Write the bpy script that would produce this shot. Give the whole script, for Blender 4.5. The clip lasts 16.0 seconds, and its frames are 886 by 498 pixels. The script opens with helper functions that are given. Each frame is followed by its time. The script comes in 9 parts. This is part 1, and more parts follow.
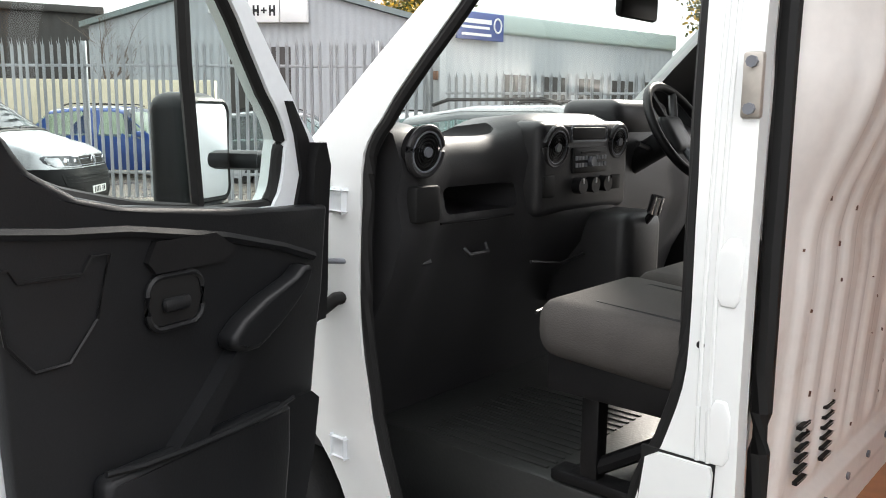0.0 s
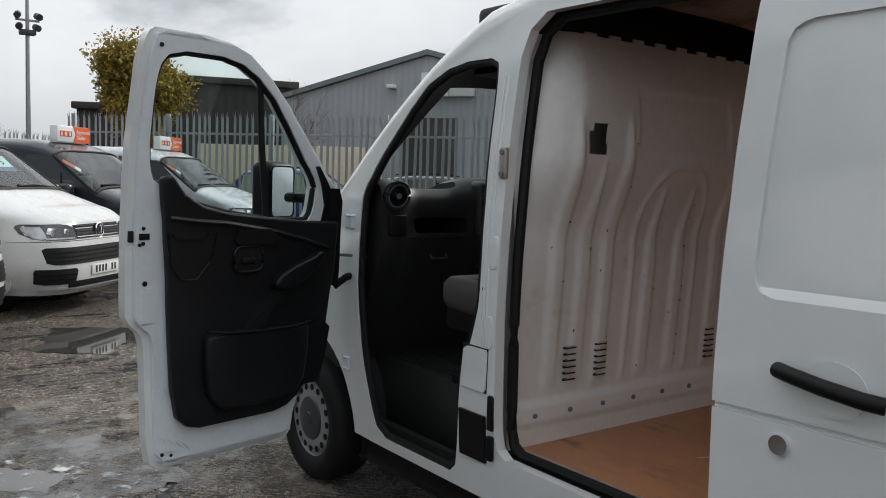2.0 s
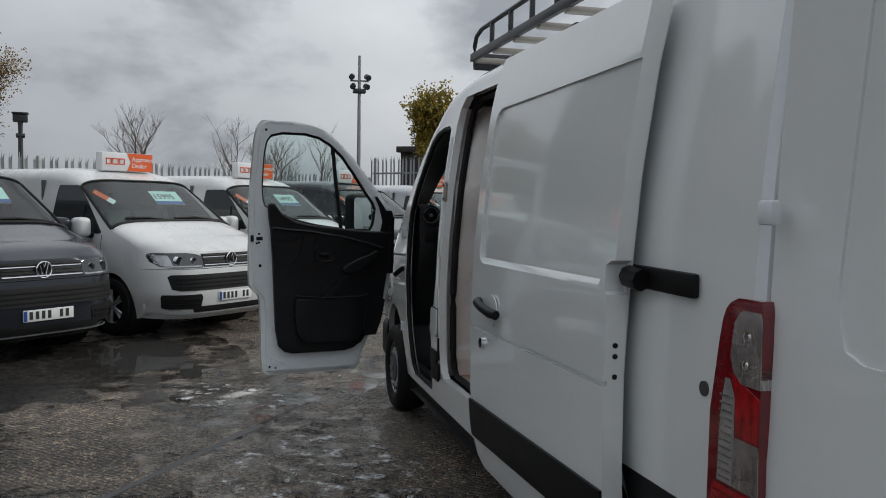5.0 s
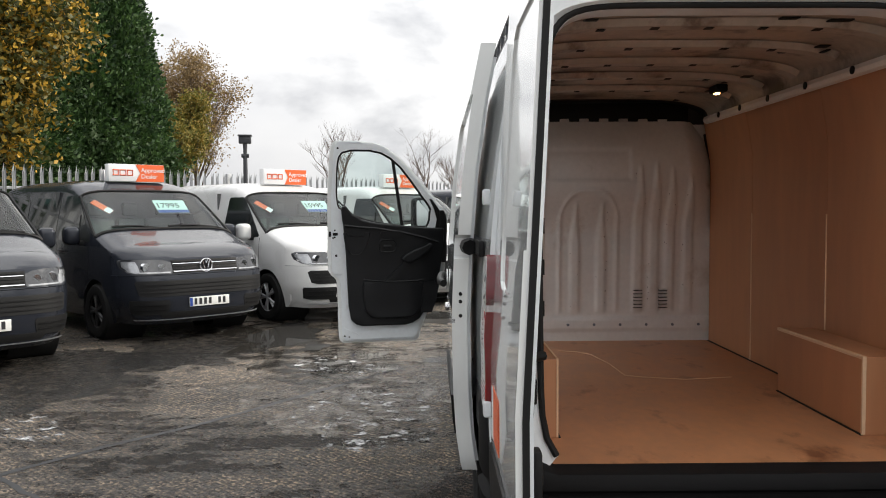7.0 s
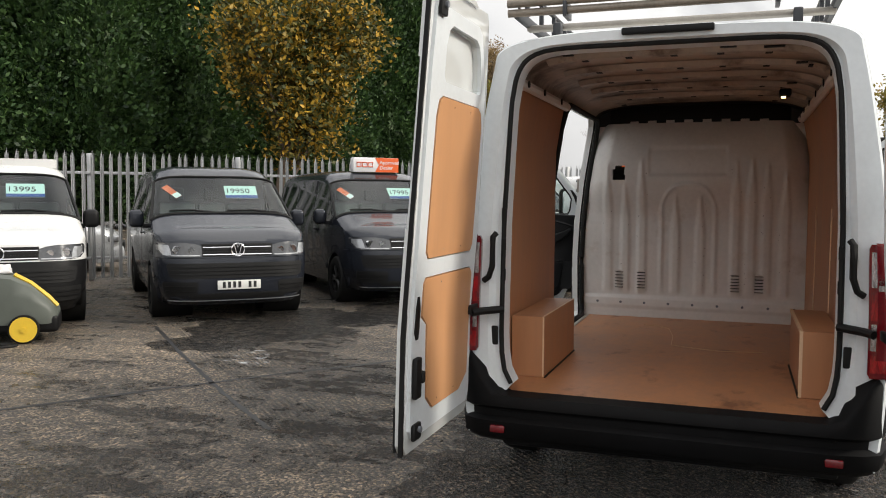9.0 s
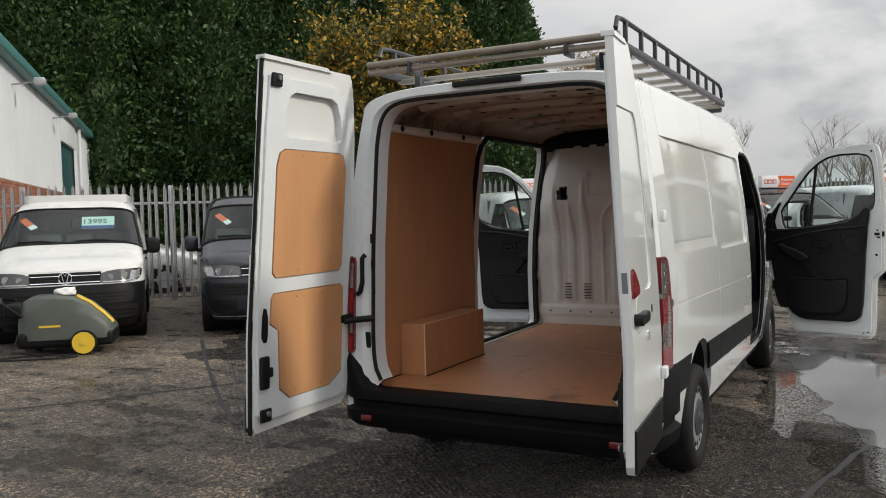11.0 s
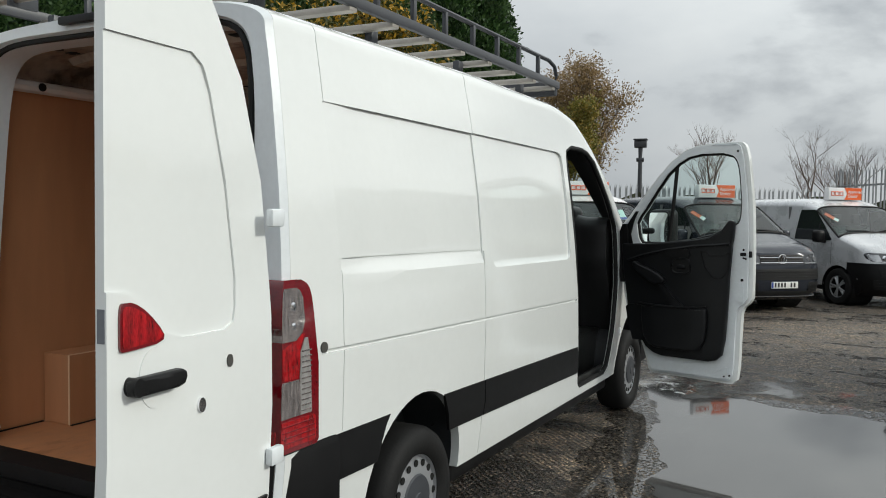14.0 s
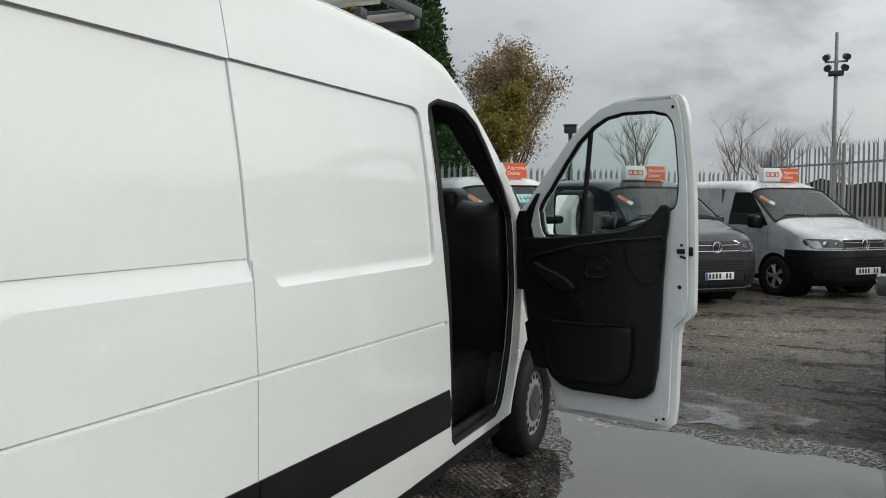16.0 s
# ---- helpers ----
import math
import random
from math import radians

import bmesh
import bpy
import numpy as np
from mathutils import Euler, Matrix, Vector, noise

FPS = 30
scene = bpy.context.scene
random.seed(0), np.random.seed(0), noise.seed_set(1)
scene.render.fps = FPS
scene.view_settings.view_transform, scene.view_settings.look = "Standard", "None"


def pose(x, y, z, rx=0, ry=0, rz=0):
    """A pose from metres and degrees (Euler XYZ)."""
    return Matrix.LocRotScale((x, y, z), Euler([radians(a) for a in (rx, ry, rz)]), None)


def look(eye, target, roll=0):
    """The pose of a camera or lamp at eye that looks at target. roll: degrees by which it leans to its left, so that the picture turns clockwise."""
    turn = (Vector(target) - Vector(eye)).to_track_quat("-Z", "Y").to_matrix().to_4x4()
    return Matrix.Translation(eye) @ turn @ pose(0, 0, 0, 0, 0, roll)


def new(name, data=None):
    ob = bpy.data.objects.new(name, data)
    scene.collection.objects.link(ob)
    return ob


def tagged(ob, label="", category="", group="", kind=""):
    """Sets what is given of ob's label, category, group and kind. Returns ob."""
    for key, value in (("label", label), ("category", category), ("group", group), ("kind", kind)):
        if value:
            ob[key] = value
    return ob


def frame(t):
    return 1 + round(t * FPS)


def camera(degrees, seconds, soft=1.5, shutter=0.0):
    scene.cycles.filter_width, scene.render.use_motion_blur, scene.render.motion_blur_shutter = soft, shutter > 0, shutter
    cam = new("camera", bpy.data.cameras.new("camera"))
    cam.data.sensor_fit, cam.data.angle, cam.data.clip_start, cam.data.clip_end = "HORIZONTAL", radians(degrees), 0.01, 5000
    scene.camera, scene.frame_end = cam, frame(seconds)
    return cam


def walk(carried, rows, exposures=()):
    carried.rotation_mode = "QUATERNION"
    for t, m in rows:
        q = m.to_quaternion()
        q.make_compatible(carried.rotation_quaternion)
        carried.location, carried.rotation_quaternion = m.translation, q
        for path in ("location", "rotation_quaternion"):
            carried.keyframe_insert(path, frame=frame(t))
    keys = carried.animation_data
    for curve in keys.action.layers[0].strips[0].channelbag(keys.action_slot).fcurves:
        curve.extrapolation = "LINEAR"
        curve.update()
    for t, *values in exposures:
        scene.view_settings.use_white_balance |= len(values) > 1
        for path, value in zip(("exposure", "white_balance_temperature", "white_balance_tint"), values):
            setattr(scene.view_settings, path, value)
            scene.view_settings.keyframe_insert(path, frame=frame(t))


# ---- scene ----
cam = camera(56.2, 16.0, soft=1.0)
PATH = [
    (0, (0.798, 1.02, 1.652), (-0.494, 2.512, 1.332), 0.6),
    (0.5, (1.27, 0.815, 1.675), (-0.125, 2.221, 1.398), 0.5),
    (1, (1.774, 0.638, 1.651), (0.291, 1.969, 1.486), 1.0),
    (1.5, (2.232, 0.51, 1.628), (0.677, 1.76, 1.485), 1.2),
    (2, (2.629, 0.449, 1.645), (1.037, 1.649, 1.475), 1.9),
    (2.5, (3.038, 0.421, 1.669), (1.387, 1.538, 1.505), 2.2),
    (3, (3.455, 0.545, 1.658), (1.737, 1.557, 1.502), 1.4),
    (3.5, (3.884, 0.66, 1.634), (2.118, 1.586, 1.485), 0.9),
    (4, (4.276, 0.846, 1.636), (2.435, 1.611, 1.481), 1.2),
    (4.2, (4.459, 0.941, 1.644), (2.59, 1.638, 1.497), 1.1),
    (6.3, (6.107, 1.836, 1.578), (4.123, 2.063, 1.477), 0.8),
    (6.5, (6.238, 1.969, 1.563), (4.248, 2.134, 1.456), 0.6),
    (7, (6.542, 2.322, 1.583), (4.544, 2.343, 1.489), -0.3),
    (7.5, (6.839, 2.683, 1.582), (4.849, 2.5, 1.517), -0.3),
    (8, (7.053, 3.102, 1.574), (5.096, 2.704, 1.477), 0.3),
    (8.2, (7.157, 3.25, 1.572), (5.214, 2.788, 1.464), 0.6),
    (10.3, (7.876, 5.043, 1.69), (6.088, 4.153, 1.583), -1.7),
    (10.5, (7.833, 5.211, 1.687), (6.056, 4.3, 1.585), -1.8),
    (11, (7.75, 5.598, 1.682), (5.989, 4.655, 1.591), -1.5),
    (11.5, (7.603, 5.928, 1.696), (5.841, 4.987, 1.591), -1.4),
    (12, (7.308, 6.222, 1.685), (5.538, 5.298, 1.566), -2.0),
    (12.5, (6.976, 6.344, 1.666), (5.21, 5.411, 1.552), -1.3),
    (13, (6.54, 6.407, 1.675), (4.79, 5.444, 1.574), -1.0),
    (13.5, (6.09, 6.482, 1.673), (4.353, 5.496, 1.577), -0.8),
    (14, (5.679, 6.379, 1.656), (3.909, 5.451, 1.567), 0.7),
    (14.5, (5.291, 6.311, 1.674), (3.501, 5.424, 1.578), 1.2),
    (15, (4.815, 6.214, 1.67), (3.02, 5.337, 1.575), 0.6),
    (15.5, (4.302, 6.057, 1.721), (2.483, 5.237, 1.583), 0.1),
    (16, (3.82, 6.076, 1.642), (1.984, 5.291, 1.524), 0.1),
]
walk(cam, [(t, look(eye, target, roll)) for t, eye, target, roll in PATH],
     exposures=[(0.0, 1.9, 6700, 11), (0.5, 1.22, 6800, 12), (1.0, 0.62, 6800, 12), (1.5, 0.3, 6500, 10), (2.0, 0.1, 6350, 9), (3.0, -0.36, 6200, 8.5), (4.0, -0.40, 6200, 8.5), (6.5, 0.16, 6450, 9.5),
                (7.0, 0.70, 6700, 10), (7.5, 0.70, 6800, 10), (8.0, 0.68, 6800, 10), (10.5, 0.16, 6750, 9), (12.0, 0.08, 6550, 8), (13.0, 0.08, 6420, 5.5), (15.0, -0.05, 6380, 5), (16.0, -0.13, 6380, 5)])

# ---- daylight: broken overcast with a low hazy sun off the van's driver side ----
SUN_AZ, SUN_EL = 104.0, 30.0
sun_way = Vector((math.cos(radians(SUN_AZ)) * math.cos(radians(SUN_EL)), math.sin(radians(SUN_AZ)) * math.cos(radians(SUN_EL)), math.sin(radians(SUN_EL))))
sun = new("sun", bpy.data.lights.new("sun", "SUN"))
sun.data.energy, sun.data.angle, sun.data.color = 2.0, radians(6), (1.0, 0.95, 0.87)
sun.matrix_world = look(sun_way * 50, (0, 0, 0))

world = bpy.data.worlds.new("overcast_sky")
scene.world = world
world.use_nodes = True
wn, wl = world.node_tree.nodes, world.node_tree.links
wn.clear()
w_out, w_bg, w_sky, w_co = wn.new("ShaderNodeOutputWorld"), wn.new("ShaderNodeBackground"), wn.new("ShaderNodeTexSky"), wn.new("ShaderNodeTexCoord")
w_sky.sky_type, w_sky.sun_disc = "NISHITA", False
w_sky.sun_elevation, w_sky.sun_rotation = radians(SUN_EL), radians(90 - SUN_AZ)
w_map, w_n1, w_n2, w_r, w_r2, w_mix, w_dim = (wn.new("ShaderNodeMapping"), wn.new("ShaderNodeTexNoise"), wn.new("ShaderNodeTexNoise"), wn.new("ShaderNodeValToRGB"),
                                       wn.new("ShaderNodeValToRGB"), wn.new("ShaderNodeMix"), wn.new("ShaderNodeVectorMath"))
w_map.inputs["Scale"].default_value = (1.0, 1.0, 2.2)
w_map.inputs["Location"].default_value = (0.3, 0.1, 0.2)
w_n1.inputs["Scale"].default_value, w_n1.inputs["Detail"].default_value, w_n1.inputs["Roughness"].default_value = 2.9, 8.0, 0.54
w_n1.inputs["Distortion"].default_value = 0.1
w_n2.inputs["Scale"].default_value, w_n2.inputs["Detail"].default_value = 1.1, 4.0
for e, (p, c) in zip([w_r.color_ramp.elements[0], w_r.color_ramp.elements[1], w_r.color_ramp.elements.new(0.5)],
                     [(0.34, (0.36, 0.38, 0.42, 1)), (0.62, (1.18, 1.18, 1.16, 1)), (0.49, (0.72, 0.74, 0.77, 1))]):
    e.position, e.color = p, c
w_r2.color_ramp.elements[0].position, w_r2.color_ramp.elements[0].color = 0.62, (0, 0, 0, 1)
w_r2.color_ramp.elements[1].position, w_r2.color_ramp.elements[1].color = 0.80, (0.45, 0.45, 0.45, 1)
w_mix.data_type = "RGBA"
w_dim.operation = "SCALE"
w_dim.inputs["Scale"].default_value = 0.11
wl.new(w_co.outputs["Generated"], w_map.inputs["Vector"])
wl.new(w_map.outputs["Vector"], w_n1.inputs["Vector"])
wl.new(w_map.outputs["Vector"], w_n2.inputs["Vector"])
wl.new(w_n1.outputs["Fac"], w_r.inputs["Fac"])
wl.new(w_n2.outputs["Fac"], w_r2.inputs["Fac"])
wl.new(w_sky.outputs["Color"], w_dim.inputs[0])
wl.new(w_r2.outputs["Color"], w_mix.inputs["Factor"])
wl.new(w_r.outputs["Color"], w_mix.inputs["A"])
wl.new(w_dim.outputs["Vector"], w_mix.inputs["B"])
w_sep, w_lift, w_mul = wn.new("ShaderNodeSeparateXYZ"), wn.new("ShaderNodeMapRange"), wn.new("ShaderNodeVectorMath")
w_lift.inputs["From Min"].default_value, w_lift.inputs["From Max"].default_value = 0.0, 0.55
w_lift.inputs["To Min"].default_value, w_lift.inputs["To Max"].default_value = 0.64, 1.28
w_mul.operation = "SCALE"
wl.new(w_co.outputs["Generated"], w_sep.inputs[0])
wl.new(w_sep.outputs["Z"], w_lift.inputs["Value"])
wl.new(w_mix.outputs["Result"], w_mul.inputs[0])
wl.new(w_lift.outputs["Result"], w_mul.inputs["Scale"])
# the cloud is brightest round the veiled sun and dullest opposite to it
w_dot, w_half, w_glow, w_mul2 = wn.new("ShaderNodeVectorMath"), wn.new("ShaderNodeMapRange"), wn.new("ShaderNodeValToRGB"), wn.new("ShaderNodeVectorMath")
w_dot.operation, w_mul2.operation = "DOT_PRODUCT", "MULTIPLY"
w_dot.inputs[1].default_value = sun_way
w_half.inputs["From Min"].default_value, w_half.inputs["From Max"].default_value = -1.0, 1.0
for e, (p, c) in zip([w_glow.color_ramp.elements[0], w_glow.color_ramp.elements[1], w_glow.color_ramp.elements.new(0.5), w_glow.color_ramp.elements.new(0.76)],
                     [(0.0, (0.58, 0.60, 0.64, 1)), (1.0, (1.80, 1.75, 1.66, 1)), (0.5, (0.95, 0.95, 0.96, 1)), (0.76, (1.46, 1.44, 1.40, 1))]):
    e.position, e.color = p, c
wl.new(w_co.outputs["Generated"], w_dot.inputs[0])
wl.new(w_dot.outputs["Value"], w_half.inputs["Value"])
wl.new(w_half.outputs["Result"], w_glow.inputs["Fac"])
wl.new(w_mul.outputs["Vector"], w_mul2.inputs[0])
wl.new(w_glow.outputs["Color"], w_mul2.inputs[1])
wl.new(w_mul2.outputs["Vector"], w_bg.inputs["Color"])
w_bg.inputs["Strength"].default_value = 0.95
wl.new(w_bg.outputs["Background"], w_out.inputs["Surface"])


# ---- materials ----
def mat(name, color, rough=0.5, metal=0.0, vary=0.12, scale=6.0, fine=60.0, bump=0.0, coat=0.0, dirt=None, rough_vary=0.1, spec=0.5, stretch=(1, 1, 1), dirt_at=0.62, rand=0.0):
    """Principled material varied at two scales, with optional stains of another colour and fine relief."""
    m = bpy.data.materials.new(name)
    m.use_nodes = True
    n, l = m.node_tree.nodes, m.node_tree.links
    b = n["Principled BSDF"]
    b.inputs["Metallic"].default_value, b.inputs["Specular IOR Level"].default_value = metal, spec
    b.inputs["Coat Weight"].default_value, b.inputs["Coat Roughness"].default_value = coat, 0.04
    co, mp, n1, n2 = n.new("ShaderNodeTexCoord"), n.new("ShaderNodeMapping"), n.new("ShaderNodeTexNoise"), n.new("ShaderNodeTexNoise")
    mp.inputs["Scale"].default_value = stretch
    l.new(co.outputs["Object"], mp.inputs["Vector"])
    for t, s, d in ((n1, scale, 5), (n2, fine, 3)):
        t.inputs["Scale"].default_value, t.inputs["Detail"].default_value = s, d
        l.new(mp.outputs["Vector"], t.inputs["Vector"])
    mix = n.new("ShaderNodeMath")
    mix.operation = "MULTIPLY_ADD"
    mix.inputs[1].default_value = 0.6
    half = n.new("ShaderNodeMath")
    half.operation = "MULTIPLY"
    half.inputs[1].default_value = 0.4
    l.new(n2.outputs["Fac"], half.inputs[0])
    l.new(n1.outputs["Fac"], mix.inputs[0])
    l.new(half.outputs[0], mix.inputs[2])
    ramp = n.new("ShaderNodeValToRGB")
    lo, hi = [max(0, c * (1 - vary)) for c in color], [min(1, c * (1 + vary)) for c in color]
    ramp.color_ramp.elements[0].position, ramp.color_ramp.elements[0].color = 0.32, (*lo, 1)
    ramp.color_ramp.elements[1].position, ramp.color_ramp.elements[1].color = 0.68, (*hi, 1)
    l.new(mix.outputs[0], ramp.inputs["Fac"])
    out = ramp.outputs["Color"]
    if dirt:
        n3, r3, mx = n.new("ShaderNodeTexNoise"), n.new("ShaderNodeValToRGB"), n.new("ShaderNodeMix")
        n3.inputs["Scale"].default_value, n3.inputs["Detail"].default_value, n3.inputs["Roughness"].default_value = scale * 0.7, 8, 0.65
        off = n.new("ShaderNodeMapping")
        off.inputs["Location"].default_value = (7.3, 2.1, 4.4)
        l.new(mp.outputs["Vector"], off.inputs["Vector"])
        l.new(off.outputs["Vector"], n3.inputs["Vector"])
        r3.color_ramp.elements[0].position, r3.color_ramp.elements[1].position = dirt_at - 0.06, dirt_at + 0.07
        l.new(n3.outputs["Fac"], r3.inputs["Fac"])
        mx.data_type = "RGBA"
        mx.inputs["B"].default_value = (*dirt, 1)
        l.new(r3.outputs["Color"], mx.inputs["Factor"])
        l.new(out, mx.inputs["A"])
        out = mx.outputs["Result"]
    if rand:
        oi, hv, ml = n.new("ShaderNodeObjectInfo"), n.new("ShaderNodeHueSaturation"), n.new("ShaderNodeMapRange")
        ml.inputs["To Min"].default_value, ml.inputs["To Max"].default_value = 1 - rand, 1 + rand
        l.new(oi.outputs["Random"], ml.inputs["Value"])
        l.new(ml.outputs["Result"], hv.inputs["Value"])
        l.new(out, hv.inputs["Color"])
        out = hv.outputs["Color"]
    l.new(out, b.inputs["Base Color"])
    rr = n.new("ShaderNodeMapRange")
    rr.inputs["To Min"].default_value, rr.inputs["To Max"].default_value = max(0.02, rough - rough_vary), min(1, rough + rough_vary)
    l.new(mix.outputs[0], rr.inputs["Value"])
    l.new(rr.outputs["Result"], b.inputs["Roughness"])
    if bump:
        bp = n.new("ShaderNodeBump")
        bp.inputs["Strength"].default_value, bp.inputs["Distance"].default_value = bump, 0.004
        l.new(n2.outputs["Fac"], bp.inputs["Height"])
        l.new(bp.outputs["Normal"], b.inputs["Normal"])
    return m


def glass_mat(name, tint, gloss_rough=0.02, base=0.06):
    m = bpy.data.materials.new(name)
    m.use_nodes = True
    n, l = m.node_tree.nodes, m.node_tree.links
    n.clear()
    out, mx, tr, gl, fr, mr = [n.new("ShaderNode" + k) for k in ("OutputMaterial", "MixShader", "BsdfTransparent", "BsdfGlossy", "LayerWeight", "MapRange")]
    tr.inputs["Color"].default_value = (*tint, 1)
    gl.inputs["Roughness"].default_value = gloss_rough
    # gloss rises at a slant, the same from both sides of the pane
    fr.inputs["Blend"].default_value = 0.5
    pw = n.new("ShaderNodeMath")
    pw.operation = "POWER"
    pw.inputs[1].default_value = 4.2
    mr.inputs["To Min"].default_value = base
    l.new(fr.outputs["Facing"], pw.inputs[0])
    l.new(pw.outputs["Value"], mr.inputs["Value"])
    l.new(mr.outputs["Result"], mx.inputs["Fac"])
    l.new(tr.outputs["BSDF"], mx.inputs[1])
    l.new(gl.outputs["BSDF"], mx.inputs[2])
    l.new(mx.outputs["Shader"], out.inputs["Surface"])
    return m


M_WHITE = mat("white_paint", (0.745, 0.765, 0.755), 0.16, coat=1.0, vary=0.02, scale=2.5, fine=25, rough_vary=0.06)
M_JAMB = mat("white_jamb_paint", (0.70, 0.735, 0.755), 0.34, vary=0.05, scale=5, fine=40, dirt=(0.5, 0.49, 0.46), dirt_at=0.72)
M_BULK = mat("dusty_white_steel", (0.75, 0.72, 0.685), 0.36, vary=0.07, scale=3, fine=30, dirt=(0.56, 0.49, 0.43), dirt_at=0.66)
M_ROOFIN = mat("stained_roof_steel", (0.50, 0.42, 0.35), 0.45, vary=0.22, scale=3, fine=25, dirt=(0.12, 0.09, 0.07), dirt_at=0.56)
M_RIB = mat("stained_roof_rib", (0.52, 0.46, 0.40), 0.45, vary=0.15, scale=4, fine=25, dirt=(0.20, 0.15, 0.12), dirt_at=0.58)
M_PLY = mat("varnished_ply", (0.46, 0.215, 0.105), 0.5, vary=0.13, scale=2.2, fine=14, stretch=(1, 1, 0.18), bump=0.05)
M_PLY_DOOR = mat("light_varnished_ply", (0.58, 0.295, 0.14), 0.46, vary=0.10, scale=2.2, fine=14, stretch=(1, 1, 0.18), bump=0.05)
M_PLY_FLOOR = mat("scuffed_ply_floor", (0.44, 0.20, 0.095), 0.42, vary=0.15, scale=5.5, fine=22, stretch=(0.6, 1, 1), dirt=(0.16, 0.058, 0.025), dirt_at=0.635, bump=0.04)
M_PLY_EDGE = mat("pale_ply_edge", (0.70, 0.50, 0.32), 0.6, vary=0.1)
M_BLACK = mat("black_textured_plastic", (0.0075, 0.0075, 0.008), 0.46, spec=0.22, vary=0.2, scale=8, fine=180, bump=0.12)
M_TRIM = mat("black_door_trim", (0.0085, 0.009, 0.010), 0.42, spec=0.26, vary=0.2, scale=5, fine=220, bump=0.12)
M_DASH = mat("charcoal_dash_plastic", (0.024, 0.024, 0.025), 0.42, spec=0.32, vary=0.18, scale=6, fine=200, bump=0.15)
M_LINER = mat("grey_arch_liner", (0.032, 0.034, 0.037), 0.38, vary=0.25, scale=6, fine=60, bump=0.1)
M_CAP = mat("dark_grey_hub_cap", (0.045, 0.048, 0.055), 0.35, vary=0.12)
M_BUMPER = mat("dull_black_bumper", (0.007, 0.007, 0.0075), 0.6, spec=0.1, vary=0.25, scale=7, fine=160, bump=0.1)
M_PLUG = mat("dark_rubber_plug", (0.055, 0.053, 0.048), 0.6, vary=0.15)
M_RUBBER = mat("black_rubber_seal", (0.009, 0.009, 0.009), 0.6, spec=0.25, vary=0.2)
M_TYRE = mat("tyre_rubber", (0.011, 0.011, 0.011), 0.7, spec=0.22, vary=0.25, scale=14, fine=80, bump=0.3)
M_SILVER = mat("silver_wheel_paint", (0.46, 0.47, 0.49), 0.32, metal=0.6, vary=0.05)
M_STEELDARK = mat("grey_hub_plastic", (0.16, 0.17, 0.19), 0.45, vary=0.1)
M_CHROME = mat("bright_chrome", (0.8, 0.8, 0.82), 0.12, metal=1.0, vary=0.04)
M_ROLLER = mat("weathered_alloy_tube", (0.27, 0.235, 0.195), 0.5, metal=0.35, vary=0.25, scale=9, fine=70)
M_SMOKE = mat("clear_lamp_window", (0.46, 0.41, 0.40), 0.14, metal=0.8, coat=1.0, vary=0.8, scale=5, fine=22, bump=0.4, stretch=(18, 18, 2.5))
M_ALU = mat("dull_aluminium", (0.42, 0.39, 0.35), 0.45, metal=0.6, vary=0.12, scale=9, fine=70)
M_RACK = mat("dark_grey_powder_coat", (0.045, 0.048, 0.055), 0.45, vary=0.15)
M_RED = mat("dark_red_lamp_rim", (0.15, 0.004, 0.008), 0.08, coat=1.0, vary=0.2, scale=30, fine=120, rough_vary=0.04)
M_REDLENS = mat("red_lamp_lens", (0.30, 0.005, 0.008), 0.10, coat=1.0, vary=0.75, scale=6, fine=30, bump=0.3, stretch=(9, 9, 2), rough_vary=0.04)
M_CLEAR = mat("clear_lamp_lens", (0.36, 0.35, 0.34), 0.10, metal=0.3, coat=0.8, vary=0.25, scale=40, fine=140)
M_SEAT = mat("charcoal_seat_cloth", (0.052, 0.047, 0.043), 0.9, vary=0.2, scale=10, fine=240, bump=0.3)
M_MAT = mat("rubber_floor_mat", (0.02, 0.021, 0.02), 0.38, vary=0.25, scale=7, fine=90, bump=0.2)
M_GLASS = glass_mat("tinted_glass", (0.80, 0.90, 0.88))
M_WINDSCREEN = glass_mat("windscreen_glass", (0.84, 0.92, 0.90), base=0.10)
M_DARKGLASS = glass_mat("green_car_glass", (0.74, 0.88, 0.85), base=0.06)
M_MIRROR = mat("mirror", (0.9, 0.9, 0.92), 0.02, metal=1.0, vary=0.0, rough_vary=0.0)
M_GALV = mat("galvanised_steel", (0.40, 0.41, 0.42), 0.5, metal=0.5, vary=0.14, scale=4, fine=40, rand=0.12)
M_ORANGE = mat("orange_sign_panel", (0.78, 0.13, 0.03), 0.35, vary=0.03)
M_SIGNWHITE = mat("white_sign_panel", (0.80, 0.80, 0.80), 0.35, vary=0.02)
M_PAPER = mat("pale_green_card", (0.62, 0.76, 0.72), 0.6, vary=0.04)
M_BLUE = mat("blue_print", (0.02, 0.06, 0.28), 0.5, vary=0.05)
M_INK = mat("black_print", (0.02, 0.02, 0.022), 0.6, vary=0.05)
M_PLATEW = mat("white_plate", (0.78, 0.78, 0.75), 0.35, vary=0.03)
M_LAMPGLOW = bpy.data.materials.new("lit_bulb")
M_LAMPGLOW.use_nodes = True
M_LAMPGLOW.node_tree.nodes["Principled BSDF"].inputs["Emission Color"].default_value = (1.0, 0.55, 0.2, 1)
M_LAMPGLOW.node_tree.nodes["Principled BSDF"].inputs["Emission Strength"].default_value = 6.0


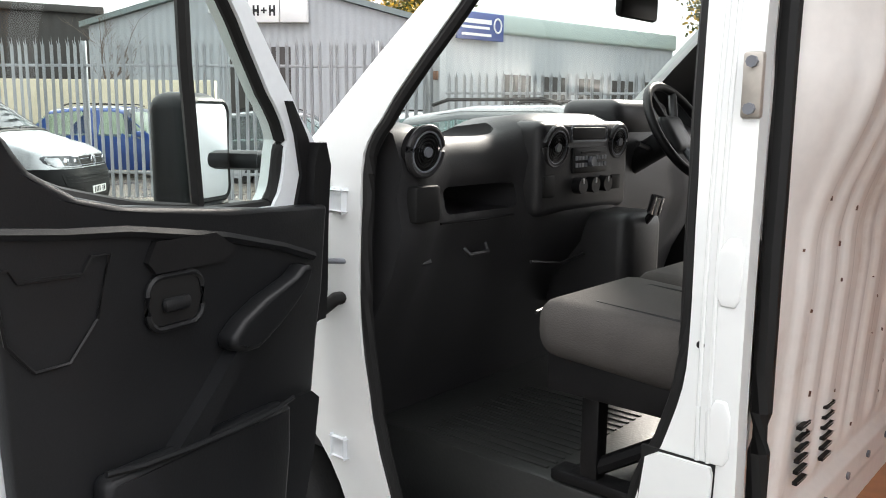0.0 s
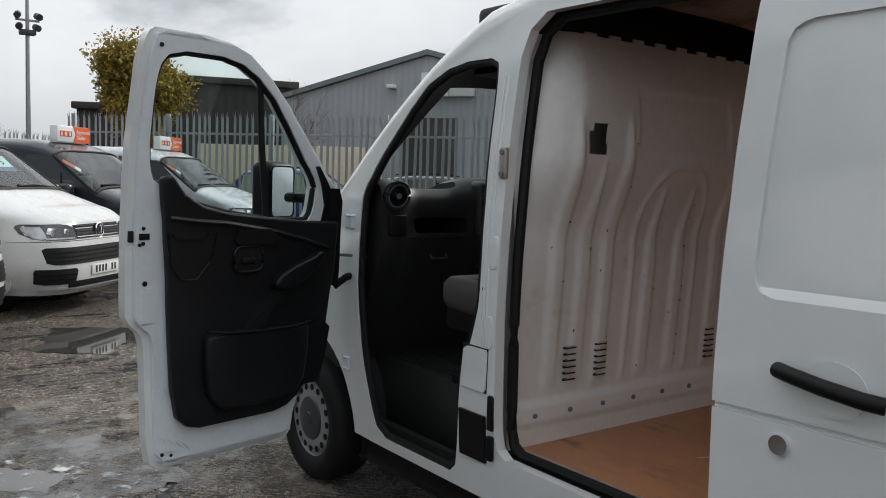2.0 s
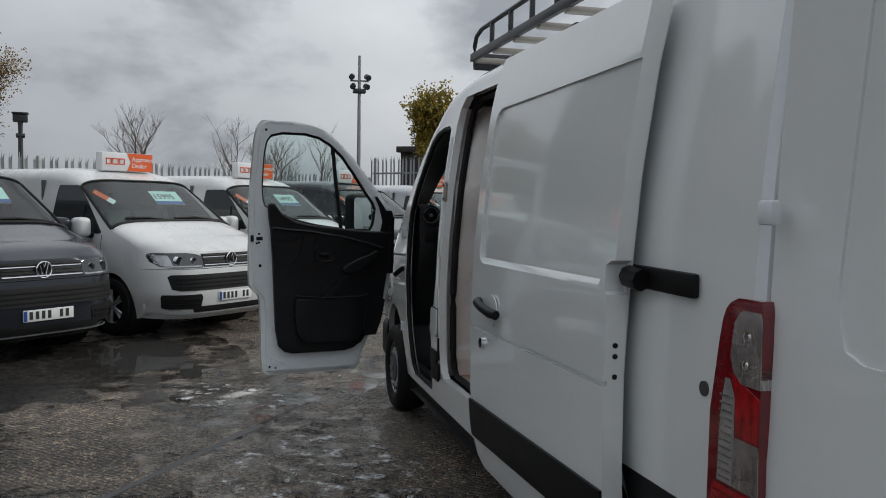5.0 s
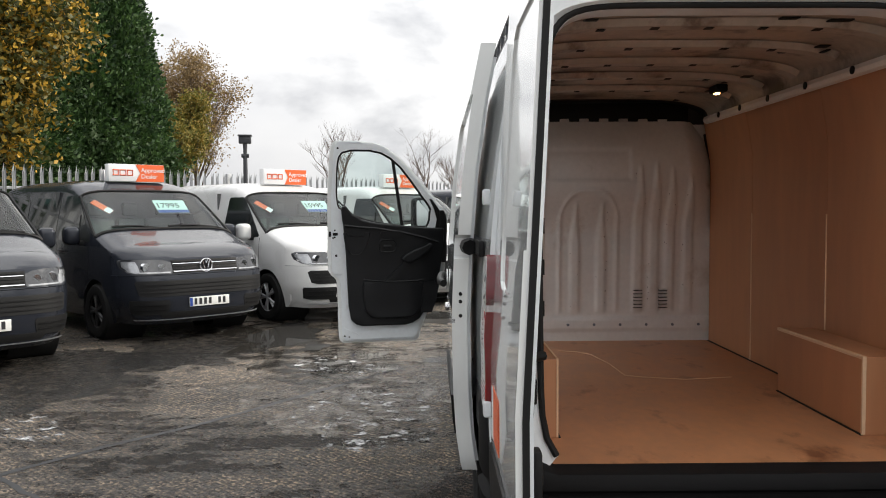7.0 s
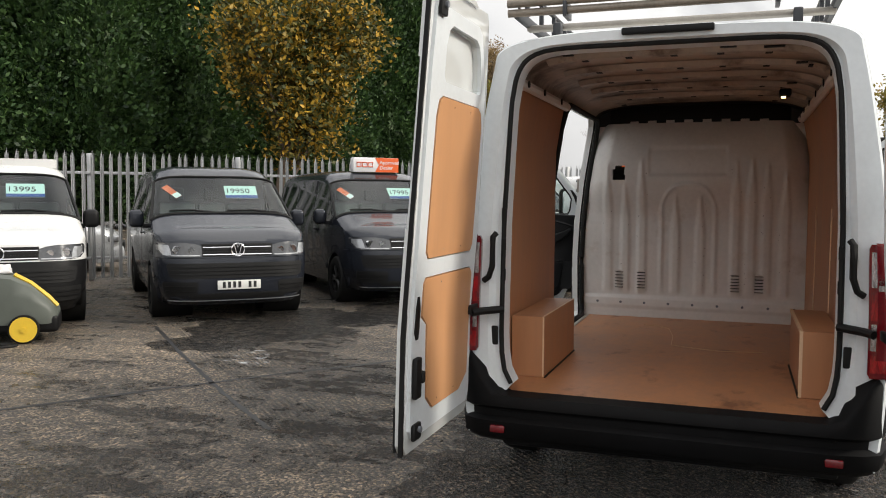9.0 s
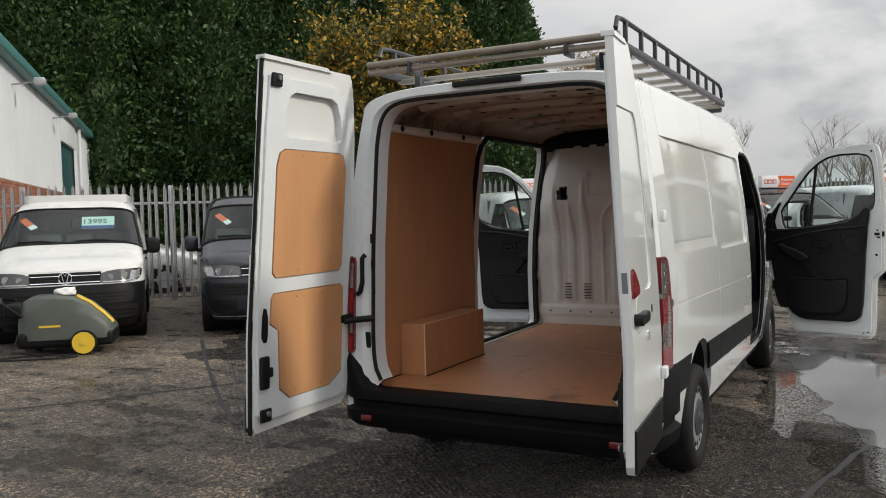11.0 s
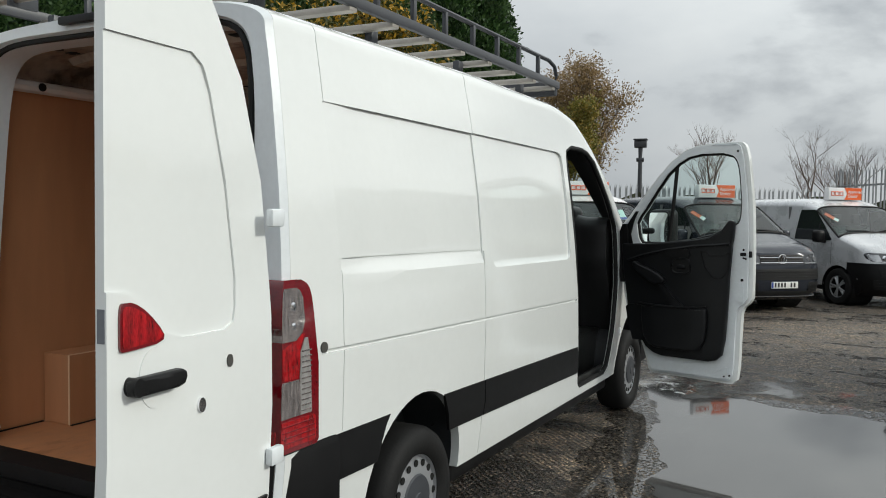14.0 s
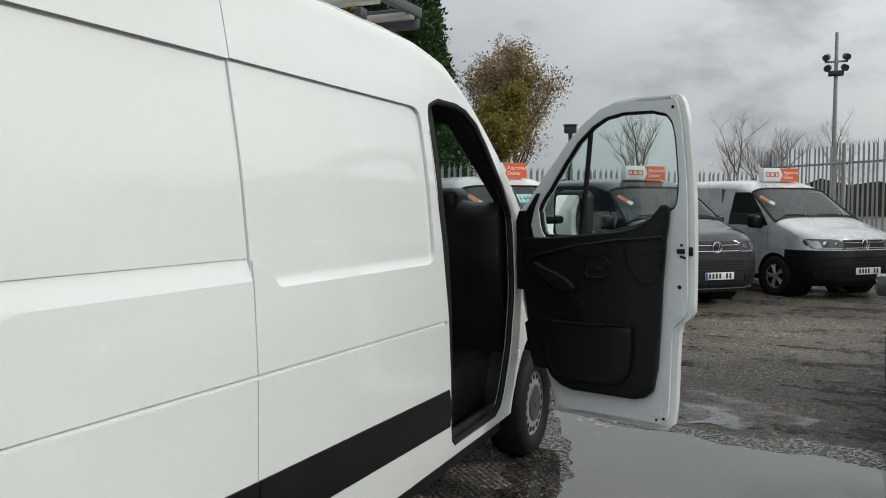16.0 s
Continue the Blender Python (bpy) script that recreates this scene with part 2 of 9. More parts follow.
# ---- mesh helpers ----
def finish(bm, sharp=38):
    bm.normal_update()
    lim = radians(sharp)
    for f in bm.faces:
        f.smooth = True
    for e in bm.edges:
        e.smooth = len(e.link_faces) == 2 and e.calc_face_angle(0) < lim


def to_mesh(name, bm, mats, sharp=38):
    finish(bm, sharp)
    me = bpy.data.meshes.new(name)
    bm.to_mesh(me)
    bm.free()
    for m in (mats if isinstance(mats, (list, tuple)) else [mats]):
        me.materials.append(m)
    return me


def part(name, bm, material, parent=None, label="", m=None, sharp=38):
    """Links a bmesh as one mesh object under a thing or a part."""
    ob = new(name, to_mesh(name, bm, material, sharp))
    if parent:
        ob.parent = parent
    if m is not None:
        ob.matrix_basis = m
    if label:
        ob["label"] = label
    return ob


def thing(name, m, label, category, group="", kind=""):
    ob = new(name)
    ob.empty_display_size = 0.1
    ob.matrix_basis = m
    return tagged(ob, label, category, group, kind)


def box(x0, x1, y0, y1, z0, z1, bevel=0.0, bm=None, seg=2):
    out = bm or bmesh.new()
    own = bmesh.new()
    bmesh.ops.create_cube(own, size=1.0)
    for v in own.verts:
        v.co = ((x0 + x1) / 2 + v.co.x * (x1 - x0), (y0 + y1) / 2 + v.co.y * (y1 - y0), (z0 + z1) / 2 + v.co.z * (z1 - z0))
    if bevel:
        bmesh.ops.bevel(own, geom=own.edges[:], offset=bevel, segments=seg, profile=0.5, affect="EDGES")
    merge(out, own)
    return out


def merge(bm, other, m=None, mi=None):
    idx = {}
    for v in other.verts:
        idx[v] = bm.verts.new(m @ v.co if m else v.co)
    for f in other.faces:
        try:
            g = bm.faces.new([idx[v] for v in f.verts])
            g.material_index = f.material_index if mi is None else mi
        except ValueError:
            pass
    other.free()
    return bm


def cyl(p0, p1, r, seg=16, r2=None, bm=None, cap=True):
    out = bm or bmesh.new()
    own = bmesh.new()
    a, b = Vector(p0), Vector(p1)
    bmesh.ops.create_cone(own, cap_ends=cap, segments=seg, radius1=r, radius2=r if r2 is None else r2, depth=(b - a).length)
    q = (b - a).to_track_quat("Z", "Y").to_matrix().to_4x4()
    merge(out, own, Matrix.Translation((a + b) / 2) @ q)
    return out


def tube(points, r, seg=8, bm=None, closed=False):
    """A round bar along a line of points."""
    out = bm or bmesh.new()
    ps = [Vector(p) for p in points]
    rings = []
    for i, p in enumerate(ps):
        a, b = ps[i - 1] if (i or closed) else p, ps[(i + 1) % len(ps)] if (i < len(ps) - 1 or closed) else p
        d = (b - a).normalized()
        q = d.to_track_quat("Z", "Y").to_matrix()
        rings.append([out.verts.new(p + q @ Vector((r * math.cos(2 * math.pi * k / seg), r * math.sin(2 * math.pi * k / seg), 0))) for k in range(seg)])
    for i in range(len(rings) - (0 if closed else 1)):
        A, B = rings[i], rings[(i + 1) % len(rings)]
        for k in range(seg):
            out.faces.new((A[k], A[(k + 1) % seg], B[(k + 1) % seg], B[k]))
    if not closed:
        out.faces.new(rings[0][::-1])
        out.faces.new(rings[-1])
    return out


def interp(table, x):
    return float(np.interp(x, [a for a, _ in table], [b for _, b in table]))


def plate(outline, depth, bm=None, bevel=0.0, seg=2):
    """A flat plate: an outline of (x, z) pairs, pushed back along +y by depth."""
    out = bm or bmesh.new()
    own = bmesh.new()
    f = own.faces.new([own.verts.new((x, 0, z)) for x, z in outline])
    own.normal_update()
    if f.normal.y > 0:
        f.normal_flip()
    r = bmesh.ops.extrude_face_region(own, geom=[f])
    for v in r["geom"]:
        if isinstance(v, bmesh.types.BMVert):
            v.co.y += depth
    bmesh.ops.recalc_face_normals(own, faces=own.faces[:])
    if bevel:
        rim = [e for e in own.edges if abs(e.verts[0].co.y) < 1e-6 and abs(e.verts[1].co.y) < 1e-6]
        bmesh.ops.bevel(own, geom=rim, offset=bevel, segments=seg, profile=0.5, affect="EDGES")
    merge(out, own)
    return out


def rrect(x0, x1, z0, z1, r, seg=5):
    pts = []
    for cx, cz, a in ((x1 - r, z1 - r, 0), (x0 + r, z1 - r, 90), (x0 + r, z0 + r, 180), (x1 - r, z0 + r, 270)):
        for k in range(seg + 1):
            t = radians(a + 90 * k / seg)
            pts.append((cx + r * math.cos(t), cz + r * math.sin(t)))
    return pts


def soft(rows, n=4):
    """Rounds the kinks of a rows outline with a spline through its rows."""
    out = []
    P = [Vector(r) for r in rows]
    for i in range(len(P) - 1):
        a, b, c, d = P[max(0, i - 1)], P[i], P[i + 1], P[min(len(P) - 1, i + 2)]
        for k in range(n):
            t = k / n
            m1, m2 = (c - a) * 0.5, (d - b) * 0.5
            p = b * (2 * t ** 3 - 3 * t * t + 1) + m1 * (t ** 3 - 2 * t * t + t) + c * (-2 * t ** 3 + 3 * t * t) + m2 * (t ** 3 - t * t)
            p.x = b.x + (c.x - b.x) * t
            out.append(tuple(p))
    out.append(tuple(P[-1]))
    return out


def rows_solid(rows, y_in, y_out, fine=0.06, mi_in=0, nx=5):
    """A solid between two curved sheets. rows: (z, x0, x1) upwards; y_in, y_out: functions of x and z."""
    zs = []
    for (a, _, _), (b, _, _) in zip(rows, rows[1:]):
        n = max(1, math.ceil((b - a) / fine))
        zs += [a + (b - a) * k / n for k in range(n)]
    zs.append(rows[-1][0])
    bm = bmesh.new()
    tz = [r[0] for r in rows]
    grid = {}
    for s, fy in ((0, y_in), (1, y_out)):
        for i, z in enumerate(zs):
            x0, x1 = np.interp(z, tz, [r[1] for r in rows]), np.interp(z, tz, [r[2] for r in rows])
            for k in range(nx):
                x = x0 + (x1 - x0) * k / (nx - 1)
                grid[s, i, k] = bm.verts.new((x, fy(x, z), z))
    n = len(zs)
    for i in range(n - 1):
        for k in range(nx - 1):
            bm.faces.new((grid[1, i, k], grid[1, i, k + 1], grid[1, i + 1, k + 1], grid[1, i + 1, k]))
            f = bm.faces.new((grid[0, i, k + 1], grid[0, i, k], grid[0, i + 1, k], grid[0, i + 1, k + 1]))
            f.material_index = mi_in
        for k, o in ((0, 1), (nx - 1, -1)):
            q = (grid[0, i, k], grid[1, i, k], grid[1, i + 1, k], grid[0, i + 1, k])
            bm.faces.new(q if o > 0 else q[::-1])
    for k in range(nx - 1):
        for i, o in ((0, 1), (n - 1, -1)):
            q = (grid[0, i, k], grid[0, i, k + 1], grid[1, i, k + 1], grid[1, i, k])
            bm.faces.new(q if o > 0 else q[::-1])
    bmesh.ops.recalc_face_normals(bm, faces=bm.faces[:])
    return bm


def carve(bm, cutters, op="DIFFERENCE"):
    """Cuts solids out of a solid."""
    base = new("carving", to_mesh("carving", bm, [M_WHITE, M_WHITE, M_WHITE]))
    tools = []
    for c in cutters:
        bmesh.ops.recalc_face_normals(c, faces=c.faces[:])
        t = new("cutter", to_mesh("cutter", c, [M_WHITE]))
        tools.append(t)
        md = base.modifiers.new("cut", "BOOLEAN")
        md.operation, md.solver, md.object = op, "EXACT", t
    bpy.context.view_layer.update()
    dg = bpy.context.evaluated_depsgraph_get()
    ev = base.evaluated_get(dg)
    out = bmesh.new()
    out.from_mesh(ev.to_mesh())
    ev.to_mesh_clear()
    for o in tools + [base]:
        me = o.data
        bpy.data.objects.remove(o)
        bpy.data.meshes.remove(me)
    return out


# ---- the white panel van: x runs to its rear, y to its driver side, z up; origin on the ground under its middle ----
YC = 3.54
WIDTHS = [(0.28, 0.955), (0.37, 0.99), (0.55, 1.012), (0.75, 1.025), (1.1, 1.03), (1.4, 1.018), (1.75, 0.985), (2.08, 0.935), (2.3, 0.895), (2.5, 0.84)]
TOPS = [(-2.15, 0.98), (-1.95, 1.14), (-1.6, 1.32), (-1.38, 1.45), (-1.1, 1.67), (-0.8, 1.93), (-0.55, 2.14), (-0.3, 2.315), (-0.05, 2.425), (0.2, 2.455), (0.5, 2.465), (1.5, 2.475), (3.4, 2.455)]
NARROW = [(-2.2, 0.80), (-2.0, 0.90), (-1.7, 0.96), (-1.2, 0.985), (-0.6, 1.0), (2.6, 1.0), (3.42, 0.985)]


def side_y(x, z):
    return interp(WIDTHS, z) * interp(NARROW, x)


def rear_x(z):
    return 3.42 - 0.06 * (z - 0.5)


def section(x, inset=0.0, low=0.37, nside=16, ncap=14):
    """Half an outline of the body at x, from the sill to the middle of the roof, as (y, z)."""
    zt = interp(TOPS, x) - inset
    zs = max(low + 0.1, zt - interp([(-0.4, 0.235), (0.35, 0.135)], x))
    w = side_y(x, zs) - inset
    pts = [(side_y(x, low + (zs - low) * k / nside) - inset, low + (zs - low) * k / nside) for k in range(nside)]
    for k in range(ncap + 1):
        a = math.pi / 2 * k / ncap
        pts.append((w * max(0, math.cos(a)) ** (2 / 3.5), zs + (zt - zs) * math.sin(a) ** (2 / 2.6)))
    return pts


def body_shell():
    xs = [-2.15, -2.05, -1.95, -1.8, -1.6, -1.38, -1.2, -1.0, -0.8, -0.65, -0.5, -0.35, -0.2, -0.05, 0.1, 0.25, 0.4, 0.55] + [0.8 + 0.25 * k for k in range(11)] + [3.36]
    bm = bmesh.new()
    rings = []
    for x in xs:
        ring = []
        for inset in (0.0, 0.045):
            h = section(x, inset)
            full = [(-y, z) for y, z in h] + [(y, z) for y, z in h[-2::-1]]
            ring.append([bm.verts.new(((x if x < 3.3 else rear_x(z) - 0.03), y, z)) for y, z in full])
        rings.append(ring)
    n = len(rings[0][0])
    for (o0, i0), (o1, i1), x in zip(rings, rings[1:], xs):
        for k in range(n - 1):
            bm.faces.new((o0[k], o0[k + 1], o1[k + 1], o1[k]))
            f = bm.faces.new((i0[k + 1], i0[k], i1[k], i1[k + 1]))
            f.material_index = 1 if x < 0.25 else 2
        bm.faces.new((o0[0], o1[0], i1[0], i0[0]))
        bm.faces.new((o1[-1], o0[-1], i0[-1], i1[-1]))
    for (o, i), s in ((rings[0], 1), (rings[-1], -1)):
        for k in range(n - 1):
            q = (o[k], i[k], i[k + 1], o[k + 1])
            bm.faces.new(q if s > 0 else q[::-1])
    bmesh.ops.recalc_face_normals(bm, faces=bm.faces[:])
    return bm


FRONT_OPEN = [(0.42, -0.56, -0.05), (0.46, -0.63, -0.01), (0.60, -0.68, 0.015), (0.80, -0.74, 0.03), (0.90, -0.76, 0.05), (1.0, -0.78, 0.095), (1.13, -0.795, 0.132), (1.25, -0.80, 0.138), (1.40, -0.80, 0.134), (1.55, -0.80, 0.128),
              (1.64, -0.74, 0.122), (1.80, -0.61, 0.115), (1.95, -0.48, 0.108), (2.05, -0.37, 0.10), (2.11, -0.24, 0.085), (2.13, -0.12, 0.04)]
SLIDE_OPEN = [(0.57, 0.31, 1.66), (0.60, 0.265, 1.69), (0.66, 0.25, 1.70), (1.0, 0.248, 1.70), (1.5, 0.238, 1.70), (1.8, 0.228, 1.70), (2.12, 0.218, 1.70), (2.22, 0.245, 1.66), (2.28, 0.32, 1.58)]

FRONT_OPEN = soft(FRONT_OPEN, 3)
# the driver side aperture reaches further back and has a tighter upper corner
REAR_EDGE_D = [(0.42, 0.06), (0.46, 0.115), (0.53, 0.142), (0.71, 0.177), (0.97, 0.209), (1.315, 0.255), (1.73, 0.287), (1.95, 0.285), (2.06, 0.268), (2.095, 0.245), (2.13, 0.12)]
FRONT_OPEN_D = [(z, a, interp(REAR_EDGE_D, z)) for z, a, b in FRONT_OPEN]


def side_cut(rows, s, y0=0.5, y1=1.3):
    return rows_solid(rows, lambda x, z: s * y0, lambda x, z: s * y1, fine=0.3)


def rim_bar(rows, s, inset, r, bm=None, grow=0.0):
    """A bar that follows the edge of a side opening."""
    pts = [(b, z) for z, a, b in rows] + [(a, z) for z, a, b in rows[::-1]]
    fine = []
    for (x0, z0), (x1, z1) in zip(pts, pts[1:] + pts[:1]):
        n = max(1, int(math.hypot(x1 - x0, z1 - z0) / 0.08))
        fine += [(x0 + (x1 - x0) * k / n, z0 + (z1 - z0) * k / n) for k in range(n)]
    cx, cz = sum(p[0] for p in fine) / len(fine), sum(p[1] for p in fine) / len(fine)
    out = []
    for x, z in fine:
        d = Vector((x - cx, z - cz)).normalized() * grow
        x, z = x + d.x, z + d.y
        out.append((x, s * (min(side_y(x, z), cap_y(x, z)) - inset), z))
    return tube(out, r, 8, bm, closed=True)


def cap_y(x, z):
    h = section(x)
    return interp([(b, a) for a, b in h], z)


AXLE_F, AXLE_R, HUB = -1.28, 2.404, 0.335

van = thing("panel_van", pose(0, YC, 0), "white high-roof panel van with all its doors open", "van")

windscreen_cut = bmesh.new()
wn_ = Vector((-0.62, 0, 0.78))
lo_, hi_ = [Vector((-1.30, s * 0.86, 1.47)) for s in (-1, 1)], [Vector((-0.52, s * 0.70, 2.06)) for s in (-1, 1)]
wc = [windscreen_cut.verts.new(p + wn_ * k) for k in (-0.16, 0.3) for p in (lo_[0], lo_[1], hi_[1], hi_[0])]
for q in ((0, 1, 2, 3), (7, 6, 5, 4), (0, 4, 5, 1), (1, 5, 6, 2), (2, 6, 7, 3), (3, 7, 4, 0)):
    windscreen_cut.faces.new([wc[k] for k in q])

RECESS = [(1.352, 0.43, 1.58), (1.362, 0.39, 1.60), (1.378, 0.37, 1.615), (1.392, 0.362, 1.63), (1.41, 0.36, 1.66), (1.43, 0.36, 1.72), (1.45, 0.36, 1.732), (2.0, 0.36, 1.732), (2.035, 0.37, 1.732), (2.055, 0.40, 1.732), (2.062, 0.44, 1.732)]
RECESS_B = [(1.386, 1.74, 3.02), (1.40, 1.734, 3.025), (1.42, 1.734, 3.03), (1.445, 1.734, 3.03), (1.50, 1.732, 3.03), (2.0, 1.732, 3.05), (2.035, 1.732, 3.05), (2.062, 1.732, 3.05)]


def dished(z0, h, depth):
    """Depth of a pressed field whose lower edge slopes in over h."""
    return lambda z: depth * max(0.0, min(1.0, (z - z0) / h))


def rising(bm, slope):
    """Tilts a cutter so that its lines climb slightly to the rear."""
    for v in bm.verts:
        v.co.z += slope * (v.co.x - 0.4)
    return bm


dish_a, dish_b = dished(1.350, 0.030, 0.015), dished(1.386, 0.058, 0.017)
recess = rising(rows_solid(RECESS, lambda x, z: cap_y(x, z) - 0.001 - dish_a(z), lambda x, z: 1.3, fine=0.05, nx=9), 0.008)
recess_b = rising(rows_solid(RECESS_B, lambda x, z: cap_y(x, z) - 0.001 - dish_b(z) * max(0.3, min(1.0, (3.06 - x) / 0.25)), lambda x, z: 1.3, fine=0.05, nx=13), 0.006)
ledge = rising(rows_solid([(1.447, 1.74, 3.01), (1.452, 1.74, 3.01)], lambda x, z: side_y(x, z) - 0.024, lambda x, z: 1.3), 0.008)
groove = rising(rows_solid([(1.062, 0.24, 3.16), (1.078, 0.24, 3.16)], lambda x, z: side_y(x, z) - 0.013, lambda x, z: 1.3), 0.021)
seam_b = rows_solid([(0.80, 3.026, 3.031), (1.425, 3.020, 3.025)], lambda x, z: side_y(x, z) - 0.006, lambda x, z: 1.3)
seam_c = rows_solid([(2.07, 3.042, 3.047), (2.38, 3.028, 3.033)], lambda x, z: cap_y(x, z) - 0.005, lambda x, z: 1.3, fine=0.04)
seam_a = rows_solid([(0.38, 1.73, 1.736), (2.4, 1.73, 1.736)], lambda x, z: min(side_y(x, z), cap_y(x, z)) - 0.008, lambda x, z: 1.3)
arches = [cyl((x, s * 0.5, 0.40), (x, s * 1.4, 0.40), 0.435, 40) for x in (AXLE_F, AXLE_R) for s in (-1, 1)]
shell = carve(body_shell(), [side_cut(FRONT_OPEN, -1), side_cut(FRONT_OPEN_D, 1), side_cut(SLIDE_OPEN, -1), windscreen_cut, recess, recess_b, ledge, groove, seam_a, seam_b, seam_c] + arches)
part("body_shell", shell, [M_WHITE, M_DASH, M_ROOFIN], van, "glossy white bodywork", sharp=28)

# windscreen
ws = bmesh.new()
g = {}
for i in range(11):
    for k in range(13):
        t, u = i / 10, k / 12 * 2 - 1
        x = -1.34 + 0.84 * t
        hh = section(x, 0.02)
        half = 0.88 - 0.16 * t
        y = u * half
        g[i, k] = ws.verts.new((x, y, interp([(a, b) for a, b in hh[::-1]], abs(y)) if abs(y) < hh[16][0] else hh[16][1]))
for i in range(10):
    for k in range(12):
        ws.faces.new((g[i, k], g[i, k + 1], g[i + 1, k + 1], g[i + 1, k]))
pane = part("windscreen", ws, M_WINDSCREEN, van, "rain-spotted windscreen")
pane.visible_shadow = False

# rear frame round the load opening
def rear_frame():
    bm = bmesh.new()
    h = section(3.36)
    outer = [(y, z) for y, z in h] + [(-y, z) for y, z in h[-2::-1]]
    inner = []
    for y, z in outer:
        a = math.atan2(z - 1.45, y)
        c, s = math.cos(a), math.sin(a)
        hw = 0.80 - 0.03 * max(0, z - 1.5)
        k = min(hw / max(1e-6, abs(c)), (0.93 if s > 0 else 0.89) / max(1e-6, abs(s)))
        e = 9.0
        up = 0.915 if s > 0 else 0.885
        k = (abs(c / hw) ** e + abs(s / up) ** e) ** (-1 / e)
        inner.append((c * k, 1.45 + s * k))
    rows = []
    for (yo, zo), (yi, zi) in zip(outer, inner):
        mid = (yo * 0.35 + yi * 0.65, zo * 0.35 + zi * 0.65)
        rows.append([bm.verts.new(p) for p in ((rear_x(zo) - 0.03, yo, zo), (rear_x(zo) + 0.0, yo * 0.985, zo - 0.01 if zo > 2.2 else zo), (rear_x(zi) - 0.005, *mid), (rear_x(zi) - 0.035, mid[0] * 0.6 + yi * 0.4, mid[1] * 0.6 + zi * 0.4),
                                              (rear_x(zi) - 0.04, yi, zi), (rear_x(zi) - 0.16, yi, zi))])
    for a, b in zip(rows, rows[1:]):
        for k in range(5):
            bm.faces.new((a[k], b[k], b[k + 1], a[k + 1]))
    bmesh.ops.recalc_face_normals(bm, faces=bm.faces[:])
    return bm, inner


rf, rear_inner = rear_frame()
part("rear_frame", rf, M_JAMB, van, "white rear door surround")
seal = tube([(rear_x(z) - 0.035, y * 1.012, z + (0.012 if z > 2 else 0)) for y, z in rear_inner], 0.013, 8)
part("rear_seal", seal, M_RUBBER, van, "black rubber door seal")
for rows, s, nm in ((FRONT_OPEN, -1, "door_seal"), (FRONT_OPEN_D, 1, "door_seal"), (SLIDE_OPEN, -1, "sliding_door_seal")):
    part(nm, rim_bar(rows, s, 0.02 if nm == "door_seal" else 0.085, 0.017 if nm == "door_seal" else 0.021, grow=-0.012), M_RUBBER, van, "black rubber door seal")

# load floor, sill strip, bulkhead
wells = lambda: [cyl((AXLE_R, w * 0.687, 0.40), (AXLE_R, w * 1.2, 0.40), 0.45, 40) for w in (-1, 1)]
part("load_floor", carve(box(0.2, 3.37, -0.885, 0.885, 0.545, 0.575), wells()), M_PLY_FLOOR, van, "scuffed brown plywood floor with wet marks")
part("floor_edge_strip", box(3.355, 3.385, -0.80, 0.80, 0.553, 0.580, 0.004), M_ALU, van, "metal floor edge strip")
part("side_step", box(0.27, 1.71, -0.99, -0.86, 0.47, 0.555, 0.01), M_BLACK, van, "black plastic side step")
part("step_edge_strip", box(0.28, 1.70, -0.895, -0.865, 0.555, 0.582, 0.004), M_ALU, van, "metal floor edge strip")


RIBS = [(-0.72, 1.90), (-0.57, 1.72), (-0.43, 1.92), (-0.15, 1.62), (0.05, 1.62), (0.33, 1.90), (0.45, 1.92), (0.57, 1.88), (0.71, 1.82)]
VENTS = (-0.615, -0.43, 0.335, 0.525)


def bulk_x(y, z, u):
    """The bulkhead's surface: foot band, a bulge towards the load, tapered ribs, an arched frame and a square field above it."""
    step = lambda d, w: max(0.0, min(1.0, 0.5 - d / w))
    q = max(0.0, min(1.0, (z - 1.38) / 0.40))
    x = 0.22 + 0.03 * max(0, min(1, (z - 0.8) / 0.5)) + 0.105 * q * q * (3 - 2 * q) - 0.13 * max(0, (z - 1.88) / 0.365) ** 2
    x -= 0.17 * (max(0, abs(u) - 0.76) / 0.24) ** 1.5 * q
    for c, top in RIBS:
        w = 0.036 * (1.0 if z < top - 0.3 else max(0.15, (top - z) / 0.3 * 0.85 + 0.15))
        x += 0.014 * step(abs(y - c) - w, 0.024) * step(z - top, 0.05) * step(0.80 - z, 0.05)
    top = 1.74 - 0.28 * (abs(y + 0.05) / 0.25) ** 3.5
    d = max(abs(y + 0.05) - 0.24, (z - top) if abs(y + 0.05) < 0.24 else 0.0)
    x += 0.013 * step(abs(d + 0.022) - 0.012, 0.026) * step(0.80 - z, 0.05)
    x -= 0.011 * step(max(abs(y + 0.06) - 0.31, abs(z - 1.915) - 0.115), 0.02)
    return x + (0.012 if z < 0.665 else 0.022 if z < 0.745 else 0.0)


def bulk_half(z):
    hw = min(0.935, cap_y(0.3, z) - 0.05)
    return min(hw, 0.93 - 0.08 * ((z - 2.0) / 0.245) ** 2) if z > 2.0 else hw


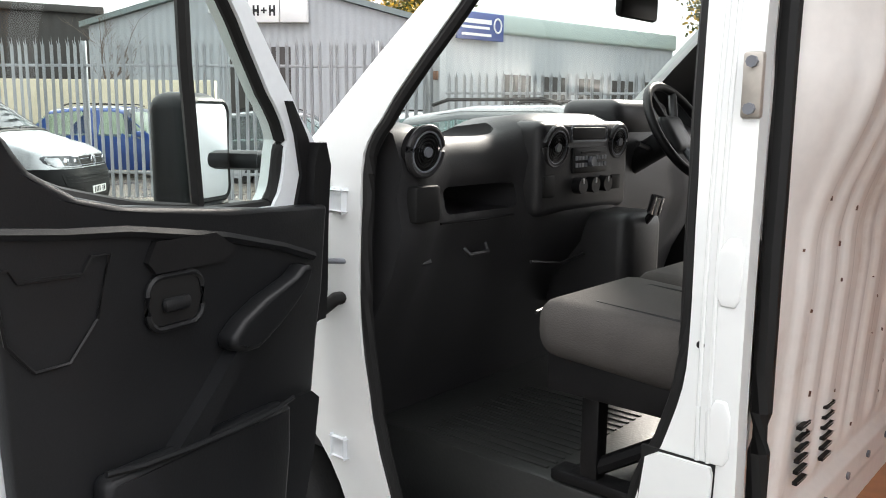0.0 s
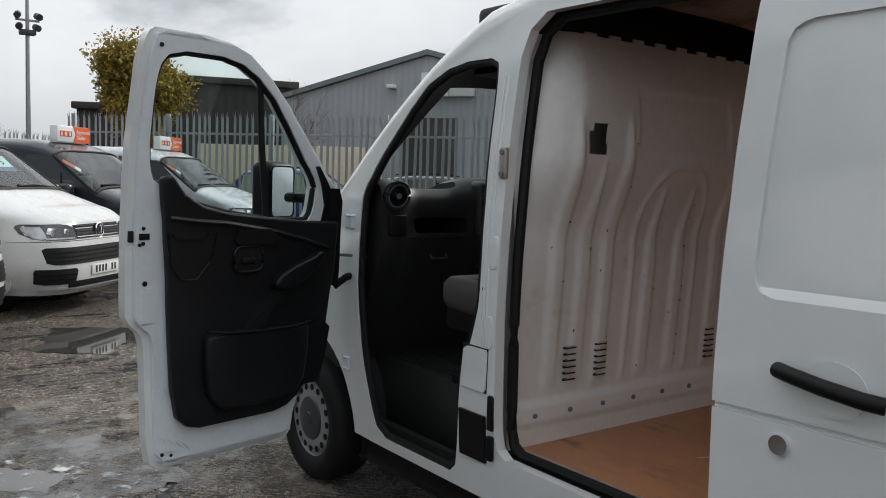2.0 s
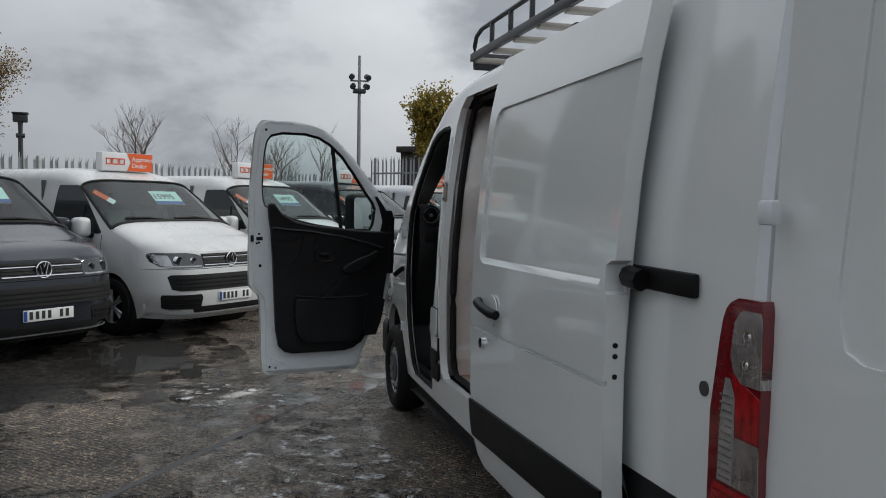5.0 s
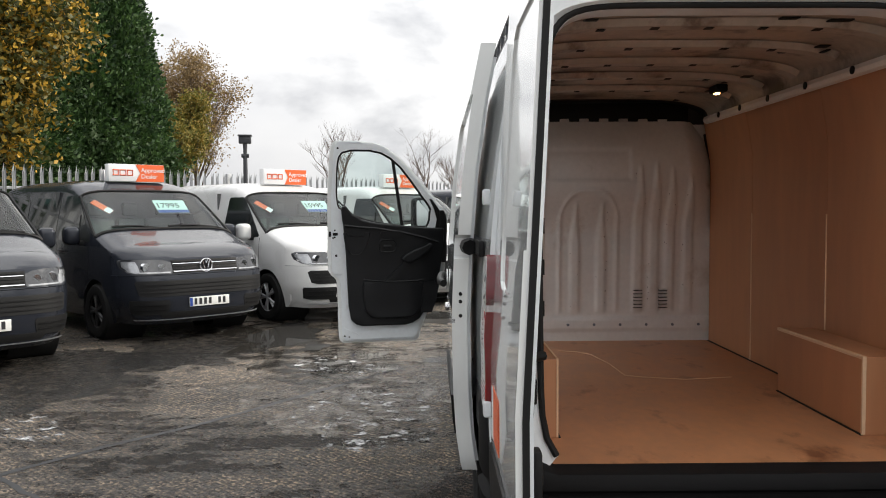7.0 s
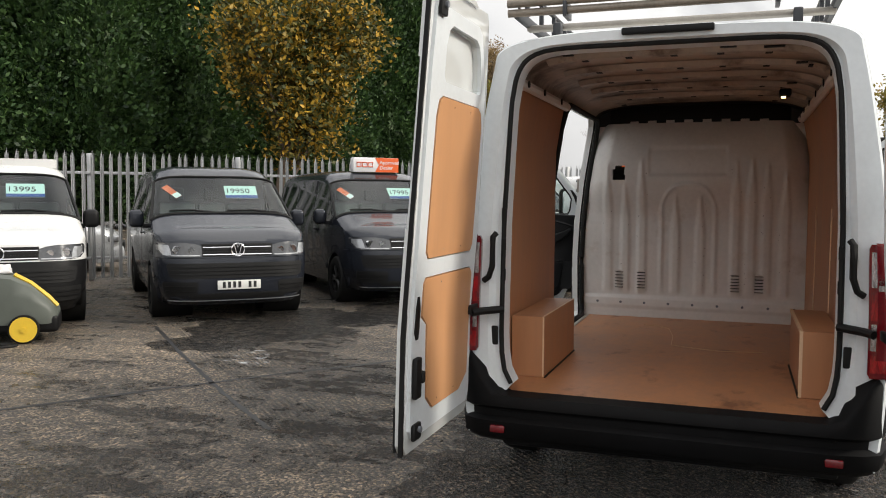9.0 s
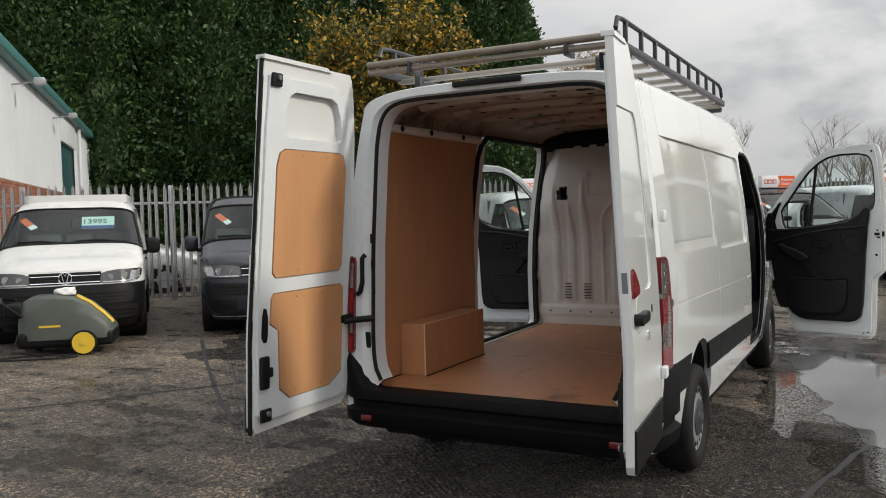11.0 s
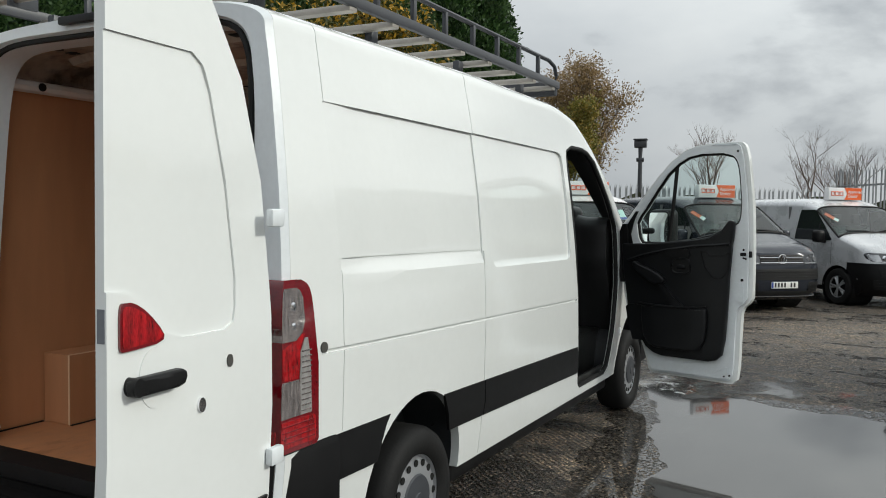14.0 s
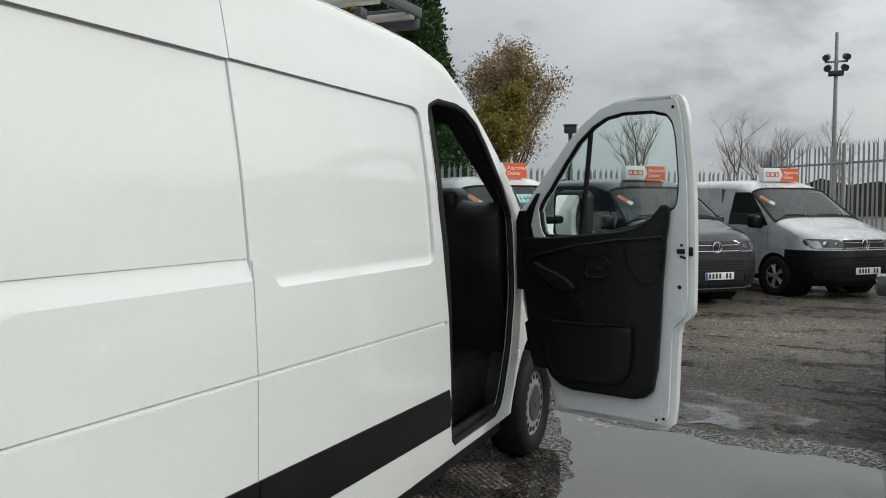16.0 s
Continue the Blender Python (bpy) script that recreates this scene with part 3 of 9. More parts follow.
def bulkhead():
    ny, nz = 160, 110
    bm = bmesh.new()
    g = {}
    z0, z1 = 0.575, 2.245
    for j in range(nz + 1):
        z = z0 + (z1 - z0) * j / nz
        hw = bulk_half(z)
        for i in range(ny + 1):
            u = i / ny * 2 - 1
            g[i, j] = bm.verts.new((bulk_x(u * hw, z, u), u * hw, z))
    hole = lambda y, z: abs(y + 0.625 + 0.04 * (z - 1.82)) < 0.052 and abs(z - 1.82) < 0.065 and not (y < -0.655 and z > 1.855)
    for j in range(nz):
        for i in range(ny):
            v = (g[i, j], g[i + 1, j], g[i + 1, j + 1], g[i, j + 1])
            c = sum((p.co for p in v), Vector()) / 4
            if not hole(c.y, c.z):
                bm.faces.new(v)
    bmesh.ops.recalc_face_normals(bm, faces=bm.faces[:])
    return bm


def paint_chips():
    """Small knocks along the ribs where the paint has gone."""
    rng = random.Random(8)
    bm = bmesh.new()
    for _ in range(48):
        c, top = rng.choice(RIBS)
        z = rng.uniform(0.80, top - 0.05)
        y = c + rng.choice((-1, 1)) * rng.uniform(0.02, 0.045)
        w, h = rng.uniform(0.001, 0.0022), rng.uniform(0.0012, 0.006)
        x = bulk_x(y, z, y / bulk_half(z)) + 0.0035
        lean = rng.uniform(-0.6, 0.6)
        box(x - 0.003, x + 0.001, y - w, y + w, z - h, z + h, bm=bm)
        for v in list(bm.verts)[-8:]:
            v.co.y += (v.co.z - z) * lean
    return bm


bulk = part("bulkhead", bulkhead(), M_BULK, van, "ribbed white steel bulkhead with a ragged hole", sharp=60)
part("paint_chips", paint_chips(), mat("rusty_chip", (0.10, 0.045, 0.03), 0.8, vary=0.3), bulk, "small rusty paint chips")["kind"] = "stuff"
md = bulk.modifiers.new("sheet", "SOLIDIFY")
md.thickness = 0.006
for c in VENTS:
    for k in range(6):
        sl = bmesh.new()
        z = 0.832 + 0.0265 * k
        n_ = 6
        ring = [sl.verts.new((0.247, c - 0.034 + 0.068 * q / n_, z)) for q in range(n_ + 1)]
        top = [sl.verts.new((0.247 + 0.012 * math.sin(math.pi * q / n_), c - 0.034 + 0.068 * q / n_, z + 0.013 * math.sin(math.pi * q / n_))) for q in range(n_ + 1)]
        for q in range(n_):
            sl.faces.new((ring[q], ring[q + 1], top[q + 1], top[q]))
        slot = part("vent_slot", box(0.236, 0.2475, c - 0.033, c + 0.033, z - 0.006, z + 0.002), M_RUBBER, bulk)
        part("louvre", sl, M_BULK, slot)
for k in range(9):
    part("rivet", cyl((0.236, -0.80 + 0.2 * k, 0.70), (0.248, -0.80 + 0.2 * k, 0.70), 0.011, 10), M_STEELDARK, bulk)
for k in range(8):
    y = -0.52 + 0.15 * k
    part("bulkhead_tab", box(0.17, 0.19, y - 0.035, y + 0.035, 2.225 + 0.015 * math.cos(y * 2), 2.258 + 0.015 * math.cos(y * 2), 0.004), M_BULK, bulk)
part("cab_header", box(-0.30, 0.178, -0.74, 0.74, 2.16, 2.40, 0.03), M_BLACK, van, "black cab header shelf")


# ply linings, curved with the body sides
def lining(x0, x1, s):
    nz = 16
    bm = bmesh.new()
    g = {}
    for k, t in ((0, 0.0), (1, 0.010)):
        for j in range(nz + 1):
            z = 0.58 + 1.66 * j / nz
            y = min(0.885, cap_y(1.5, z) - 0.075) - t
            for i, x in enumerate((x0, x1)):
                g[k, i, j] = bm.verts.new((x, s * y, z))
    for j in range(nz):
        for k in (0, 1):
            bm.faces.new((g[k, 0, j], g[k, 1, j], g[k, 1, j + 1], g[k, 0, j + 1]))
        for i in (0, 1):
            bm.faces.new((g[0, i, j], g[1, i, j], g[1, i, j + 1], g[0, i, j + 1]))
    for j in (0, nz):
        bm.faces.new((g[0, 0, j], g[0, 1, j], g[1, 1, j], g[1, 0, j]))
    bmesh.ops.recalc_face_normals(bm, faces=bm.faces[:])
    return bm


for x0, x1, s in ((0.26, 1.10, 1), (1.104, 2.14, 1), (2.144, 3.20, 1), (1.74, 3.20, -1)):
    part("ply_lining_panel", carve(lining(x0, x1, s), wells()) if x1 > 2 else lining(x0, x1, s), M_PLY, van, "brown plywood side lining")
for s in (-1, 1):
    b = part("wheel_box", carve(box(2.02, 2.93, min(s * 0.675, s * 0.865), max(s * 0.675, s * 0.865), 0.578, 0.925), [cyl((AXLE_R, s * 0.687, 0.40), (AXLE_R, s * 1.2, 0.40), 0.45, 40)]), M_PLY, van, "brown plywood wheel box")
    part("ply_edge", box(2.02, 2.934, s * 0.672 - 0.004, s * 0.672 + 0.012 * s, 0.913, 0.929), M_PLY_EDGE, b, "pale ply edge")
    part("ply_edge", box(2.922, 2.934, s * 0.672 - 0.004, s * 0.672 + 0.012 * s, 0.58, 0.913), M_PLY_EDGE, b, "pale ply edge")

# dark joints where floor and linings meet
for x0, x1, y in ((0.26, 2.02, 0.868), (2.935, 3.20, 0.868), (2.935, 3.20, -0.868), (1.74, 2.02, -0.868)):
    part("floor_joint", box(x0, x1, y - 0.006, y + 0.006, 0.575, 0.580), M_RUBBER, van)
for sd in (-1, 1):
    part("floor_joint", box(2.02, 2.93, sd * 0.670 - 0.005, sd * 0.670 + 0.005, 0.575, 0.580), M_RUBBER, van)
for x, z0 in ((1.102, 0.58), (2.142, 0.93)):
    part("lining_joint", box(x - 0.0015, x + 0.0015, 0.868, 0.8755, z0, 1.55), M_PLY_EDGE, van)

# a thin pale cord left on the floor
cord = tube([(0.70, -0.35, 0.579), (0.74, -0.22, 0.579), (0.85, -0.14, 0.579), (1.2, -0.085, 0.579), (1.58, -0.07, 0.579), (1.63, 0.02, 0.579), (1.71, 0.26, 0.579), (1.65, 0.55, 0.579)], 0.0022, 6)
tagged(part("cord", cord, M_PLY_EDGE, None, m=pose(0, YC, 0)), "thin pale cord lying on the ply floor", "cord")

# roof ribs inside the load space
for x in (0.85, 1.35, 1.85, 2.35, 2.85, 3.18):
    rib = bmesh.new()
    h = [(y, z) for y, z in section(x, 0.05)[14:]]
    full = [(-y, z) for y, z in h if y < 0.70] + [(y, z) for y, z in h[-2::-1] if y < 0.82]
    rings = []
    for y, z in full:
        n = Vector((0, -y * 0.35, -(z - 1.6))).normalized()
        rings.append([rib.verts.new((x + dx, y + n.y * d, z + n.z * d)) for dx, d in ((-0.065, 0.0), (-0.04, 0.03), (0.04, 0.03), (0.065, 0.0))])
    for a, b in zip(rings, rings[1:]):
        for q in range(3):
            rib.faces.new((a[q], b[q], b[q + 1], a[q + 1]))
    bmesh.ops.recalc_face_normals(rib, faces=rib.faces[:])
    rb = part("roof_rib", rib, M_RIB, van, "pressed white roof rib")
    for k in range(5):
        y = -0.48 + 0.24 * k
        part("rib_hole", box(x - 0.022, x + 0.022, y - 0.018, y + 0.018, interp([(a, b) for a, b in section(x, 0.05)[::-1]], abs(y)) - 0.0345, interp([(a, b) for a, b in section(x, 0.05)[::-1]], abs(y)) - 0.0315), M_RUBBER, rb)
for s in (-1, 1):
    rail = tube([(x, s * 0.80, 2.235) for x in ((0.4, 1.0, 2.0, 3.2) if s > 0 else (1.76, 2.2, 2.7, 3.2))], 0.03, 8)
    part("roof_side_rail", rail, M_BULK, van, "white inner roof rail")
    for x in (0.75, 1.15, 1.6, 2.1, 2.6, 3.0)[0 if s > 0 else 3:]:
        part("rail_hole", cyl((x, s * 0.762, 2.235), (x, s * 0.768, 2.235), 0.02, 12), M_RUBBER, van)
for x, y, a, b in ((3.02, 0.50, 0.025, 0.05), (3.03, 0.28, 0.02, 0.04), (2.52, 0.66, 0.03, 0.03), (2.44, 0.71, 0.04, 0.012), (1.55, 0.66, 0.03, 0.03), (1.30, 0.62, 0.025, 0.02), (3.0, -0.55, 0.02, 0.03), (0.95, 0.64, 0.025, 0.03)):
    part("roof_cutout", box(x - a, x + a, y - b, y + b, interp([(p, q) for p, q in section(x, 0.05)[::-1]], y) - 0.03, interp([(p, q) for p, q in section(x, 0.05)[::-1]], y) - 0.024, 0.002), M_RUBBER, van)
lamp = part("load_lamp", box(1.04, 1.18, 0.60, 0.68, 2.335, 2.385, 0.01), M_BLACK, van, "small lit load lamp")
part("bulb", box(1.085, 1.135, 0.615, 0.645, 2.325, 2.338, 0.004), M_LAMPGLOW, lamp, "glowing bulb")

# B pillar fittings on the passenger side
flap = rows_solid([(0.815, 0.055, 0.19), (0.83, 0.048, 0.20), (0.97, 0.065, 0.205), (0.985, 0.09, 0.20)], lambda x, z: -side_y(x, z) + 0.004, lambda x, z: -side_y(x, z) - 0.012)
part("fuel_flap", flap, M_WHITE, van, "white fuel flap")
part("flap_gap", rows_solid([(0.810, 0.046, 0.202), (0.990, 0.052, 0.208)], lambda x, z: -side_y(x, z) + 0.004, lambda x, z: -side_y(x, z) - 0.0025), M_RUBBER, van)
part("pillar_strip", rows_solid([(0.53, 0.04, 0.20), (0.72, 0.04, 0.20)], lambda x, z: -side_y(x, z) + 0.004, lambda x, z: -side_y(x, z) - 0.012), M_BLACK, van, "black plastic rub strip")
for x in (0.168, 0.19):
    part("pillar_flute", tube([(x + 0.012 * (1.05 - z) / 0.5 if z < 1.05 else x - 0.02 * (z - 1.05), -min(side_y(x, z), cap_y(x, z)) - 0.001, z) for z in (0.99, 1.1, 1.3, 1.5, 1.7, 1.9, 2.05)], 0.005, 8), M_WHITE, van)
part("pillar_plug", cyl((0.162, -1.018, 1.22), (0.162, -1.028, 1.22), 0.008, 10), M_RUBBER, van)
st = part("door_striker", box(0.198, 0.236, -1.004, -0.985, 1.65, 1.77, 0.006), M_ALU, van, "steel door striker")
part("striker_bolt", cyl((0.217, -1.012, 1.752), (0.217, -0.99, 1.752), 0.011, 8), M_STEELDARK, st)
part("striker_bolt", cyl((0.217, -1.012, 1.668), (0.217, -0.99, 1.668), 0.011, 8), M_STEELDARK, st)
for z, h in ((0.74, 0.07), (0.60, 0.05)):
    part("latch_plate", box(0.213, 0.248, -1.034, -1.012, z - h, z + h, 0.008), M_BLACK, van, "black latch plate")
for s in (-1, 1):
    for z in (0.99, 1.30):
        pz = rows_solid([(z, 0.196, 0.222), (z + 0.02, 0.184, 0.232), (z + 0.10, 0.182, 0.232), (z + 0.13, 0.20, 0.222)], lambda x, zz: s * (side_y(x, zz) - 0.01), lambda x, zz: s * (side_y(x, zz) + 0.004))
        bmesh.ops.bevel(pz, geom=[e for e in pz.edges if e.calc_face_angle(0) > 0.9], offset=0.004, segments=3, profile=0.5, affect="EDGES")
        if s < 0:
            part("pillar_pressing", pz, M_WHITE, van, sharp=70)
        else:
            pz.free()
    for z in (0.72, 1.42):
        part("door_hinge", box(-0.91, -0.855, s * 1.0, s * 1.022, z - 0.028, z + 0.028, 0.008), M_JAMB, van, "white door hinge")
    part("check_strap", cyl((-0.80, s * 0.97, 1.255), (-0.96, s * 1.09, 1.255), 0.008, 8), M_STEELDARK, van, "steel door check strap")
    part("wiring_gaiter", tube([(-0.84, s * 0.985, 1.16), (-0.88, s * 1.03, 1.15), (-0.92, s * 1.08, 1.10)], 0.019, 10), M_RUBBER, van, "black rubber wiring gaiter")


# black rub strips and sills
def strip(rows, s, d=0.016):
    return rows_solid(rows, lambda x, z: s * (side_y(x, z) - 0.004), lambda x, z: s * (side_y(x, z) + d * (1 - 0.5 * abs(z - 0.64) / 0.09)), fine=0.03)


for a, b, c in ((0.180, 1.728, 0.210), (1.738, 2.12, 1.738)):
    part("rub_strip", rising(strip([(0.555, a, b), (0.742, c, b + (0.07 if b > 2 else 0))], 1), 0.024), M_BLACK, van, "black plastic rub strip")
part("rub_strip", strip([(0.545, 1.72, 1.99), (0.725, 1.72, 1.99)], -1), M_BLACK, van, "black plastic rub strip")
for s in (-1, 1):
    part("rub_strip", strip([(0.615, 2.786, 3.075), (0.70, 2.752, 3.075), (0.76, 2.715, 3.075), (0.795, 2.68, 3.075)], s), M_BLACK, van, "black plastic rub strip")
    for x in (AXLE_F, AXLE_R):
        ar = bmesh.new()
        prev = None
        for k in range(21):
            a = math.pi * k / 20
            ring = [ar.verts.new((x + 0.437 * math.cos(a), s * y, 0.40 + 0.437 * math.sin(a))) for y in (0.70, 0.985)]
            low = None
            if prev:
                ar.faces.new((prev[0], ring[0], ring[1], prev[1]))
            prev = ring
        dk = [ar.verts.new((x + 0.437 * math.cos(math.pi * k / 20), s * 0.70, 0.40 + 0.437 * math.sin(math.pi * k / 20))) for k in range(21)]
        ar.faces.new(dk)
        part("arch_liner", ar, M_LINER, van, "black wheel arch liner")
    part("underbody_sill", box(-0.8, 1.95, s * 0.80, s * 0.94, 0.26, 0.39, 0.03), M_BLACK, van)
part("underbody", box(-1.9, 3.2, -0.85, 0.85, 0.24, 0.40, 0.03), M_BLACK, van, "dark underbody")
part("cab_floor", box(-1.1, 0.2, -0.80, 0.82, 0.40, 0.72, 0.02), M_MAT, van, "black rubber cab floor")
trim_hole = box(0.0, 0.4, -0.70, -0.56, 1.74, 1.90)
rear_trim = bmesh.new()
rt = [(y, z) for y, z in section(0.15, 0.05, 0.46)]
rt = [(-y, z) for y, z in rt] + [(y, z) for y, z in rt[-2::-1]]
fa, fb = [rear_trim.verts.new((0.135, y, z)) for y, z in rt], [rear_trim.verts.new((0.165, y, z)) for y, z in rt]
rear_trim.faces.new(fa), rear_trim.faces.new(fb[::-1])
for k in range(len(rt)):
    rear_trim.faces.new((fa[k], fa[(k + 1) % len(rt)], fb[(k + 1) % len(rt)], fb[k]))
bmesh.ops.recalc_face_normals(rear_trim, faces=rear_trim.faces[:])
back = bmesh.new()
bk_ = [(y, min(z, 2.225)) for y, z in section(0.19, 0.046, 0.56)]
bk_ = [(-y, z) for y, z in bk_] + [(y, z) for y, z in bk_[-2::-1]]
ba, bb = [back.verts.new((0.168, y, z)) for y, z in bk_ if z < 2.224 or abs(y) > 0], [back.verts.new((0.174, y, z)) for y, z in bk_ if z < 2.224 or abs(y) > 0]
back.faces.new(ba), back.faces.new(bb[::-1])
for k in range(len(ba)):
    back.faces.new((ba[k], ba[(k + 1) % len(ba)], bb[(k + 1) % len(ba)], bb[k]))
bmesh.ops.recalc_face_normals(back, faces=back.faces[:])
part("bulkhead_flange", carve(back, [box(0.0, 0.4, -0.70, -0.56, 1.74, 1.90)]), M_BULK, van, "white steel bulkhead edge")
part("cab_bulkhead_trim", carve(rear_trim, [trim_hole]), M_DASH, van, "dark cab rear trim")
for s in (-1, 1):
    part("cab_side_trim", box(-0.80, 0.06, s * 0.93, s * 0.955, 0.38, 0.475, 0.008), M_MAT, van, "black step tread")

part("pillar_trim", rows_solid([(0.46, 0.02, 0.20), (1.0, 0.06, 0.27), (1.75, 0.10, 0.335), (2.15, 0.10, 0.33)], lambda x, z: side_y(x, z) - 0.075, lambda x, z: side_y(x, z) - 0.050), M_RUBBER, van, "black pillar trim")

# front end
part("front_bumper", box(-2.28, -1.75, -0.93, 0.93, 0.25, 0.62, 0.09, seg=4), M_BLACK, van, "black front bumper")
part("grille", box(-2.2, -2.05, -0.6, 0.6, 0.62, 0.86, 0.03), M_BLACK, van)
part("front_panel", box(-2.17, -2.10, -0.80, 0.80, 0.6, 0.98, 0.03), M_WHITE, van)
for s in (-1, 1):
    part("headlight", box(-2.19, -1.9, s * 0.62, s * 0.86, 0.66, 0.95, 0.05, seg=3), M_CLEAR, van, "clear headlight")


# wheels with slotted silver trims and grey centre caps
def wheel(x, s, parent):
    w = new("wheel")
    w.parent = parent
    w.matrix_basis = pose(x, s * 0.80, HUB, 0, 0, 0 if s > 0 else 180)
    prof = [(0.205, 0.095), (0.225, 0.115), (0.26, 0.122), (0.30, 0.118), (0.322, 0.10), (0.335, 0.07), (0.336, 0.0), (0.335, -0.07), (0.32, -0.105), (0.26, -0.115), (0.205, -0.10)]
    ty = bmesh.new()
    n = 44
    rings = [[ty.verts.new((r * math.cos(2 * math.pi * k / n), y, r * math.sin(2 * math.pi * k / n))) for r, y in prof] for k in range(n)]
    for k in range(n):
        a, b = rings[k], rings[(k + 1) % n]
        for q in range(len(prof) - 1):
            ty.faces.new((a[q], a[q + 1], b[q + 1], b[q]))
    bmesh.ops.recalc_face_normals(ty, faces=ty.faces[:])
    part("tyre", ty, M_TYRE, w, "black tyre", m=pose(0, 0.10, 0))
    rm = bmesh.new()
    rp = [(0.212, 0.10), (0.205, 0.075), (0.192, 0.07), (0.185, 0.088), (0.150, 0.098), (0.118, 0.100)]
    rings = [[rm.verts.new((r * math.cos(2 * math.pi * k / n), y, r * math.sin(2 * math.pi * k / n))) for r, y in rp] for k in range(n)]
    for k in range(n):
        a, b = rings[k], rings[(k + 1) % n]
        for q in range(len(rp) - 1):
            rm.faces.new((a[q], a[q + 1], b[q + 1], b[q]))
    bmesh.ops.recalc_face_normals(rm, faces=rm.faces[:])
    rim = part("rim", rm, M_SILVER, w, "silver wheel trim", m=pose(0, 0.10, 0))
    hc = bmesh.new()
    hp = [(0.118, 0.099), (0.112, 0.108), (0.07, 0.113), (0.035, 0.113), (0.032, 0.118), (0.0, 0.119)]
    rings = [[hc.verts.new((r * math.cos(2 * math.pi * k / 24), y, r * math.sin(2 * math.pi * k / 24))) for r, y in hp[:-1]] for k in range(24)]
    tip = hc.verts.new((0, 0.119, 0))
    for k in range(24):
        a, b = rings[k], rings[(k + 1) % 24]
        for q in range(4):
            hc.faces.new((a[q], a[q + 1], b[q + 1], b[q]))
        hc.faces.new((a[4], tip, b[4]))
    bmesh.ops.recalc_face_normals(hc, faces=hc.faces[:])
    part("centre_cap", hc, M_CAP, w, "grey centre cap", m=pose(0, 0.10, 0))
    for k in range(16):
        a = 2 * math.pi * k / 16
        c = Vector((0.168 * math.cos(a), 0.1945, 0.168 * math.sin(a)))
        part("trim_slot", cyl(c, c + Vector((0, 0.003, 0)), 0.018, 10), M_RUBBER, w)
    return w


for x in (AXLE_F, AXLE_R):
    for s in (-1, 1):
        wheel(x, s, van)


# ---- front doors ----
DOOR_ROWS = [(0.425, 0.31, 1.00), (0.455, 0.28, 1.03), (0.56, 0.245, 1.04), (0.75, 0.15, 1.04), (0.93, 0.06, 1.045), (0.985, 0.04, 1.06), (1.02, 0.03, 1.10), (1.06, 0.02, 1.125), (1.55, 0.0, 1.13),
        (1.64, 0.08, 1.13), (1.80, 0.22, 1.125), (1.95, 0.36, 1.115), (2.05, 0.47, 1.11), (2.13, 0.59, 1.095), (2.165, 0.70, 1.08), (2.18, 0.82, 1.06)]
WINDOW_ROWS = [(1.43, 0.20, 0.40), (1.46, 0.18, 0.62), (1.50, 0.17, 0.80), (1.56, 0.165, 0.94), (1.60, 0.165, 1.03), (1.70, 0.24, 1.053), (1.85, 0.355, 1.053), (1.96, 0.45, 1.048), (2.04, 0.55, 1.033), (2.085, 0.64, 0.998), (2.105, 0.74, 0.92)]
PANEL_ROWS = [(0.575, 0.42, 0.82), (0.59, 0.35, 0.88), (0.63, 0.28, 0.925), (0.75, 0.19, 0.945), (0.95, 0.10, 0.955), (1.2, 0.055, 0.965), (1.425, 0.04, 0.985), (1.43, 0.24, 0.985), (1.455, 0.50, 0.988),
         (1.475, 0.70, 0.993), (1.50, 0.81, 0.998), (1.55, 0.905, 1.004), (1.585, 0.935, 1.008), (1.605, 0.95, 1.008), (1.62, 0.965, 1.002)]


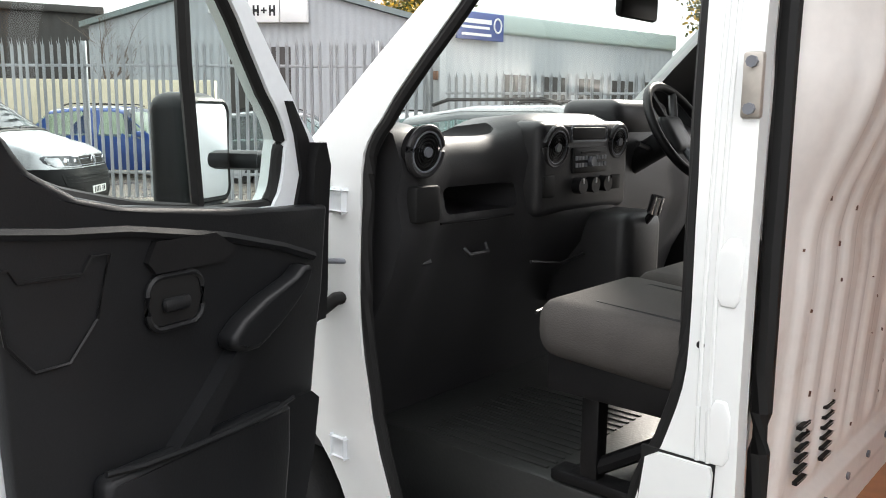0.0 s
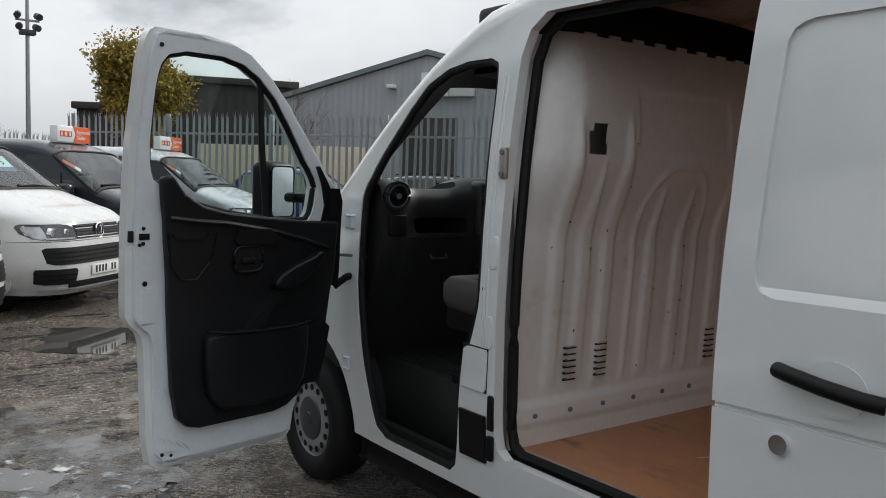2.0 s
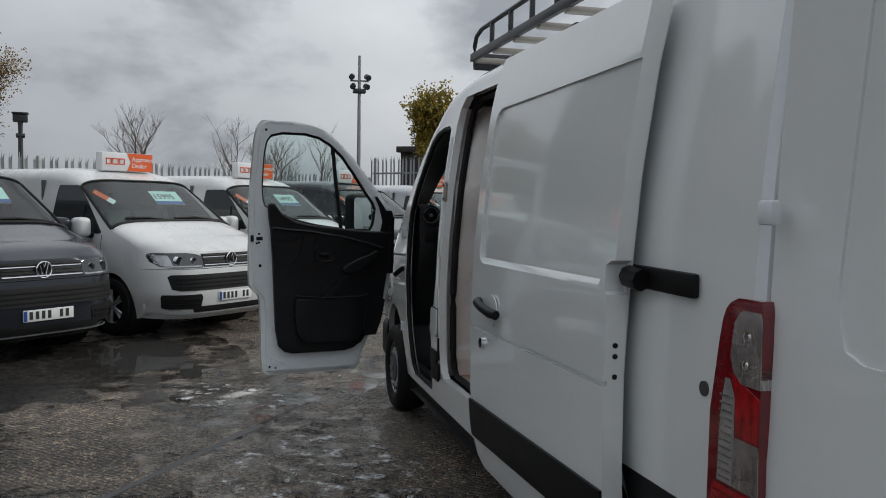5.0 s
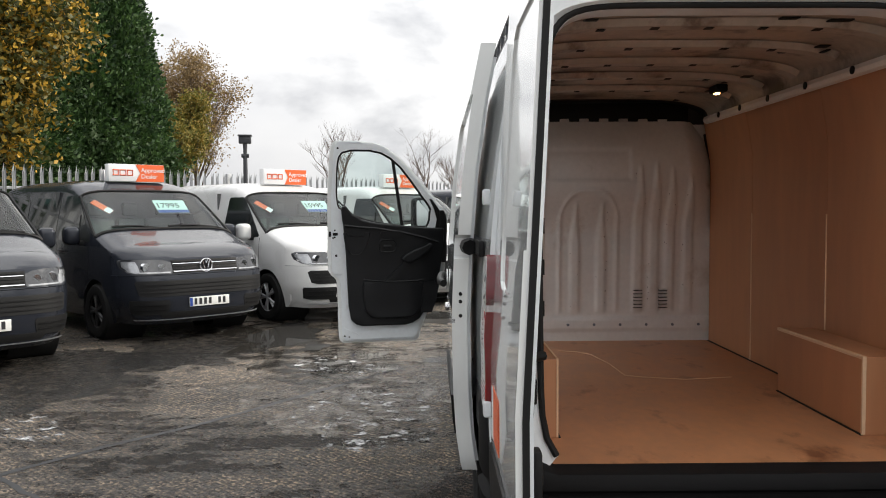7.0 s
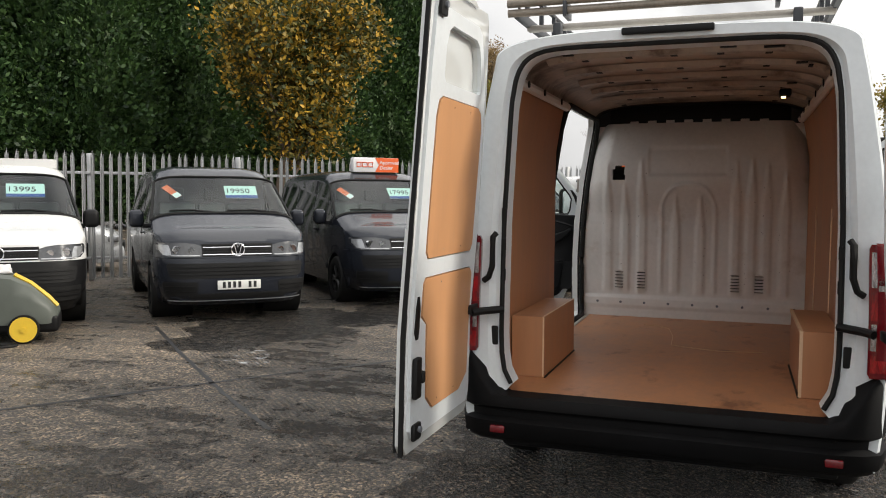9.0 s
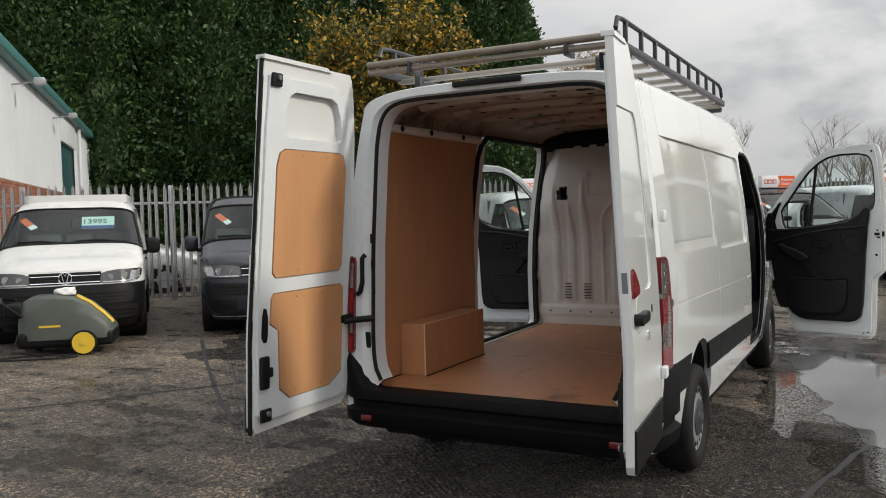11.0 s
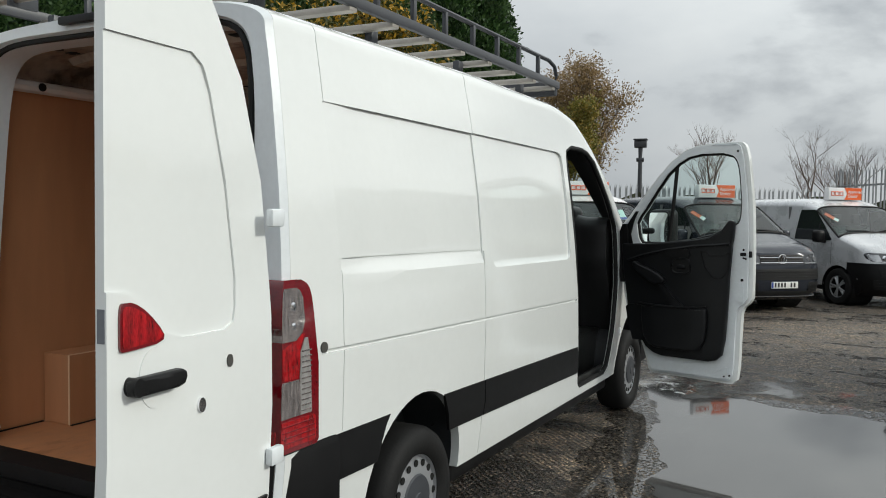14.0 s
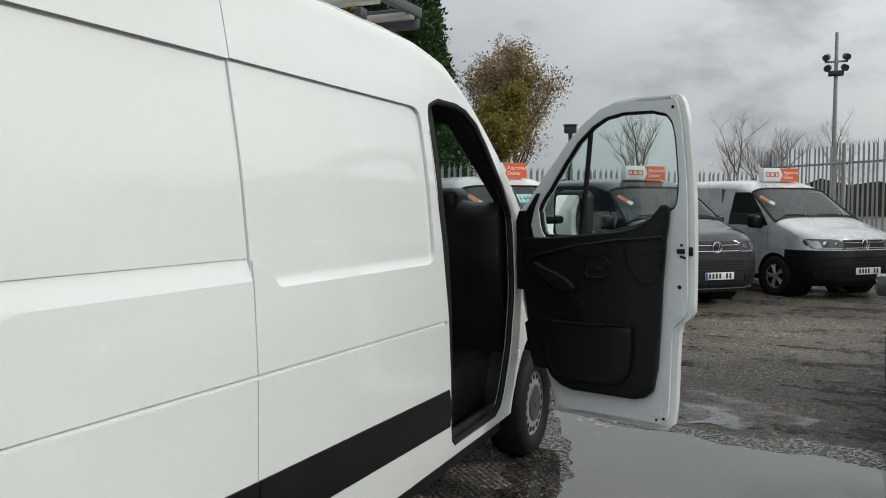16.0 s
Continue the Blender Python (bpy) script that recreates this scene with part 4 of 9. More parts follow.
def front_door(s, angle, parent):
    """s: -1 passenger side, 1 driver side. Built shut, hung on its hinge line, then swung open."""
    DOOR, WINDOW, PANEL = [[(z, a * 0.94, b * 0.94) for z, a, b in (soft(rows, 3) if rows is not PANEL_ROWS else rows)] for rows in (DOOR_ROWS, WINDOW_ROWS, PANEL_ROWS)]
    d = new("front_door")
    d.parent = parent
    d.matrix_basis = pose(-0.915, -1.11 if s < 0 else 1.03, 0, 0, 0, s * angle)
    yo = lambda u, z: s * (interp(WIDTHS, z) - 1.005)
    yi = lambda t: (lambda u, z: s * (interp(WIDTHS, z) - 1.005 - t))
    cut = rows_solid(WINDOW, yi(0.3), yi(-0.3), fine=0.3)
    skin = carve(rows_solid(DOOR, yi(0.05), yo), [cut])
    part("door_shell", skin, [M_WHITE, M_JAMB, M_JAMB], d, "white painted steel door", sharp=30)
    flange = rows_solid([(z + (0.025 if k < 2 else -0.02 if k > len(DOOR) - 3 else 0), a + 0.03, b - 0.03) for k, (z, a, b) in enumerate(DOOR)], yi(0.075), yi(0.045))
    part("inner_flange", carve(flange, [rows_solid(WINDOW, yi(0.3), yi(-0.3), fine=0.3)]), M_JAMB, d, "white inner door frame", sharp=30)
    # window channel, glass, divider
    pts = [(b, z) for z, a, b in WINDOW] + [(a, z) for z, a, b in WINDOW[::-1]]
    part("window_seal", tube([(u, yi(0.05)(u, z), z) for u, z in pts], 0.016, 8, closed=True), M_RUBBER, d, "black window seal")
    gl = bmesh.new()
    gv = [gl.verts.new((u, yi(0.03)(u, z), z)) for u, z in pts]
    n = len(WINDOW)
    for k in range(n - 1):
        gl.faces.new((gv[k], gv[k + 1], gv[2 * n - 2 - k], gv[2 * n - 1 - k]))
    pane = part("window_glass", gl, M_GLASS, d, "tinted door glass")
    pane.visible_shadow = False
    part("window_divider", tube([(0.40, yi(0.045)(0, 1.42), 1.42), (0.452, yi(0.045)(0, 1.75), 1.75), (0.50, yi(0.045)(0, 2.05), 2.05)], 0.015, 6), M_RUBBER, d, "black window divider bar")
    # trim
    tp = rows_solid(PANEL, yi(0.125), yi(0.07), fine=0.04)
    bmesh.ops.bevel(tp, geom=[e for e in tp.edges if e.calc_face_angle(0) > 0.9], offset=0.014, segments=2, profile=0.5, affect="EDGES")
    trim = part("door_trim", tp, M_TRIM, d, "black moulded plastic door trim", sharp=50)
    sail = rows_solid([(1.40, 0.03, 0.12), (1.50, 0.03, 0.10), (1.60, 0.09, 0.13), (1.68, 0.15, 0.17)], yi(0.085), yi(0.03))
    part("mirror_sail", sail, M_BLACK, d, "black corner panel")
    part("hinge_side_trim", rows_solid([(1.12, 0.02, 0.06), (1.2, 0.015, 0.075), (1.52, 0.02, 0.085), (1.58, 0.045, 0.075)], yi(0.112), yi(0.06)), M_BLACK, d, "black rounded trim end")
    ledge = tube([(u, yi(0.128)(u, z), z) for u, z in ((0.92, 1.452), (0.80, 1.438), (0.66, 1.428), (0.55, 1.41), (0.40, 1.385), (0.22, 1.34), (0.10, 1.30))], 0.012, 6)
    part("trim_ledge", ledge, M_TRIM, trim)
    # map pocket and its lip, armrest sweep
    pk = rows_solid([(0.64, 0.37, 0.66), (0.66, 0.31, 0.71), (0.72, 0.262, 0.75), (0.85, 0.24, 0.765), (0.955, 0.235, 0.758), (0.968, 0.245, 0.745)], yi(0.175), yi(0.12), fine=0.03)
    bmesh.ops.bevel(pk, geom=[e for e in pk.edges if e.calc_face_angle(0) > 0.9], offset=0.016, segments=2, profile=0.5, affect="EDGES")
    part("door_pocket", pk, M_TRIM, trim, "black door pocket", sharp=50)
    part("pocket_lip", tube([(u, yi(0.174)(u, z), z) for u, z in ((0.762, 0.985), (0.68, 0.972), (0.55, 0.964), (0.40, 0.962), (0.30, 0.966), (0.232, 0.978))], 0.007, 6), M_TRIM, trim)
    part("pocket_divider", rows_solid([(0.965, 0.50, 0.58), (1.06, 0.42, 0.475), (1.15, 0.345, 0.385)], yi(0.165), yi(0.12)), M_TRIM, trim)
    part("speaker_cover", rows_solid([(0.68, 0.16, 0.25), (0.78, 0.12, 0.25), (0.93, 0.09, 0.24), (0.955, 0.12, 0.22)], yi(0.14), yi(0.12), fine=0.03), M_TRIM, trim)
    arm = rows_solid([(1.125, 0.34, 0.39), (1.14, 0.31, 0.42), (1.165, 0.265, 0.43), (1.20, 0.215, 0.39), (1.235, 0.175, 0.32), (1.27, 0.155, 0.215), (1.292, 0.158, 0.185)], yi(0.178), yi(0.12), fine=0.02)
    bmesh.ops.bevel(arm, geom=[e for e in arm.edges if e.calc_face_angle(0) > 0.9], offset=0.014, segments=3, profile=0.5, affect="EDGES")
    part("pull_handle", arm, M_TRIM, trim, "black pull handle", sharp=60)
    hb = rows_solid([(1.225, 0.49, 0.60), (1.24, 0.47, 0.62), (1.30, 0.47, 0.62), (1.32, 0.49, 0.60)], yi(0.132), yi(0.12))
    hd = part("release_surround", hb, M_RUBBER, trim, "black handle surround")
    part("release_ring", tube([(u, yi(0.133)(0, 1.27), z) for u, z in rrect(0.475, 0.618, 1.218, 1.326, 0.035)], 0.007, 6, closed=True), M_TRIM, hd)
    part("release_lever", box(0.515, 0.585, min(yi(0.15)(0, 1.27), yi(0.13)(0, 1.27)), max(yi(0.15)(0, 1.27), yi(0.13)(0, 1.27)), 1.252, 1.282, 0.010), M_TRIM, hd, "black release lever")
    part("switch_pod", rows_solid([(1.335, 0.42, 0.60), (1.36, 0.38, 0.62), (1.40, 0.44, 0.60)], yi(0.14), yi(0.12)), M_BLACK, trim)
    part("upper_pocket_line", tube([(u, yi(0.128)(u, z), z) for u, z in ((0.93, 1.385), (0.90, 1.39), (0.885, 1.365), (0.76, 1.36), (0.74, 1.39), (0.70, 1.39), (0.73, 1.27), (0.79, 1.20), (0.86, 1.20), (0.91, 1.26), (0.93, 1.385))], 0.004, 5), M_BLACK, trim)
    # latch and drain holes on the free edge
    lt = part("door_latch", box(1.030, 1.052, min(yi(0.06)(0, 1.38), yi(0.02)(0, 1.38)), max(yi(0.06)(0, 1.38), yi(0.02)(0, 1.38)), 1.355, 1.40, 0.004), M_RUBBER, d, "black door latch")
    for u, z, r in ((1.0, 1.41, 0.008), (1.0, 1.35, 0.008), (1.015, 1.345, 0.008), (0.99, 1.19, 0.011), (0.975, 2.115, 0.009), (0.925, 0.487, 0.008), (0.885, 0.477, 0.007)):
        part("door_hole", cyl((u, yi(0.0775)(u, z), z), (u, yi(0.073)(u, z), z), r, 10), M_RUBBER, d)
    part("latch_slot", rows_solid([(1.365, 0.975, 1.018), (1.39, 0.975, 1.018)], yi(0.079), yi(0.07)), M_RUBBER, d)
    part("lower_pressing", rows_solid([(0.495, 0.86, 0.91), (0.545, 0.89, 0.91)], yi(0.081), yi(0.07)), M_JAMB, d)
    for k in range(4):
        u, z = 0.80 + 0.032 * k, 0.487 + 0.014 * k
        part("pressed_rib", tube([(u, yi(0.0765)(u, z), z), (u + 0.030, yi(0.0765)(u, z), z + 0.030)], 0.0035, 6), M_JAMB, d)
    part("side_pressing", rows_solid([(1.03, 0.95, 1.005), (1.15, 0.93, 1.0), (1.17, 0.95, 0.995)], yi(0.082), yi(0.07)), M_JAMB, d)
    part("rub_strip", rows_solid([(0.545, 0.31, 0.958), (0.725, 0.23, 0.958)], yo, yi(-0.016)), M_BLACK, d, "black plastic rub strip")
    part("outer_handle", box(0.78, 0.96, min(yi(-0.012)(0, 1.15), yi(-0.045)(0, 1.15)), max(yi(-0.012)(0, 1.15), yi(-0.045)(0, 1.15)), 1.13, 1.175, 0.012), M_BLACK, d, "black door handle")
    # mirror
    mi = new("mirror")
    mi.parent = d
    mi.matrix_basis = pose(0.25, 0.09, 0, 0, 0, -14.3) if s > 0 else pose(0.172, -0.160, 0, 0, 0, 14.3)
    o = lambda a, b: (min(s * a, s * b), max(s * a, s * b))
    mw = 0.112 if s > 0 else 0.094
    hs = box(-mw, mw, *o(0.002, 0.125), 1.305, 1.70, 0.045, seg=4)
    part("mirror_housing", hs, M_BLACK, mi, "black mirror housing")
    for z0, z1 in ((1.435, 1.675), (1.33, 1.415)):
        part("mirror_glass", plate([(x, z) for x, z in rrect(0.016 - mw, mw - 0.016, z0, z1, 0.03)], 0.004), M_MIRROR, mi, "mirror glass", m=Matrix.Translation((0, -s * 0.003, 0)))
        part("mirror_rim", tube([(x, -s * 0.003, z) for x, z in rrect(0.010 - mw, mw - 0.010, z0 - 0.004, z1 + 0.004, 0.03)], 0.008, 6, closed=True), M_BLACK, mi)
    part("mirror_arm", box(-0.20, -0.10, *o(-0.09, 0.06), 1.50, 1.55, 0.02), M_BLACK, mi, "black mirror arm")
    part("mirror_arm", box(-0.20, -0.10, *o(-0.09, 0.06), 1.37, 1.41, 0.016), M_BLACK, mi, "black mirror arm")
    return d


front_door(-1, 79.0, van)
front_door(1, 76.0, van)

# ---- sliding door, run back along the passenger side ----
SW = [(0.3, 1.07), (0.40, 1.10), (0.55, 1.122), (0.75, 1.135), (1.1, 1.14), (1.4, 1.128), (1.75, 1.10), (2.08, 1.055), (2.35, 1.0)]
sd_y = lambda d: (lambda x, z: -(interp(SW, z) + d))
SDOOR = [(0.38, 1.42, 2.75), (0.42, 1.34, 2.77), (0.50, 1.30, 2.78), (1.20, 1.29, 2.772), (1.36, 1.29, 2.768), (1.37, 1.29, 2.748), (1.455, 1.29, 2.745), (1.47, 1.29, 2.78), (2.2, 1.30, 2.79), (2.29, 1.32, 2.79), (2.33, 1.36, 2.79)]
sl_dish = dished(1.352, 0.024, 0.014)
sl_recess = rising(rows_solid([(1.350, 1.45, 2.68), (1.362, 1.41, 2.70), (1.376, 1.397, 2.71), (1.380, 1.395, 2.72), (1.395, 1.39, 2.70), (1.43, 1.386, 2.73), (1.47, 1.386, 2.9), (2.02, 1.40, 2.9), (2.05, 1.415, 2.9), (2.065, 1.44, 2.9), (2.072, 1.47, 2.9)],
                              lambda x, z: sd_y(-0.001 - sl_dish(z))(x, z), sd_y(0.3), fine=0.05, nx=9), 0.012)
sl_groove = rising(rows_solid([(1.030, 1.2, 2.9), (1.048, 1.2, 2.9)], sd_y(-0.014), sd_y(0.3)), 0.016)
sdoor = new("sliding_door")
sdoor.parent = van
part("sliding_door_skin", carve(rows_solid(SDOOR, sd_y(-0.07), sd_y(0), fine=0.05), [sl_recess, sl_groove]), [M_WHITE, M_JAMB, M_JAMB], sdoor, "white sliding side door", sharp=28)
part("sliding_door_edge", rows_solid([(0.42, 1.37, 2.74), (2.27, 1.35, 2.77)], sd_y(-0.085), sd_y(-0.068)), M_JAMB, sdoor)
part("rub_strip", rising(rows_solid([(0.485, 1.315, 2.77), (0.665, 1.305, 2.775)], sd_y(-0.004), sd_y(0.016), fine=0.03), 0.03), M_BLACK, sdoor, "black plastic rub strip")
hp = part("handle_dish", plate([(1.63 + 0.085 * math.cos(a), 1.165 + 0.07 * math.sin(a)) for a in [2 * math.pi * k / 24 for k in range(24)]], 0.006), M_WHITE, sdoor, m=Matrix.Translation((0, -1.146, 0)))
hnd = tube([(1.49, -1.16, 1.19), (1.53, -1.178, 1.188), (1.62, -1.185, 1.176), (1.72, -1.182, 1.165), (1.765, -1.165, 1.16)], 0.021, 10)
part("door_handle", hnd, M_BLACK, sdoor, "black door handle")
part("lock_barrel", cyl((1.50, -1.138, 0.995), (1.50, -1.152, 0.995), 0.026, 20), M_CHROME, sdoor, "round chrome lock")
part("slide_arm", tube([(2.72, -1.03, 1.42), (2.80, -1.07, 1.42), (2.86, -1.06, 1.415)], 0.035, 8), M_BLACK, sdoor, "black slide arm")
for x, z in ((2.772, 1.20), (2.772, 1.165), (2.772, 1.10), (2.772, 0.66)):
    part("edge_hole", cyl((x + 0.0, -1.10, z), (x + 0.004, -1.10, z), 0.009, 8), M_RUBBER, sdoor)
part("slide_track", box(1.76, 3.10, -1.035, -1.008, 1.385, 1.455, 0.008), M_BLACK, van, "black sliding door track")

# ---- rear doors ----
RD = [(0.50, 0.10, 0.96), (0.54, 0.04, 0.995), (0.70, 0.0, 1.0), (1.4, 0.0, 1.0), (1.75, 0.01, 1.0), (2.08, 0.03, 1.0), (2.28, 0.06, 1.0), (2.38, 0.08, 1.0), (2.43, 0.10, 1.0), (2.455, 0.12, 1.0)]
SHOULDER = [(1.3, 0.0), (1.75, 0.06), (2.08, 0.18), (2.31, 0.36), (2.46, 0.5)]


def rear_door(s, angle, parent):
    """s: 1 passenger side, the wide leaf; -1 driver side, the narrow leaf. Inner face towards s along local y."""
    d = new("rear_door")
    d.parent = parent
    d.matrix_basis = pose(3.425 if s > 0 else 3.50, -s * (1.005 if s > 0 else 1.035), 0, 0, 0, angle)
    f = lambda t: (lambda u, z: s * t)
    def sh(bm):
        for v in bm.verts:
            z = v.co.z
            if s > 0:
                v.co.x = v.co.x * 0.925 - 0.055 * (z - 0.5)
                v.co.z = z + 0.045 * max(0.0, z - 0.6)
            else:
                e = interp(SHOULDER, z)
                v.co.x = (e + v.co.x * (1 - e)) * 0.73 - 0.06 * (z - 0.5)
            v.co.y = v.co.y * 0.64 + s * 0.06 * max(0.0, z - 1.0)
        return bm
    R = lambda rows, a, b, fine=0.1: rows_solid(rows, f(a), f(b), fine=fine)
    # pressed outer field, window blank and inner pockets
    outer = R([(1.28, 0.34, 0.60), (1.30, 0.28, 0.68), (1.35, 0.26, 0.75), (1.40, 0.255, 0.84), (1.43, 0.25, 0.90), (1.445, 0.25, 1.2), (2.02, 0.31, 1.2), (2.10, 0.34, 1.2), (2.13, 0.40, 1.2)], 0.012, -0.2)
    inner_win = R([(2.05, 0.22, 0.76), (2.07, 0.20, 0.79), (2.20, 0.23, 0.79), (2.27, 0.27, 0.76), (2.295, 0.33, 0.71)], 0.02, 0.2)
    skin = carve(R(RD, 0.06, 0.0), [outer, inner_win])
    part("rear_door_skin", sh(skin), [M_WHITE, M_JAMB, M_JAMB], d, "white painted rear door", sharp=28)
    # raised inner frame
    fr = R([(0.56, 0.12, 0.92), (0.60, 0.08, 0.96), (1.4, 0.05, 0.965), (2.1, 0.12, 0.965), (2.33, 0.24, 0.95), (2.36, 0.3, 0.94)], 0.085, 0.055)
    c1 = R([(1.30, 0.17, 0.83), (1.33, 0.14, 0.865), (1.9, 0.14, 0.865), (1.97, 0.17, 0.84), (1.99, 0.22, 0.79)], 0.04, 0.2)
    c2 = R([(0.64, 0.26, 0.68), (0.70, 0.12, 0.77), (1.02, 0.10, 0.785), (1.06, 0.10, 0.865), (1.20, 0.11, 0.865), (1.225, 0.15, 0.84)], 0.04, 0.2)
    c3 = R([(2.05, 0.22, 0.76), (2.07, 0.20, 0.79), (2.20, 0.23, 0.79), (2.27, 0.27, 0.76), (2.295, 0.33, 0.71)], 0.0, 0.2)
    part("inner_frame", sh(carve(fr, [c1, c2, c3])), M_JAMB, d, "white pressed inner frame", sharp=30)
    for rows in ([(1.305, 0.18, 0.825), (1.335, 0.15, 0.857), (1.895, 0.15, 0.857), (1.965, 0.18, 0.832), (1.985, 0.23, 0.78)],
                 [(0.645, 0.27, 0.67), (0.705, 0.13, 0.76), (1.015, 0.11, 0.775), (1.065, 0.11, 0.855), (1.195, 0.12, 0.855), (1.22, 0.16, 0.83)]):
        p = part("ply_door_panel", sh(R(rows, 0.092, 0.06)), M_PLY_DOOR, d, "light plywood door panel")
        zs = (rows[0][0] + 0.03, rows[-1][0] - 0.03)
        for z in zs:
            for u in (0.36, 0.62):
                part("screw", sh(cyl((u, s * 0.0915, z), (u, s * 0.0935, z), 0.004, 6)), M_CHROME, p)
    if s > 0:
        part("door_edge_seal", sh(R([(0.50, 0.992, 1.010), (2.45, 0.992, 1.010)], 0.06, 0.03)), M_RUBBER, d, "black rubber edge seal")
    part("door_top_lip", sh(R([(2.44, 0.34, 1.01), (2.462, 0.40, 1.01)], 0.085, -0.012)), M_WHITE, d)
    for z, w in ((0.59, 0.05), (2.34, 0.05)):
        lt = part("bolt_latch", sh(box(0.86, 0.95, min(s * 0.085, s * 0.115), max(s * 0.085, s * 0.115), z - 0.035, z + 0.035, 0.008)), M_RUBBER, d, "black bolt latch")
        part("latch_pin", sh(cyl((0.90, s * 0.115, z + 0.01), (0.90, s * 0.135, z + 0.01), 0.014, 10)), M_STEELDARK, lt)
    lt = part("main_latch", sh(box(0.885, 0.955, min(s * 0.085, s * 0.125), max(s * 0.085, s * 0.125), 0.73, 0.90, 0.01)), M_RUBBER, d, "black door latch")
    part("latch_claw", sh(box(0.865, 0.90, min(s * 0.085, s * 0.14), max(s * 0.085, s * 0.14), 0.79, 0.84, 0.008)), M_RUBBER, lt)
    part("grab_recess", sh(R([(0.97, 0.89, 0.915), (1.0, 0.88, 0.935), (1.10, 0.885, 0.935), (1.15, 0.905, 0.925)], 0.092, 0.084)), M_RUBBER, d, "black grab recess")
    part("frame_hole", sh(cyl((0.16, s * 0.0845, 1.60), (0.16, s * 0.0875, 1.60), 0.014, 12)), M_RUBBER, d)
    # check strap to the body
    st = part("door_check", sh(box(0.0, 0.13, min(s * 0.085, s * 0.12), max(s * 0.085, s * 0.12), 0.985, 1.03, 0.008)), M_RUBBER, d, "black door check")
    # outside fittings
    part("outer_strip", sh(R([(0.51, 0.09, 0.99), (0.70, 0.03, 0.995)], -0.002, -0.018)), M_BLACK, d, "black lower cladding")
    TRI = [(1.272, 0.90, 0.938), (1.278, 0.76, 0.944), (1.287, 0.722, 0.946), (1.30, 0.718, 0.946), (1.325, 0.742, 0.946), (1.355, 0.782, 0.946), (1.38, 0.825, 0.944), (1.395, 0.862, 0.940), (1.402, 0.89, 0.93)]
    if s < 0:
        rim = part("reflector_rim", sh(R(TRI, 0.004, -0.012, 0.02)), M_RED, d, "dark red reflector rim")
        part("rear_reflector", sh(R([(z * 0.86 + 1.333 * 0.14, a + 0.012, b - 0.010) for z, a, b in TRI], 0.0, -0.016, 0.02)), M_REDLENS, rim, "red triangular reflector lens")
        grip = R([(1.150, 0.68, 0.90), (1.156, 0.645, 0.915), (1.175, 0.63, 0.925), (1.192, 0.635, 0.92), (1.20, 0.66, 0.90)], -0.012, -0.058, 0.01)
        bmesh.ops.bevel(grip, geom=[e for e in grip.edges if e.calc_face_angle(0) > 0.9], offset=0.008, segments=3, profile=0.5, affect="EDGES")
        hd = part("outer_handle", sh(grip), M_BLACK, d, "black rear door handle", sharp=60)
        part("handle_boss", sh(cyl((0.895, 0.0, 1.176), (0.895, 0.062, 1.176), 0.026, 18)), M_BLACK, hd, "black handle end")
        part("handle_foot", sh(cyl((0.66, 0.0, 1.176), (0.66, 0.05, 1.176), 0.02, 12)), M_BLACK, hd)
        part("handle_dish", sh(cyl((0.76, -0.004, 1.185), (0.76, 0.004, 1.185), 0.085, 28)), M_WHITE, d)
        part("lock_barrel", sh(cyl((0.50, 0.0, 1.07), (0.50, 0.012, 1.07), 0.022, 16)), M_CHROME, d, "round chrome lock")
        part("door_plug", sh(cyl((0.31, 0.0, 1.18), (0.31, 0.006, 1.18), 0.02, 16)), M_PLUG, d, "grey rubber plug")
        part("edge_label", sh(box(0.996, 1.002, -0.05, -0.01, 1.30, 1.39)), M_STEELDARK, d, "grey sticker")
    else:
        lb = part("dealer_sticker", sh(box(0.10, 0.40, -0.004, -0.001, 0.74, 0.92)), M_ORANGE, d, "orange and white dealer sticker")
        part("sticker_white", sh(box(0.10, 0.17, -0.006, -0.003, 0.74, 0.92)), M_SIGNWHITE, lb)
    for z in (0.825, 1.63):
        part("rear_hinge", box(-0.045 if s > 0 else -0.06, 0.012, min(-s * 0.03, s * 0.0), max(-s * 0.03, s * 0.0), z - 0.03, z + 0.03, 0.008), M_JAMB, d, "white door hinge")
    return d


